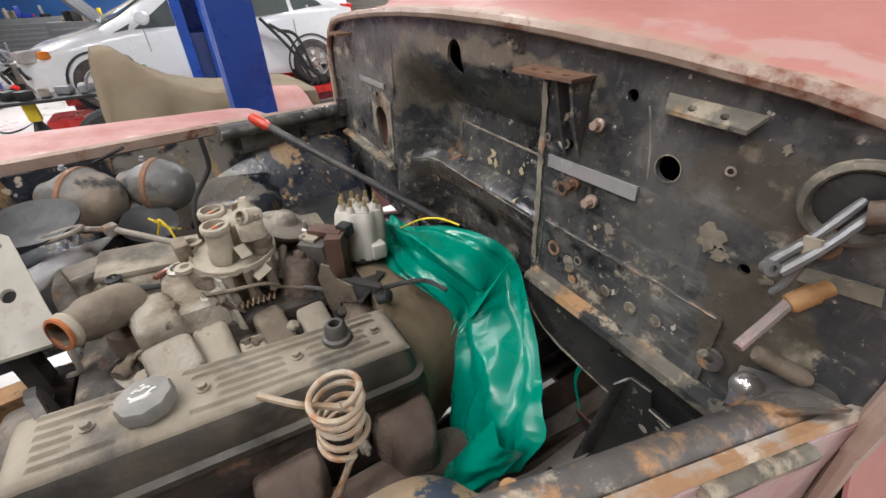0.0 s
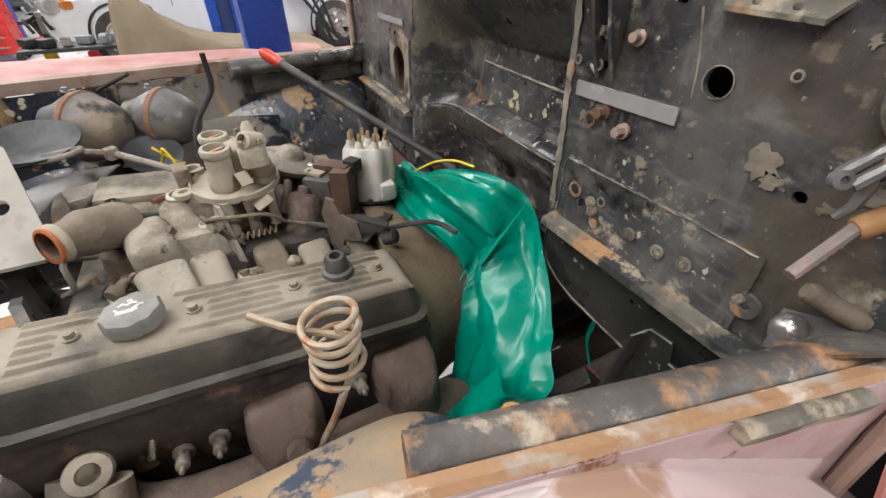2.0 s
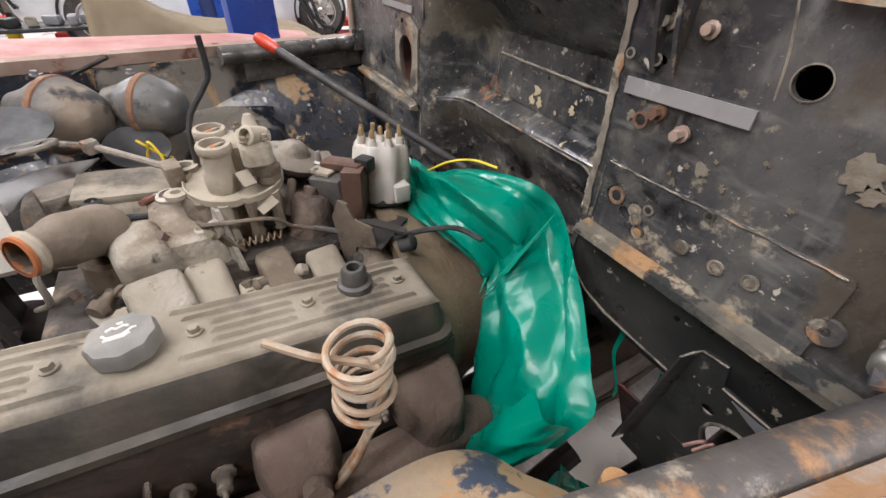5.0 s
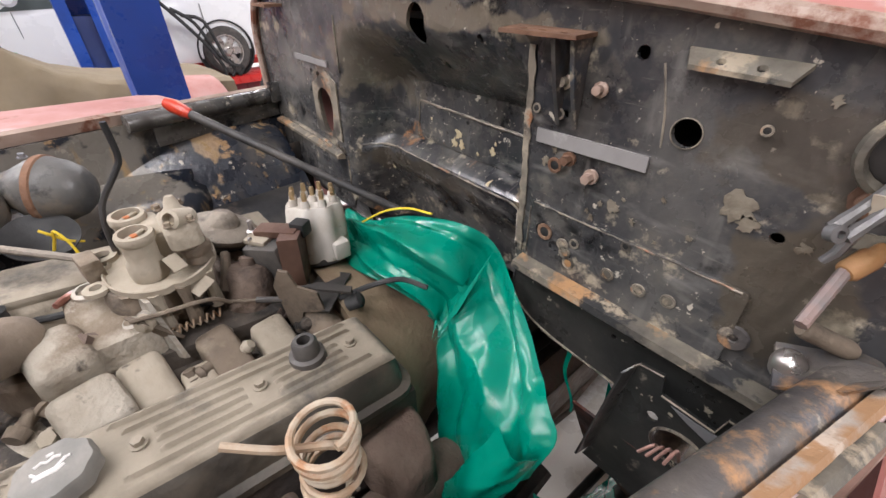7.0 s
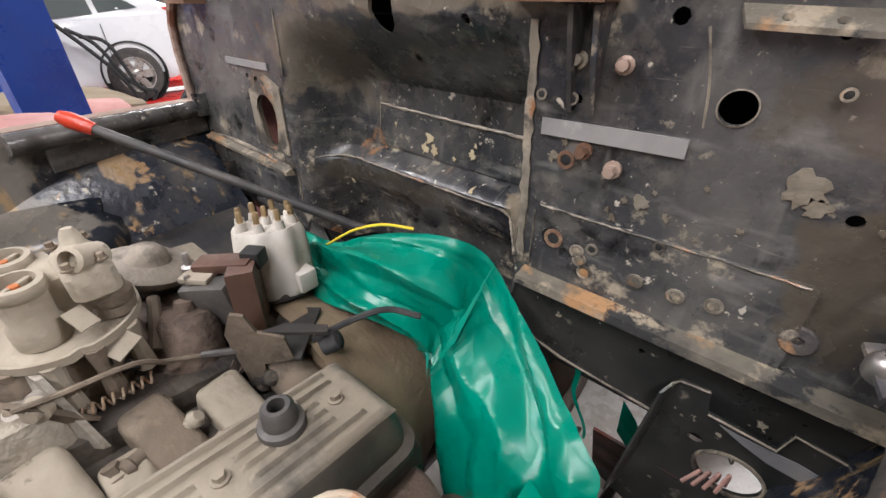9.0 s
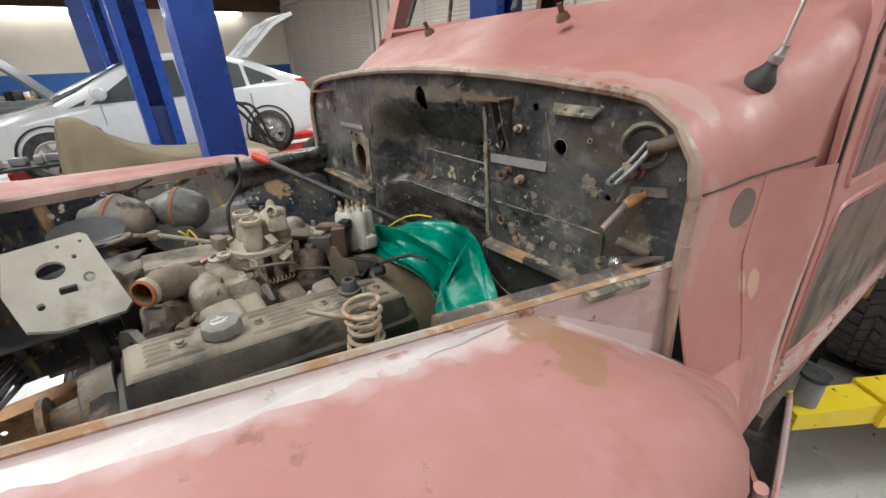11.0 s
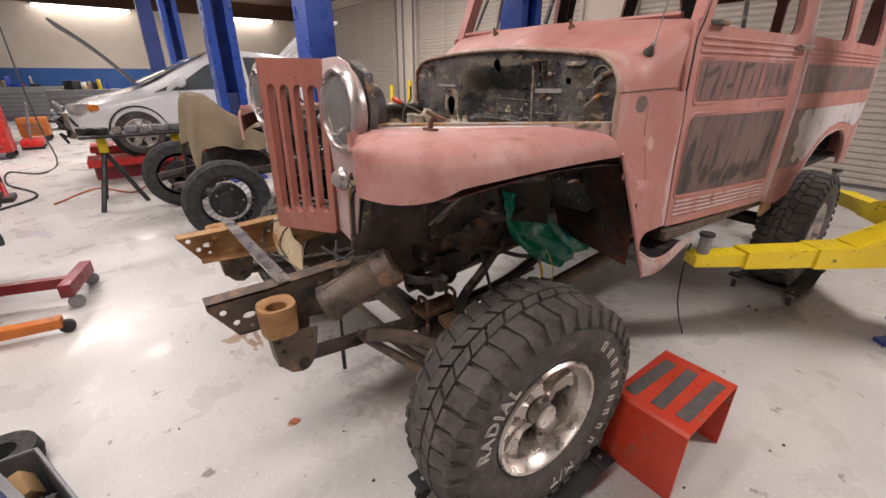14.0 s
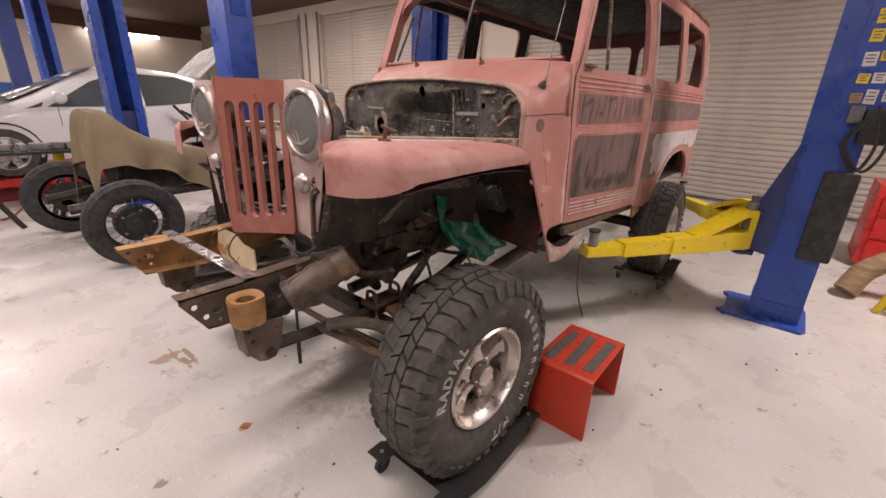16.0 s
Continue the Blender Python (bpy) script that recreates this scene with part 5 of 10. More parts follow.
    # scraped bright band along the inner edge of the top
    bm = loft(B(), [[(s * (xi(y) + 0.0125), y, crown(y) + 0.0022), (s * (xi(y) + 0.0125 + wd_ * 0.5), y, crown(y) + 0.0030), (s * (xi(y) + 0.0125 + wd_), y, crown(y) + 0.0018)] for y, wd_ in [(-0.90 + 0.0125 * i, (0.032 + 0.016 * noise.noise(Vector((0.1, i * 0.31, 2.0))) + 0.005 * noise.noise(Vector((7.1, i * 1.3, 2.0)))) * min(1.0, 0.2 + 0.05 * i, 0.1 + 0.08 * (48 - i))) for i in range(49)]], False, False)
    part("scraped_band", bm, m_scrape, fd, "bright scraped steel band")
    # rail along the inner edge and inner wall
    bm = B()
    pts = [(s * (xi(y) - 0.022), y, 1.288 + 0.03 * -y) for y in (0.0, -0.12, -0.24, -0.36)]
    tube(bm, pts, 0.019, 10)
    part("rail_tube", bm, m_rustblack if s > 0 else m_firewall, fd, "rusty black edge tube" if s > 0 else "")
    bm = B()
    loft(bm, [[(s * (xi(y) - 0.006), y, 1.304 + 0.035 * -y), (s * (xi(y) + 0.004), y, 1.309 + 0.035 * -y), (s * (xi(y) + 0.008), y, 1.304 + 0.035 * -y), (s * (xi(y) - 0.004), y, 1.285 + 0.03 * -y)] for y in (0.0, -0.2, -0.4, -0.6, -0.8, -0.92)])
    part("edge_strip", bm, m_edge if s > 0 else m_worn, fd, "rust-orange edge strip" if s > 0 else "")
    bm = surf(B(), 16, 6, lambda a, b: (s * (xi(-0.92 * a) - 0.012 - 0.05 * b * b), -0.92 * a, 1.285 + 0.03 * 0.92 * a - 0.2 * b))
    part("inner_wall", thicken(bm, 0.003), m_innerfender, fd)
    plan = smooth([(0.375, -0.95, 0.40), (0.395, -0.75, 0.46), (0.405, -0.58, 0.50), (0.406, -0.465, 0.525), (0.405, -0.343, 0.55), (0.424, -0.288, 0.565), (0.463, -0.26, 0.575), (0.497, -0.234, 0.58), (0.55, -0.212, 0.585)], 5)
    # the underside is a second, darker skin that keeps the wheel well dark
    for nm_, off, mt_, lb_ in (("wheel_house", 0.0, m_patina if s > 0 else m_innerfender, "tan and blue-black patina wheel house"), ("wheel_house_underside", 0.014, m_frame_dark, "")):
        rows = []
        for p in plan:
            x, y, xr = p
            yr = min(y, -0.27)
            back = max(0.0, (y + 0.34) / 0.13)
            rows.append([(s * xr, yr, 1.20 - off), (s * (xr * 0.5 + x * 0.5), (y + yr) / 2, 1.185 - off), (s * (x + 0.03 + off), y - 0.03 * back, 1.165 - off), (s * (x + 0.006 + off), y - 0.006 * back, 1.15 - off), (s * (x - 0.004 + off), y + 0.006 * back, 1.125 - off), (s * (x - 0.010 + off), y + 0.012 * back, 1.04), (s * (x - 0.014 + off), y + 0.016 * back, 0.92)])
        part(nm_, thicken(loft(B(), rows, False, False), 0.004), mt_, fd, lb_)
# seam sealer and clips on the near fender
bm = loft(B(), [[(xi(y) + 0.0115 + dx, y, 1.3035 - 0.035 * y + dz + 0.0012 * math.sin(y * 90)) for dx, dz in ((-0.004, -0.012), (0.007, -0.013), (0.008, -0.003), (0.002, 0.0015), (-0.004, 0.0))] for y in [-0.175 + 0.0115 * i for i in range(10)]])
part("sealer_strip", bm, m_ledge, wagon, "pale strip of old seam sealer")
part("rubber_stop", cyl(B(), (0.54, -0.28, 1.19), (0.536, -0.285, 1.297), 0.0085, seg=12), m_tanrust, wagon)
bm = B()
box(bm, (0.60, -0.80, 1.332), (0.04, 0.024, 0.008), 0.002)
tube(bm, [(0.60, -0.80, 1.33), (0.604, -0.80, 1.352), (0.616, -0.797, 1.366)], 0.007, 8)
box(bm, (0.618, -0.795, 1.368), (0.06, 0.015, 0.010), 0.003, (0, 18, 20))
part("hood_catch", bm, m_rust, wagon, "rusty hood catch")

# grille, V-shaped
m_reflector = mat("dull_grey_bowl", (0.22, 0.20, 0.185), (0.15, 0.135, 0.125), 0.6, 0.2, 9)
m_clear = bpy.data.materials.new("dusty_clear_glass")
m_clear.use_nodes = True
gb = m_clear.node_tree.nodes["Principled BSDF"]
gb.inputs["Transmission Weight"].default_value, gb.inputs["Roughness"].default_value, gb.inputs["IOR"].default_value = 0.85, 0.12, 1.15
gb.inputs["Base Color"].default_value = (0.85, 0.84, 0.82, 1)
NOSE, RIM_Y = Vector((-0.03, -1.045)), -0.938


def grille_half(s):
    edge = Vector((-0.03 + s * 0.285, RIM_Y))
    d = (edge - NOSE)
    L = d.length
    d.normalize()
    n = Vector((d.y, -d.x)) * s

    def fn(u, v, w):
        p = NOSE + d * u - n * (w - 0.012)
        lean = 0.012 * (v - 1.2)
        return (p.x, p.y + lean, v)
    holes = []
    for k in range(4):
        u0 = 0.036 + k * 0.066
        holes.append(rrect(u0 - 0.003, 0.995 + 0.012 * k, u0 + 0.043, 1.435, 0.0225, 6))
    return plate(B(), [(0, 0.93), (L - 0.01, 0.962), (L, 0.975), (L, 1.49), (L - 0.015, 1.508), (0, 1.514)], holes, 0.024, fn)


gr = part("grille", grille_half(1), m_primer_red, wagon, "red-brown primer grille with open vertical slots")
part("grille_half", grille_half(-1), m_primer_red, gr)
bm = B()
for k in range(4):
    tube(bm, [(-0.27, -0.90, 0.985 + 0.02 * k), (-0.03, -1.0, 0.985 + 0.02 * k), (0.21, -0.90, 0.985 + 0.02 * k)], 0.006, 6)
part("cross_bar", bm, m_steelgrey, gr)
for s in (1, -1):
    X = -0.01 + s * 0.395
    c = Vector((X, -0.985, 1.372))
    # sheet round the lamp
    def lf(u, v, w, s=s):
        return (-0.03 + s * u, -0.938 - 0.032 * math.exp(-((u - 0.4) ** 2 + (v - 1.37) ** 2) / 0.016) + w, v)
    out = [(0.287, 0.975), (0.40, 0.955), (0.445, 1.10), (0.475, 1.22), (0.52, 1.30), (0.535, 1.38), (0.515, 1.45), (0.46, 1.495), (0.40, 1.51), (0.287, 1.508)]
    bm = plate(B(), out, [circle(0.40, 1.375, 0.098, 24)], 0.006, lf, [0.32, 0.36, 0.4, 0.44, 0.48], [1.05, 1.1, 1.15, 1.2, 1.25, 1.3, 1.34, 1.38, 1.42, 1.46])
    lamp = part("headlamp_panel", bm, m_bare if s > 0 else m_bare, wagon, "scraped bare steel headlamp panel")
    bm = lathe(B(), (X, -0.95, 1.372), (0, -1, 0), [(0.114, -0.02), (0.120, 0.0), (0.116, 0.014), (0.107, 0.022), (0.100, 0.022), (0.094, 0.012), (0.092, -0.01)], 36, False)
    part("bezel", thicken(bm, 0.003), m_chrome, lamp, "worn chrome headlamp ring")
    bm = lathe(B(), (X, -0.937, 1.372), (0, 1, 0), [(0.092, 0), (0.088, 0.03), (0.06, 0.06), (0.02, 0.075), (0.0, 0.076)], 28, False)
    part("lens", lathe(B(), (X, -0.965, 1.372), (0, -1, 0), [(0.092, -0.004), (0.088, 0.002), (0.05, 0.012), (0.0, 0.015)], 28, False), m_clear, lamp, "dusty clear headlamp glass")
    part("reflector", thicken(bm, 0.002), m_reflector, lamp, "dull grey empty headlamp bowl")
    bm = lathe(B(), (X, -0.93, 1.372), (0, 1, 0), [(0.098, 0), (0.096, 0.04), (0.072, 0.05), (0.068, 0.085), (0.05, 0.092), (0.03, 0.10), (0.0, 0.102)], 24)
    part("bucket", bm, m_blackdirty, lamp)
    bm = B()
    for a in range(3):
        tube(bm, smooth([(X, -0.93, 1.33), (X + 0.012 * (a - 1), -0.98, 1.31), (X + 0.02 * (a - 1), -1.0, 1.33 + 0.012 * a)], 4), 0.0015, 5)
    part("lamp_wire", bm, m_paper, lamp)
    bm = loft(B(), [[(-0.03 + s * u, y, v) for u, v in ((0.30, 1.0), (0.42, 1.0), (0.50, 1.28), (0.53, 1.38), (0.50, 1.47), (0.42, 1.50), (0.30, 1.50))] for y in (-0.92, -0.895)])
    part("lamp_housing", bm, m_rustblack, lamp, "brown dusty lamp housing")
    sx = -0.02 + s * 0.352
    part("signal_lamp", lathe(B(), (sx, -0.938, 1.168), (0.1 * s, -1, 0), [(0.036, 0.0), (0.037, 0.012), (0.028, 0.02), (0.026, 0.03), (0.016, 0.038), (0.0, 0.041)], 22), m_chrome, lamp, "small round chrome turn signal")

# ---- chassis ----
def rail(s, tipx, material):
    xs = tipx
    bm = B()
    side_out = [(-1.385, 0.85), (-1.385, 0.832), (-1.315, 0.722), (-1.0, 0.70), (-0.6, 0.76), (0.0, 0.72), (3.2, 0.74), (3.2, 0.84), (0.0, 0.83), (-0.6, 0.88), (-1.0, 0.86), (-1.22, 0.85)]
    holes = [circle(-1.345, 0.812, 0.010, 10), circle(-1.315, 0.768, 0.010, 10), circle(-1.277, 0.782, 0.019, 12, 0.011), circle(-1.245, 0.808, 0.010, 10), circle(-1.275, 0.745, 0.007, 8), circle(-1.06, 0.755, 0.007, 8), circle(-1.02, 0.79, 0.007, 8)]
    plate(bm, side_out, holes, 0.005, lambda u, v, w: (xs - s * w, u, v))
    for zf in (0, 1):
        top = [(-1.385, 0.85), (-1.22, 0.85), (-1.0, 0.86), (-0.6, 0.88), (0.0, 0.83), (3.2, 0.84)] if zf else [(-1.315, 0.722), (-1.0, 0.70), (-0.6, 0.76), (0.0, 0.72), (3.2, 0.74)]
        dz = -0.005 if zf else 0.005
        loft(bm, [[(xs, y, z), (xs - s * 0.06, y, z), (xs - s * 0.06, y, z + dz), (xs, y, z + dz)] for y, z in top])
    r = part("frame_rail", bm, material, wagon, "rusty boxed frame rail with drilled horn")
    bm = B()
    out = 0.062 if s > 0 else 0.08

    def cup_ring(k, z, sq=0.55):
        r_ = []
        for i in range(24):
            a = 2 * math.pi * i / 24
            ca, sa = math.cos(a), math.sin(a)
            q_ = 1 / (abs(ca) ** 4 + abs(sa) ** 4) ** 0.25
            q_ = 1 + (q_ - 1) * sq
            r_.append((xs + s * (out + 0.060 * k * q_ * ca), -1.21 + 0.062 * k * q_ * sa, z))
        return r_
    loft(bm, [cup_ring(0.74, 0.727), cup_ring(0.86, 0.735), cup_ring(0.88, 0.80, 0.7), cup_ring(0.92, 0.818), cup_ring(0.88, 0.828), cup_ring(0.62, 0.824, 0.2), cup_ring(0.50, 0.816, 0.0), cup_ring(0.46, 0.74, 0.0)], True, True)
    part("shock_cup", bm, m_tanrust, r, "tan rusted bump-stop cup")
    bm = B()
    hang = [(-1.245, 0.735), (-1.10, 0.715), (-1.112, 0.63), (-1.132, 0.585), (-1.165, 0.568), (-1.20, 0.578), (-1.235, 0.62)]
    for o in (0.004, 0.078):
        loft(bm, [[(xs + s * (o + w_), y, z) for y, z in hang] for w_ in (0.0, 0.007)])
    loft(bm, [[(xs + s * o, y, z) for y, z in ((-1.245, 0.735), (-1.235, 0.61), (-1.228, 0.614), (-1.238, 0.735))] for o in (0.008, 0.08)])
    part("spring_hanger", bm, m_frame, r, "brown riveted spring hanger")
    part("spring_bolt", cyl(B(), (xs - s * 0.012, -1.16, 0.60), (xs + s * 0.102, -1.16, 0.60), 0.017, seg=12), m_frame_dark, r)
    for y, z in ((-1.225, 0.70), (-1.215, 0.665), (-1.125, 0.69)):
        part("rivet", lathe(B(), (xs + s * 0.085, y, z), (s, 0, 0), [(0.009, 0), (0.007, 0.005), (0, 0.007)], 8), m_frame_dark, r)
    return r


rail(1, 0.30, m_frame)
rail(-1, -0.40, m_tanrust)
bm = loft(B(), [[Vector(p) + Vector(o) for o in ((0, -0.021, 0), (0, 0.021, 0.0), (0, 0.021, 0.007), (0, -0.021, 0.007))] for p in ((-0.46, -1.175, 0.853), (0.0, -1.168, 0.858), (0.30, -1.158, 0.858))])
part("cross_strap", bm, m_bareSteel, wagon, "grey flat steel strap across the frame horns")
for y, z in ((-0.62, 0.80), (0.45, 0.76)):
    part("crossmember", box(B(), (-0.05, y, z), (0.70, 0.10, 0.07), 0.01), m_frame_dark, wagon)
ax0, ax1 = Vector((0.352, -1.055, 0.762)), Vector((0.452, -0.84, 0.892))
bm = tube(B(), [ax0.lerp(ax1, k) for k in (0.0, 0.02, 0.10, 0.13, 0.72, 0.76, 0.97, 1.0)], [0.056, 0.064, 0.066, 0.061, 0.058, 0.066, 0.064, 0.05], 24)
steer = part("steering_box", bm, m_frame, wagon, "greasy brown steering box")
part("end_cap", tube(B(), [ax0 + (ax0 - ax1).normalized() * 0.006, ax0 + (ax1 - ax0) * 0.01], [0.030, 0.034], 16), m_frame_dark, steer)
side_ = Vector((-0.55, -0.35, 0.75)).normalized()
for k in range(4):
    q = ax0.lerp(ax1, 0.12 + 0.24 * k) + side_ * 0.060
    part("lug", lathe(B(), q, side_, [(0.016, -0.01), (0.016, 0.010), (0.010, 0.012), (0.009, 0.022), (0, 0.023)], 8), m_frame_dark, steer)
part("flange", box(B(), ax0.lerp(ax1, 0.5) + side_ * 0.055, (0.05, 0.23, 0.012), 0.004, (31, -18, -25)), m_frame, steer)
part("sector_shaft", cyl(B(), ax0.lerp(ax1, 0.35), ax0.lerp(ax1, 0.35) + Vector((-0.10, 0.02, -0.03)), 0.038, seg=16), m_frame_dark, steer)


# ---- wheels, axles, dollies ----
def add_wheel(parent, c, out, r=0.415, w=0.30, steer=0.0, letters=True):
    """An off-road wheel; out is +1 when its outer face looks to +x."""
    wh = part("wheel_carrier", lathe(B(), (0, 0, 0), (1, 0, 0), [(0.05, -0.12), (0.05, 0.06), (0.0, 0.061)], 16), m_frame, parent)
    R, hw = r, w / 2
    prof = [(0.205, -hw + 0.03), (0.25, -hw + 0.004), (0.31, -hw - 0.004), (0.36, -hw + 0.006), (R - 0.028, -hw + 0.022), (R - 0.024, -hw + 0.045), (R - 0.020, 0), (R - 0.024, hw - 0.045), (R - 0.028, hw - 0.022), (0.36, hw - 0.006), (0.31, hw + 0.004), (0.25, hw - 0.004), (0.205, hw - 0.03), (0.20, hw - 0.06), (0.20, -hw + 0.06)]
    bm = lathe(B(), (0, 0, 0), (1, 0, 0), prof + prof[:1], 56, False)
    tyre = part("tyre", bm, m_tyre, wh)
    bm = B()
    rnd = random.Random(5)
    n = 38
    for i in range(n):
        a0 = 2 * math.pi * i / n
        for lane, (x0, x1, sk) in enumerate(((-hw + 0.012, -hw + 0.088, 0.35), (-hw + 0.093, -0.004, -0.5), (0.004, hw - 0.093, 0.5), (hw - 0.088, hw - 0.012, -0.35))):
            off = (0.0, 0.5, 0.0, 0.5)[lane] * 2 * math.pi / n
            wd = rnd.uniform(0.9, 1.1) * 2 * math.pi / n * (0.455 if lane in (1, 2) else 0.43)
            top = R if lane in (1, 2) else R - 0.004
            q = []
            for rr_ in (R - 0.03, top):
                k = 1.0 if rr_ < top else 0.93
                for x, da in ((x0, -wd), (x1, -wd + sk * 0.11), (x1, wd + sk * 0.11), (x0, wd)):
                    drop = 0.016 if (lane in (0, 3) and abs(x) > hw - 0.03) else 0.0
                    aa = a0 + off + da * k
                    q.append(bm.verts.new((x * (1.0 if k == 1 else 0.985), (rr_ - drop) * math.cos(aa), (rr_ - drop) * math.sin(aa))))
            for f in ((4, 5, 6, 7), (0, 1, 5, 4), (1, 2, 6, 5), (2, 3, 7, 6), (3, 0, 4, 7)):
                bm.faces.new([q[j] for j in f])
        for sd in (-1, 1):
            aa = a0 + (0.5 if sd > 0 else 0.0) * 2 * math.pi / n
            q = []
            for rr_, x in ((R - 0.012, hw - 0.026), (R - 0.065, hw - 0.002)):
                for da in (-0.046, 0.046):
                    for dx in (-0.006, 0.010):
                        q.append(bm.verts.new((sd * (x + dx), rr_ * math.cos(aa + da), rr_ * math.sin(aa + da))))
            for f in ((1, 3, 7, 5), (0, 1, 5, 4), (3, 2, 6, 7), (0, 2, 3, 1), (4, 5, 7, 6)):
                bm.faces.new([q[j] for j in f])
    part("tread", bm, m_tyre, wh, "chunky off-road tread blocks", 20)
    o = 1
    bm = lathe(B(), (0, 0, 0), (1, 0, 0), [(0.198, hw - 0.06), (0.206, hw - 0.034), (0.212, hw - 0.022), (0.206, hw - 0.014), (0.196, hw - 0.016), (0.186, hw - 0.045), (0.176, hw - 0.055), (0.170, hw - 0.12), (0.172, -hw + 0.03), (0.205, -hw + 0.03), (0.198, -hw + 0.06), (0.19, 0.0), (0.198, hw - 0.06)], 48, False)
    rim = part("rim", bm, m_polish, wh, "polished alloy rim")
    for k in range(5):
        a = 2 * math.pi * k / 5 + 0.3
        bm = B()
        rs = []
        for rr_, x, wd in ((0.055, hw - 0.095, 0.034), (0.10, hw - 0.11, 0.036), (0.15, hw - 0.105, 0.046), (0.178, hw - 0.095, 0.062)):
            cx, cy = rr_ * math.cos(a), rr_ * math.sin(a)
            tx, ty = -math.sin(a), math.cos(a)
            rs.append([(x, cx + tx * wd, cy + ty * wd), (x + 0.022, cx + tx * wd * 0.6, cy + ty * wd * 0.6), (x + 0.022, cx - tx * wd * 0.6, cy - ty * wd * 0.6), (x, cx - tx * wd, cy - ty * wd), (x - 0.03, cx - tx * wd, cy - ty * wd), (x - 0.03, cx + tx * wd, cy + ty * wd)])
        loft(bm, rs)
        part("spoke", bm, m_polish, rim)
    bm = lathe(B(), (0, 0, 0), (1, 0, 0), [(0.068, hw - 0.12), (0.066, hw - 0.085), (0.044, hw - 0.075), (0.043, hw - 0.032), (0.036, hw - 0.026), (0.0, hw - 0.025)], 24)
    part("hub_cap", bm, m_polish, rim, "round polished centre cap")
    part("brake_drum", lathe(B(), (0, 0, 0), (1, 0, 0), [(0.155, -0.10), (0.16, -0.02), (0.12, 0.0), (0.0, 0.0)], 28), m_frame, wh)
    if letters:
        words = [("RADIAL", 152), ("M/T", -74)]
        for word, mid in words:
            cu = bpy.data.curves.new("lettering", "FONT")
            cu.body, cu.size, cu.align_x, cu.space_character = word, 0.060, "CENTER", 1.25
            cu.fill_mode, cu.bevel_depth, cu.bevel_resolution = "NONE", 0.0019, 0
            tmp = new("lettering", cu)
            dg = bpy.context.evaluated_depsgraph_get()
            me = bpy.data.meshes.new_from_object(tmp.evaluated_get(dg))
            bpy.data.objects.remove(tmp)
            bm = B()
            bm.from_mesh(me)
            for vtx in bm.verts:
                u, v, ww = vtx.co
                rr_ = 0.272 + v
                a = radians(mid) - u / 0.29
                vtx.co = (hw + 0.0035 + ww, rr_ * math.cos(a), rr_ * math.sin(a))
            part("lettering", bm, m_white_rubber, tyre)
        for k in range(9):
            a = radians(52 - 11.5 * k)
            bm = B()
            for r0, da in ((0.275, 0.0), (0.303, 0.03), (0.275, 0.055)):
                loft(bm, [[(hw + 0.003 + w_, (r0 + dr) * math.cos(a - da - dd), (r0 + dr) * math.sin(a - da - dd)) for dr, dd in ((0, 0), (0.034 if da != 0.03 else 0.008, 0), (0.034 if da != 0.03 else 0.008, 0.022), (0, 0.022))] for w_ in (0, 0.002)])
            part("lettering_bar", bm, m_white_rubber, tyre)
    wh.matrix_basis = pose(c[0], c[1], c[2], 0, 0, (0 if out > 0 else 180) + steer)
    return wh


def add_dolly(c, group="wheel dollies"):
    d = thing("wheel_dolly", "black steel wheel dolly on four casters under a tyre", "dolly", (c[0], c[1], 0), group)
    x, y = c
    bm = B()
    loft(bm, [[(x + a, y + b, z) for a, b, z in pr] for pr in ([(-0.21, -0.28, 0.10), (-0.21, -0.275, 0.10), (-0.21, -0.10, 0.05), (-0.21, 0.10, 0.05), (-0.21, 0.275, 0.10), (-0.21, 0.28, 0.10), (-0.21, 0.10, 0.044), (-0.21, -0.10, 0.044)], [(0.21, -0.28, 0.10), (0.21, -0.275, 0.10), (0.21, -0.10, 0.05), (0.21, 0.10, 0.05), (0.21, 0.275, 0.10), (0.21, 0.28, 0.10), (0.21, 0.10, 0.044), (0.21, -0.10, 0.044)])])
    part("cradle", bm, m_black, d)
    for sx in (-1, 1):
        for sy in (-1, 1):
            px, py = x + sx * 0.17, y + sy * 0.30
            part("corner_plate", box(B(), (px, py, 0.098), (0.09, 0.08, 0.006), 0.002), m_black, d)
            cs = part("caster", lathe(B(), (px - 0.012, py, 0.035), (1, 0, 0), [(0.012, 0), (0.034, 0.002), (0.035, 0.022), (0.012, 0.024)], 18), m_rubber, d)
            part("fork", box(B(), (px, py, 0.072), (0.036, 0.03, 0.044), 0.004), m_steelgrey, cs)
            part("bolt", bolt(B(), (px, py, 0.101), (0, 0, 1), 0.006, 0.006), m_chrome, d)
    return d


add_wheel(wagon, (0.833, -0.577, 0.452), 1, w=0.262, steer=-4)
add_wheel(wagon, (-0.86, -0.60, 0.452), -1, letters=False)
add_wheel(wagon, (0.845, 2.24, 0.452), 1, w=0.262, letters=False)
add_wheel(wagon, (-0.86, 2.27, 0.452), -1, letters=False)
for c in ((0.815, -0.577), (0.85, 2.235), (-0.86, 2.27)):
    add_dolly(c)
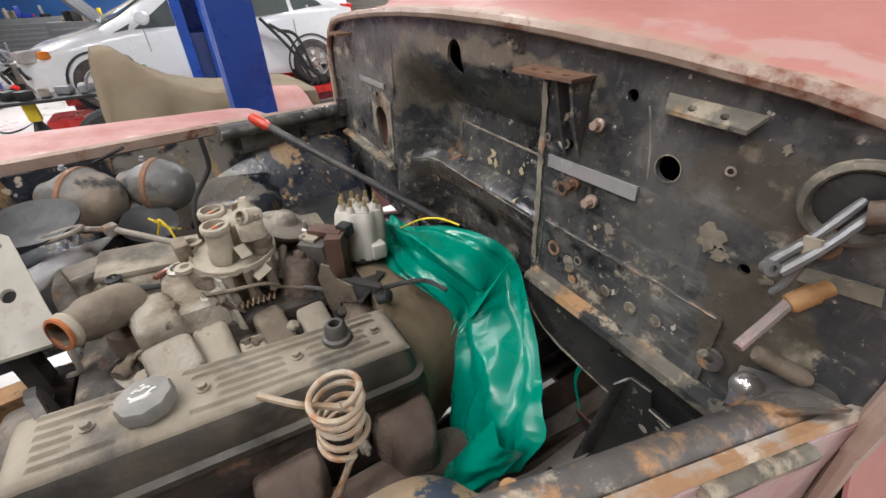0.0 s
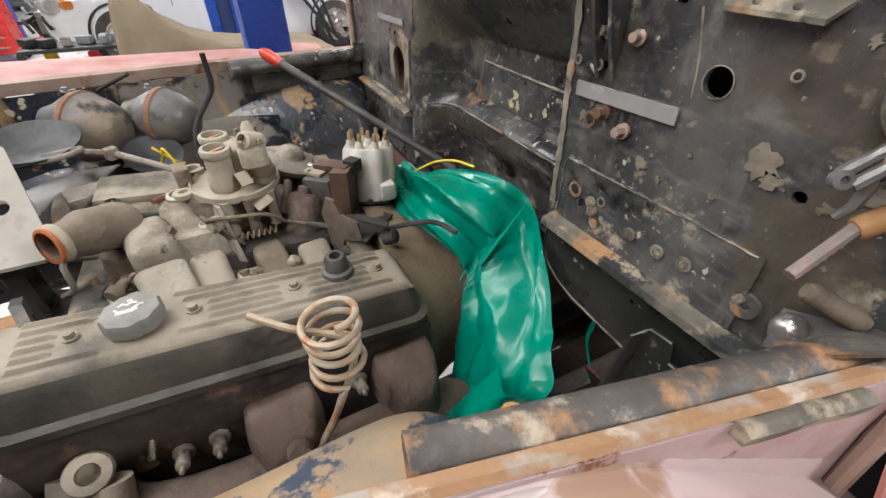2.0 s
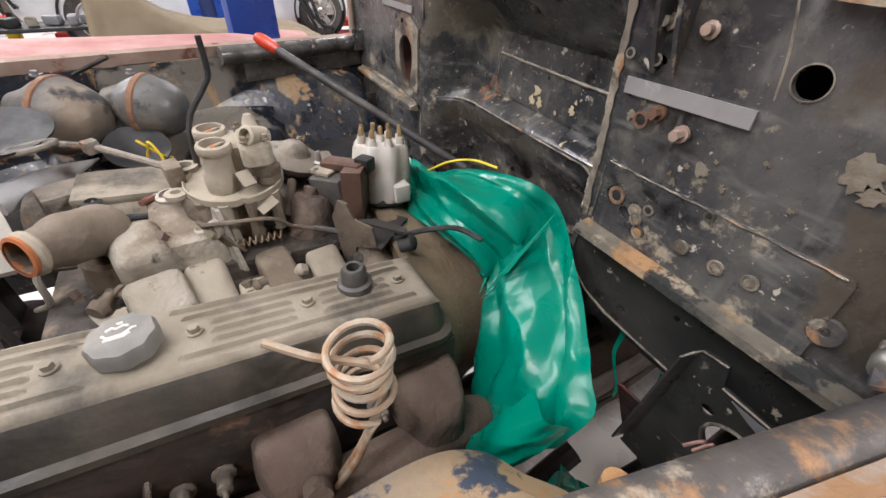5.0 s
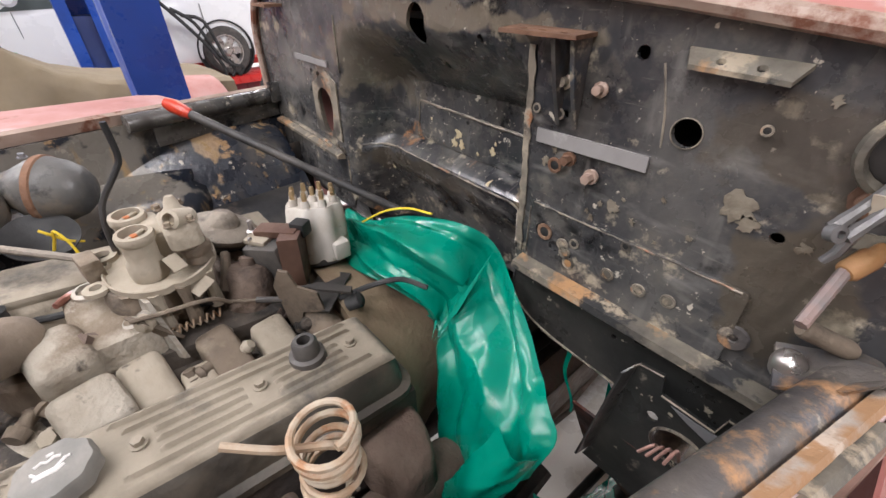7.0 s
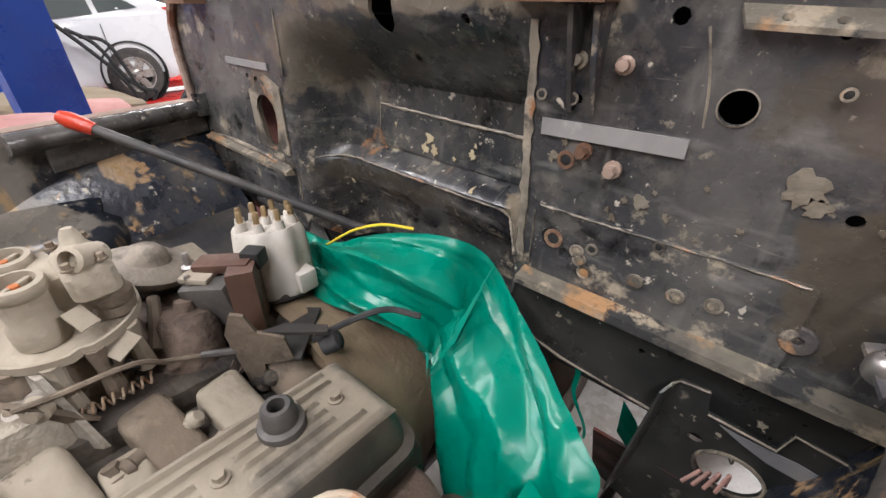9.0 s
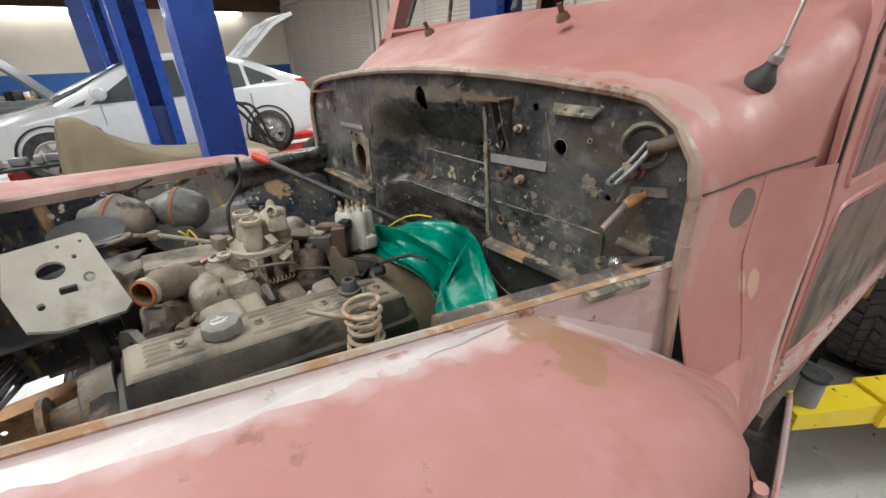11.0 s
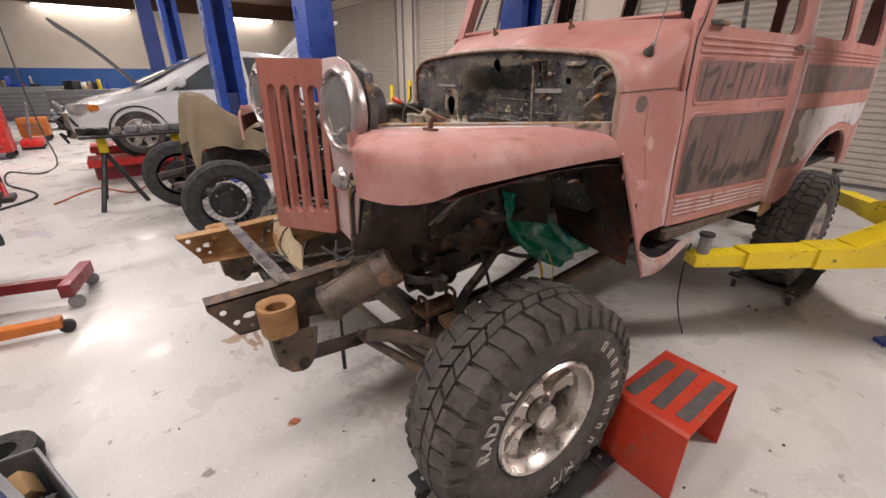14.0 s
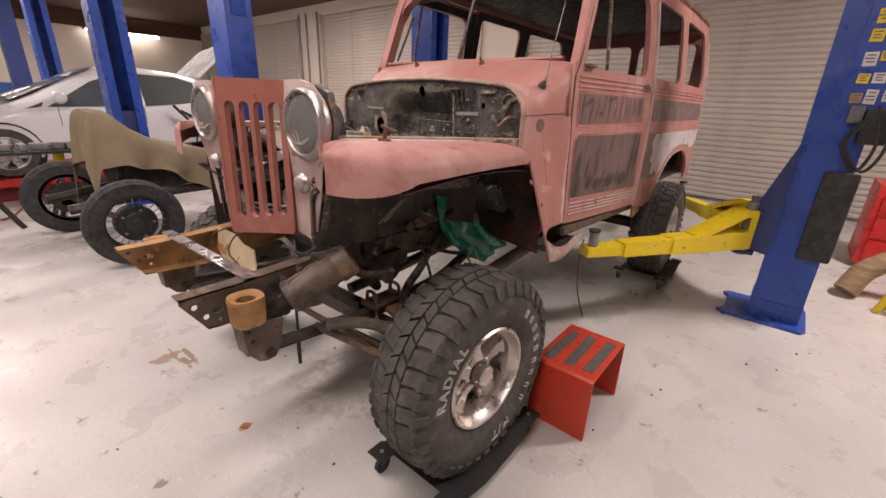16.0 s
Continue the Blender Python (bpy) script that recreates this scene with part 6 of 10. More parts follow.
# front axle, leaf springs, links
bm = B()
tube(bm, [(-0.74, -0.60, 0.45), (-0.3, -0.60, 0.45), (0.66, -0.58, 0.45)], [0.045, 0.048, 0.044], 16)
lathe(bm, (-0.28, -0.52, 0.45), (0, -1, 0), [(0.03, -0.12), (0.09, -0.06), (0.125, 0.05), (0.12, 0.11), (0.08, 0.17), (0.0, 0.18)], 20)
lathe(bm, (0.60, -0.58, 0.45), (1, 0, 0), [(0.05, 0), (0.085, 0.02), (0.085, 0.09), (0.05, 0.11)], 18)
part("front_axle", bm, m_frame, wagon, "greasy brown front axle with differential")
bm = B()
tube(bm, smooth([(0.345, -1.16, 0.60), (0.345, -0.9, 0.575), (0.345, -0.58, 0.552), (0.345, -0.2, 0.575), (0.345, 0.06, 0.66)], 6), 0.025, 8)
for k, (ya, yb) in enumerate(((-1.06, -0.02), (-0.98, -0.12), (-0.88, -0.26), (-0.78, -0.38))):
    loft(bm, [[(0.345 + dx, y, 0.570 - 0.010 * k + 0.11 * (y + 0.58) ** 2 + dz) for dx, dz in ((-0.024, -0.009), (0.024, -0.009), (0.024, 0.0), (-0.024, 0.0))] for y in [ya + (yb - ya) * i / 8 for i in range(9)]])
part("leaf_spring", bm, m_frame_dark, wagon)
bm = B()
tube(bm, smooth([(-0.46, -1.16, 0.60), (-0.46, -0.9, 0.575), (-0.46, -0.58, 0.552), (-0.46, -0.2, 0.575), (-0.46, 0.06, 0.66)], 6), 0.025, 8)
for k, (ya, yb) in enumerate(((-1.06, -0.02), (-0.98, -0.12), (-0.88, -0.26), (-0.78, -0.38))):
    loft(bm, [[(-0.46 + dx, y, 0.570 - 0.010 * k + 0.11 * (y + 0.58) ** 2 + dz) for dx, dz in ((-0.024, -0.009), (0.024, -0.009), (0.024, 0.0), (-0.024, 0.0))] for y in [ya + (yb - ya) * i / 8 for i in range(9)]])
part("leaf_spring", bm, m_frame_dark, wagon)
bm = B()
tube(bm, [(-0.6, -0.74, 0.42), (0.66, -0.73, 0.43)], 0.016, 10)
tube(bm, [(0.34, -0.95, 0.60), (0.60, -0.755, 0.455)], 0.017, 10)
tube(bm, [(0.40, -0.86, 0.58), (0.66, -0.69, 0.44)], 0.013, 10)
part("tie_rod", bm, m_frame, wagon)
part("shackle_bolt", tube(B(), [(0.218, -0.955, 0.70), (0.222, -0.96, 0.50), (0.226, -0.965, 0.46), (0.228, -0.966, 0.375)], [0.006, 0.006, 0.009, 0.008], 8), m_frame_dark, wagon)
bm = tube(B(), smooth([(0.0, -0.52, 0.50), (0.05, -0.1, 0.56), (0.1, 0.6, 0.66)], 6), 0.03, 12)
part("drive_shaft", bm, m_frame_dark, wagon)
bm = tube(B(), [(0.46, -0.55, 0.50), (0.5, 0.1, 0.58), (0.5, 0.9, 0.66)], 0.036, 12)
part("radius_arm", bm, m_frame, wagon)
bm = tube(B(), [(-0.62, 2.27, 0.45), (0.62, 2.27, 0.45)], 0.05, 14)
lathe(bm, (0.1, 2.2, 0.45), (0, -1, 0), [(0.03, -0.15), (0.12, -0.05), (0.125, 0.05), (0.06, 0.14), (0.0, 0.15)], 20)
part("rear_axle", bm, m_frame_dark, wagon)
bm = B()
loft(bm, [[(-0.34, -1.0, 0.87), (-0.22, -0.985, 0.865), (-0.20, -0.98, 0.855), (-0.10, -1.0, 0.845), (0.0, -1.0, 0.845)], [(-0.30, -1.03, 0.79), (-0.18, -1.02, 0.785), (-0.16, -1.02, 0.775), (-0.06, -1.04, 0.765), (0.06, -1.03, 0.77)], [(-0.24, -1.03, 0.73), (-0.12, -1.02, 0.725), (-0.10, -1.01, 0.72), (0.0, -1.02, 0.715), (0.10, -1.01, 0.72)]], False, False)
thicken(bm, 0.006)
part("stone_guard", bm, mat("cream_sheet", (0.46, 0.38, 0.25), (0.36, 0.27, 0.16), 0.7, 0, 8, spots=[(RUST, 12, 0.62, 0.7)]), wagon, "dented cream stone guard under the grille")

# step stool
stool = thing("step_stool", "scuffed orange-red steel step stool with grip strips", "step stool", (1.06, 0.06, 0))
SX0, SX1, SY0, SY1, SZ = 0.925, 1.212, -0.155, 0.28, 0.325
bm = B()
t = 0.006
loft(bm, [[(x, SY0 - 0.004, 0), (x, SY0 + 0.0, SZ - 0.01), (x, SY0 + 0.012, SZ), (x, SY1 - 0.012, SZ), (x, SY1, SZ - 0.01), (x, SY1 + 0.004, 0), (x, SY1 - t, 0), (x, SY1 - t - 0.003, SZ - 0.014), (x, SY1 - 0.02, SZ - t), (x, SY0 + 0.02, SZ - t), (x, SY0 + t + 0.003, SZ - 0.014), (x, SY0 + t - 0.004, 0)] for x in (SX0, SX1)])
part("body", bm, m_stool, stool)
for k in range(3):
    x = SX0 + 0.052 + k * 0.092
    part("grip_strip", box(B(), (x, (SY0 + SY1) / 2 - 0.01 + 0.012 * (k - 1), SZ + 0.0015), (0.048, 0.31, 0.003), 0.001, (0, 0, (-2, 1, -1)[k])), m_grip, stool)


# ---- engine ----
engine = thing("engine", "dusty V8 engine with ribbed valve cover in the bay", "engine", (0.02, -0.45, 0.7))
EX = 0.02
m_dust = mat("tan_dust_on_metal", (0.37, 0.325, 0.255), (0.29, 0.25, 0.19), 0.86, 0.05, 12, spots=[((0.16, 0.13, 0.095), 8, 0.60, 0.80), ((0.09, 0.075, 0.06), 20, 0.70, 0.78)], bump=(100, 0.22))
m_dustdark = mat("brown_dusty_casting", (0.19, 0.15, 0.11), (0.12, 0.095, 0.07), 0.85, 0.05, 12, spots=[((0.30, 0.25, 0.18), 9, 0.60, 0.78), ((0.045, 0.038, 0.032), 7, 0.62, 0.76)], bump=(100, 0.3))
m_pale = mat("pale_dusty_casting", (0.38, 0.342, 0.28), (0.28, 0.245, 0.19), 0.86, 0.05, 10, spots=[((0.18, 0.142, 0.10), 7, 0.54, 0.72), ((0.46, 0.43, 0.37), 13, 0.62, 0.74), ((0.075, 0.064, 0.052), 17, 0.66, 0.75)], bump=(120, 0.45))
m_cleanalu = mat("clean_aluminium", (0.43, 0.40, 0.35), (0.31, 0.28, 0.23), 0.6, 0.25, 12, spots=[((0.20, 0.16, 0.11), 11, 0.56, 0.72), ((0.07, 0.06, 0.05), 18, 0.66, 0.74)], bump=(100, 0.25))
# cover sides darker than the top: oily dirt plus side shading in the colour
m_vcside = mat("dark_cover_side", (0.048, 0.042, 0.034), (0.10, 0.085, 0.065), 0.55, 0.1, 9, spots=[((0.02, 0.018, 0.017), 6, 0.53, 0.75)], bump=(120, 0.15))


def ez(y):
    return 1.176 + (-0.27 - y) * 0.095


def tilt(bm, y0=-0.45):
    for v in bm.verts:
        v.co.z += (y0 - v.co.y) * 0.095
    return bm


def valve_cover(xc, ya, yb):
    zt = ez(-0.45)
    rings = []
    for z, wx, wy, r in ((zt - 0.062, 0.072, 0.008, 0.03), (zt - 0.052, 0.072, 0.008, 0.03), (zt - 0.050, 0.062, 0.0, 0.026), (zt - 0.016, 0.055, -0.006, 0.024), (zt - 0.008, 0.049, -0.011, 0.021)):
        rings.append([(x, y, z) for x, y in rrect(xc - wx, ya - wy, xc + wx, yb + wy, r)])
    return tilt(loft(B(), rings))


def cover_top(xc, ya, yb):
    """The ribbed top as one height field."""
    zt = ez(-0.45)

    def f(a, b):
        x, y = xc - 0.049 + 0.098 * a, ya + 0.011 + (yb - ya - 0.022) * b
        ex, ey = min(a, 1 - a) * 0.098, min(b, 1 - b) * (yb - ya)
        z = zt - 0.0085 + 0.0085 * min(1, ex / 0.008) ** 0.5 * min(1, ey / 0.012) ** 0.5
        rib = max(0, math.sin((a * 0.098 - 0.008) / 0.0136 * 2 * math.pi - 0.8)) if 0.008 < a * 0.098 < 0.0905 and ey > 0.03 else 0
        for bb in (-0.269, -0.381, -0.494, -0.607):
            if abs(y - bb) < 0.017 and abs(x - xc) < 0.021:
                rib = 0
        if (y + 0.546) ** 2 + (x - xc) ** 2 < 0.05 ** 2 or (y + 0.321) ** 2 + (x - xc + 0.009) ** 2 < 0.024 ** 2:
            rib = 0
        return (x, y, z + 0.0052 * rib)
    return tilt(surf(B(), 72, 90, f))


vc = part("valve_cover", valve_cover(0.207, -0.69, -0.222), m_vcside, engine, "dusty ribbed valve cover with darkened oily sides")
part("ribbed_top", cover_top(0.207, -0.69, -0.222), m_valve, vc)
vc2 = part("valve_cover", valve_cover(EX * 2 - 0.207, -0.635, -0.222), m_dust, engine)
part("flat_top", box(B(), (EX * 2 - 0.207, -0.428, ez(-0.428) - 0.002), (0.100, 0.40, 0.014), 0.005, (-5.4, 0, 0)), m_valve, vc2)
for y in (-0.269, -0.381, -0.494, -0.607):
    part("bolt", bolt(B(), (0.207, y, ez(y)), (0, 0, 1), 0.0055, 0.006), m_valve, vc)
bm = lathe(B(), (0.198, -0.321, ez(-0.321)), (0, 0, 1), [(0.022, 0), (0.021, 0.008), (0.016, 0.01), (0.015, 0.026), (0.012, 0.03), (0.008, 0.03), (0.008, 0.012), (0, 0.012)], 20)
part("breather_grommet", bm, m_blackplastic, vc, "black rubber breather grommet")
bm = B()
rs = []
for z, k in ((0.002, 0.84), (0.005, 0.94), (0.018, 0.94), (0.0225, 0.87), (0.0235, 0.55)):
    rs.append([(0.209 + 0.0315 * k * (1 + 0.035 * math.cos(9 * a)) * math.cos(a), -0.548 + 0.0315 * k * (1 + 0.035 * math.cos(9 * a)) * math.sin(a), ez(-0.548) + z) for a in [2 * math.pi * i / 54 for i in range(54)]])
loft(bm, rs)
cap = part("oil_cap", bm, m_oilcap, vc, "grey scalloped oil filler cap with an oil-can mark")
zc = ez(-0.548) + 0.0238
bm = B()
for pts in (((-0.022, 0.004), (-0.016, -0.004), (0.004, -0.004), (0.016, 0.006), (0.022, 0.005)), ((-0.02, -0.008), (0.006, -0.009), (0.014, -0.004)), ((-0.018, 0.012), (-0.010, 0.016), (-0.004, 0.012), (0.004, 0.016), (0.012, 0.013)), ((-0.004, 0.023), (0.004, 0.023))):
    tube(bm, [(0.209 - v * 0.62, -0.548 + u * 0.62, zc) for u, v in pts], 0.0014, 5)
part("oil_mark", bm, m_paper, cap)
part("cylinder_head", tilt(box(B(), (0.218, -0.455, 1.055), (0.115, 0.48, 0.15), 0.01)), m_frame_dark, engine)
part("cylinder_head", tilt(box(B(), (-0.178, -0.455, 1.055), (0.115, 0.48, 0.15), 0.01)), m_frame_dark, engine)
part("block", tilt(box(B(), (EX, -0.46, 0.87), (0.40, 0.50, 0.26), 0.03)), m_frame_dark, engine)
part("oil_pan", tilt(box(B(), (EX, -0.44, 0.69), (0.26, 0.44, 0.14), 0.04)), m_frame_dark, engine)
# bellhousing
bm = lathe(B(), (EX, -0.235, 0.95), (0, 1, 0), [(0.17, 0), (0.222, 0.004), (0.222, 0.03), (0.19, 0.10), (0.165, 0.20), (0.16, 0.26), (0.0, 0.27)], 36)
part("bellhousing", bm, mat("tan_dusty_cast", (0.24, 0.18, 0.115), (0.17, 0.12, 0.075), 0.8, 0.1, 8, bump=(110, 0.3)), engine)
part("transmission", loft(B(), [ring((EX, y, z), (0, 1, 0), r, 16) for y, z, r in ((0.02, 0.93, 0.15), (0.2, 0.9, 0.13), (0.5, 0.86, 0.10), (0.7, 0.84, 0.08))]), m_frame_dark, engine)
# intake
bm = box(B(), (EX, -0.45, 1.095), (0.22, 0.42, 0.08), 0.02)
box(bm, (0.0, -0.42, 1.135), (0.12, 0.26, 0.06), 0.02)
intake = part("intake_manifold", tilt(bm), m_grime, engine, "grimy cast aluminium intake manifold")


def casting(pts, r, material, name="runner", n=6, seg=14):
    p = smooth(pts, n)
    rr = [lerp_table(k / (len(p) - 1), [(i / (len(r) - 1), v) for i, v in enumerate(r)]) for k in range(len(p))]
    q = tube(B(), p, rr, seg)
    for v in q.verts:
        v.co += Vector((0.0016, 0.0016, 0.0022)) * noise.noise(v.co * 55)
    return part(name, q, material, intake)


def block(name, c, size, turn, bev, material):
    """A worn casting with soft corners and an uneven skin."""
    q = box(B(), c, size, bev, turn, 4)
    for v in q.verts:
        v.co += Vector((0.0018, 0.0018, 0.0024)) * noise.noise(v.co * 45)
    return part(name, q, material, intake)


block("coolant_runner", (0.028, -0.545, 1.183), (0.078, 0.062, 0.080), (-3, 12, 12), 0.021, m_pale)
block("coolant_runner", (0.092, -0.534, 1.150), (0.070, 0.066, 0.070), (-3, 32, 12), 0.018, m_pale)
block("runner_web", (0.085, -0.478, 1.142), (0.085, 0.05, 0.045), (0, 28, 8), 0.014, m_dust)
casting([(0.06, -0.60, 1.135), (0.10, -0.585, 1.125), (0.14, -0.575, 1.10)], [0.022, 0.026, 0.028], m_pale, "runner_foot")
block("runner", (0.088, -0.392, 1.132), (0.095, 0.046, 0.045), (0, 26, 10), 0.014, m_dustdark)
block("runner", (0.100, -0.330, 1.128), (0.075, 0.048, 0.050), (0, 22, 6), 0.012, m_dust)
block("runner", (0.105, -0.430, 1.122), (0.06, 0.04, 0.04), (0, 24, 0), 0.010, m_dust)
casting([(0.02, -0.275, 1.145), (0.07, -0.265, 1.14), (0.115, -0.26, 1.12), (0.14, -0.255, 1.10)], [0.02, 0.026, 0.027, 0.03], m_dustdark)
for k in range(4):
    casting([(-0.03, -0.55 + 0.09 * k, 1.145), (-0.07, -0.56 + 0.09 * k, 1.14), (-0.115, -0.565 + 0.09 * k, 1.10)], [0.022, 0.026, 0.03], m_dustdark)
# machined boss beside the throttle body
boss = part("sensor_boss", loft(B(), [[(x, y, z0 + 0.02 * (x < 0)) for x, y in rrect(-0.062 + i_, -0.530 + i_, 0.050 - i_, -0.445 - i_, 0.016)] for z0, i_ in ((1.13, -0.006), (1.19, 0.0), (1.203, 0.002), (1.206, 0.006))]), m_pale, intake, "pale machined boss with ports")
for x, y, r in ((0.012, -0.493, 0.0155), (-0.050, -0.500, 0.014), (0.026, -0.470, 0.009)):
    z = 1.205 + 0.02 * (x < 0)
    part("port", lathe(B(), (x, y, z - 0.004), (0.1, -0.05, 1), [(r * 1.25, 0), (r * 1.2, 0.007), (r * 0.8, 0.009), (r * 0.72, 0.001), (r * 0.4, 0.0), (r * 0.35, 0.006), (0, 0.006)], 18), m_cleanalu, boss)
part("slot", box(B(), (-0.020, -0.505, 1.2075), (0.036, 0.011, 0.004), 0.0015, (0, 0, 12)), m_grime, boss)
part("plug_nut", bolt(B(), (0.028, -0.515, 1.20), (0.3, -0.3, 1), 0.010, 0.012), m_castbrown, boss)
part("fitting", tube(B(), [(-0.062, -0.515, 1.222), (-0.045, -0.525, 1.228), (-0.035, -0.532, 1.229)], [0.006, 0.005, 0.004], 8), m_bareSteel, boss)
part("web", loft(B(), [[(0.022, -0.452, 1.235), (0.034, -0.448, 1.232), (0.066, -0.436, 1.150), (0.030, -0.462, 1.150)], [(0.024, -0.446, 1.235), (0.036, -0.442, 1.232), (0.068, -0.430, 1.150), (0.032, -0.456, 1.150)]]), m_cleanalu, boss, "pale triangular web")
part("web_boss", lathe(B(), (0.030, -0.452, 1.205), (0.75, -0.55, 0.25), [(0.013, -0.006), (0.013, 0.005), (0.007, 0.006), (0.006, 0.001), (0, 0.001)], 14), m_cleanalu, boss)
for x, y, z in ((0.118, -0.505, 1.128), (0.124, -0.420, 1.120), (0.122, -0.352, 1.120), (0.10, -0.57, 1.155)):
    part("bolt", bolt(B(), (x, y, z), (0.6, -0.2, 1), 0.009, 0.011), m_dust, intake)
part("egr_boss", lathe(B(), (0.012, -0.335, 1.125), (-0.25, 0.25, 1), [(0.036, 0), (0.037, 0.04), (0.034, 0.072), (0.026, 0.082), (0.012, 0.084), (0.011, 0.095), (0, 0.096)], 22), m_castbrown, intake, "rust-tan cast boss")
# throttle body
tb = part("throttle_body", tilt(loft(B(), [[(x, y, z) for x, y in rrect(-0.085 + i_, -0.485 + i_, 0.022 - i_, -0.375 - i_, 0.03, 5)] for z, i_ in ((1.165, 0.008), (1.19, 0.002), (1.222, 0.0), (1.236, 0.006))])), m_dustdark, engine, "dusty two-bore throttle body")
TX, TY, TZ = -0.028, -0.412, 1.243
fl = []
for i in range(48):
    a = 2 * math.pi * i / 48
    r = 0.067 + 0.006 * max(0, math.cos(a + 2.6)) ** 2 - 0.004 * (math.cos(3 * a) > 0.93)
    fl.append((TX + r * math.cos(a), TY + r * math.sin(a) * 0.97))
flange = part("flange", loft(B(), [[(TX + (x - TX) * k, TY + (y - TY) * k, TZ + z - 0.04 * (x - TX)) for x, y in fl] for z, k in ((-0.008, 0.93), (-0.006, 1.0), (0.003, 1.0), (0.004, 0.97), (-0.001, 0.94), (-0.001, 0.3))]), m_dust, tb, "broad dusty round flange")
for x, y in ((-0.010, -0.428), (-0.068, -0.427)):
    pod = part("bore", lathe(B(), (x, y, TZ - 0.002), (0.04, 0.03, 1), [(0.021, 0), (0.022, 0.006), (0.022, 0.022), (0.0185, 0.028), (0.019, 0.052), (0.0215, 0.055), (0.0218, 0.062), (0.0205, 0.065), (0.016, 0.066), (0.015, 0.056), (0.0145, 0.04), (0.008, 0.039), (0, 0.039)], 28), m_dust, tb)
    part("injector", lathe(B(), (x, y, TZ + 0.037), (0.04, 0.03, 1), [(0.010, 0), (0.0095, 0.012), (0.005, 0.016), (0.004, 0.022), (0, 0.0225)], 12), m_orange, pod, "orange-stained injector")
    part("spider", box(B(), (x, y, TZ + 0.057), (0.005, 0.040, 0.004), 0.001, (0, 0, 35)), m_dust, pod)
part("bridge", box(B(), (-0.040, -0.405, TZ + 0.030), (0.075, 0.030, 0.05), 0.008, (0, 0, 8)), m_dust, tb)
reg = part("fuel_regulator", loft(B(), [[(x, y, z) for x, y in rrect(-0.052 + i_, -0.398 + i_, 0.020 - i_, -0.358 - i_, 0.012)] for z, i_ in ((1.268, 0.008), (1.276, 0.0), (1.300, 0.0), (1.307, 0.004), (1.310, 0.010))]), m_dust, tb, "dusty fuel regulator with a side fitting")
part("cap", lathe(B(), (-0.030, -0.376, 1.305), (-0.1, 0.05, 1), [(0.016, 0), (0.015, 0.004), (0.010, 0.009), (0.008, 0.018), (0.005, 0.024), (0, 0.0245)], 16), m_dust, reg)
part("side_fitting", lathe(B(), (0.004, -0.378, 1.312), (0.55, -0.65, 0.35), [(0.013, -0.02), (0.013, 0.012), (0.009, 0.014), (0.0075, 0.004), (0.004, 0.003), (0, 0.003)], 16), m_dust, reg)
part("neck", lathe(B(), (-0.005, -0.370, 1.243), (0, 0, 1), [(0.018, 0), (0.016, 0.010), (0.019, 0.014), (0.019, 0.022), (0.015, 0.026), (0.015, 0.034), (0, 0.034)], 16), m_dustdark, reg)
for k in range(4):
    part("screw", bolt(B(), (-0.044 + 0.058 * (k % 2), -0.391 + 0.026 * (k // 2), 1.309), (0, 0, 1), 0.0035, 0.005), m_dustdark, reg)
part("lobe_ring", lathe(B(), (-0.085, -0.472, TZ + 0.001), (0, 0, 1), [(0.019, 0), (0.019, 0.007), (0.011, 0.008), (0.010, 0.0), (0, 0.0)], 18), m_dust, tb)
part("lobe_ring", lathe(B(), (-0.020, -0.487, TZ - 0.006), (0, 0, 1), [(0.015, 0), (0.015, 0.006), (0.007, 0.007), (0.006, 0.0), (0, 0.0)], 16), m_dust, tb)
part("front_block", box(B(), (-0.060, -0.485, TZ + 0.010), (0.038, 0.022, 0.030), 0.004, (0, 0, 10)), m_dustdark, tb)
for k, (a, h_) in enumerate(((-80, 0.075), (-52, 0.07), (-22, 0.078), (8, 0.07), (40, 0.065))):
    x, y = TX + 0.062 * math.cos(radians(a)), TY + 0.062 * math.sin(radians(a))
    part("leg", tube(B(), [(x * 0.9, y, TZ - h_), (x, y, TZ - 0.03), (x, y, TZ - 0.006)], [0.010, 0.007, 0.009], 8), m_dustdark if k % 2 else m_dust, tb)
part("throttle_lever", loft(B(), [[(0.038, -0.470, 1.228), (0.052, -0.455, 1.222), (0.050, -0.430, 1.180), (0.040, -0.425, 1.165), (0.034, -0.455, 1.185)], [(0.043, -0.473, 1.228), (0.057, -0.458, 1.222), (0.055, -0.433, 1.180), (0.045, -0.428, 1.165), (0.039, -0.458, 1.185)]]), m_dustdark, tb)
part("lever_pin", lathe(B(), (0.046, -0.455, 1.213), (0.75, -0.6, 0.1), [(0.012, -0.002), (0.012, 0.006), (0.007, 0.007), (0.006, 0.012), (0, 0.012)], 12), m_dust, tb)
part("return_spring", tube(B(), [(0.040 + 0.0055 * math.cos(i * 0.9), -0.445 + 0.0012 * i, 1.178 + 0.0055 * math.sin(i * 0.9)) for i in range(60)], 0.0013, 5), m_wire, tb)
part("link_rod", tube(B(), smooth([(0.050, -0.468, 1.225), (0.062, -0.440, 1.228), (0.055, -0.385, 1.215), (0.045, -0.36, 1.19)], 5), 0.0028, 6), m_dustdark, tb)
part("tab", box(B(), (0.035, -0.385, 1.228), (0.022, 0.028, 0.003), 0.001, (18, 25, 30)), m_dust, tb)
part("tab", box(B(), (0.018, -0.400, 1.262), (0.024, 0.018, 0.003), 0.001, (0, 35, 20)), m_dust, tb)
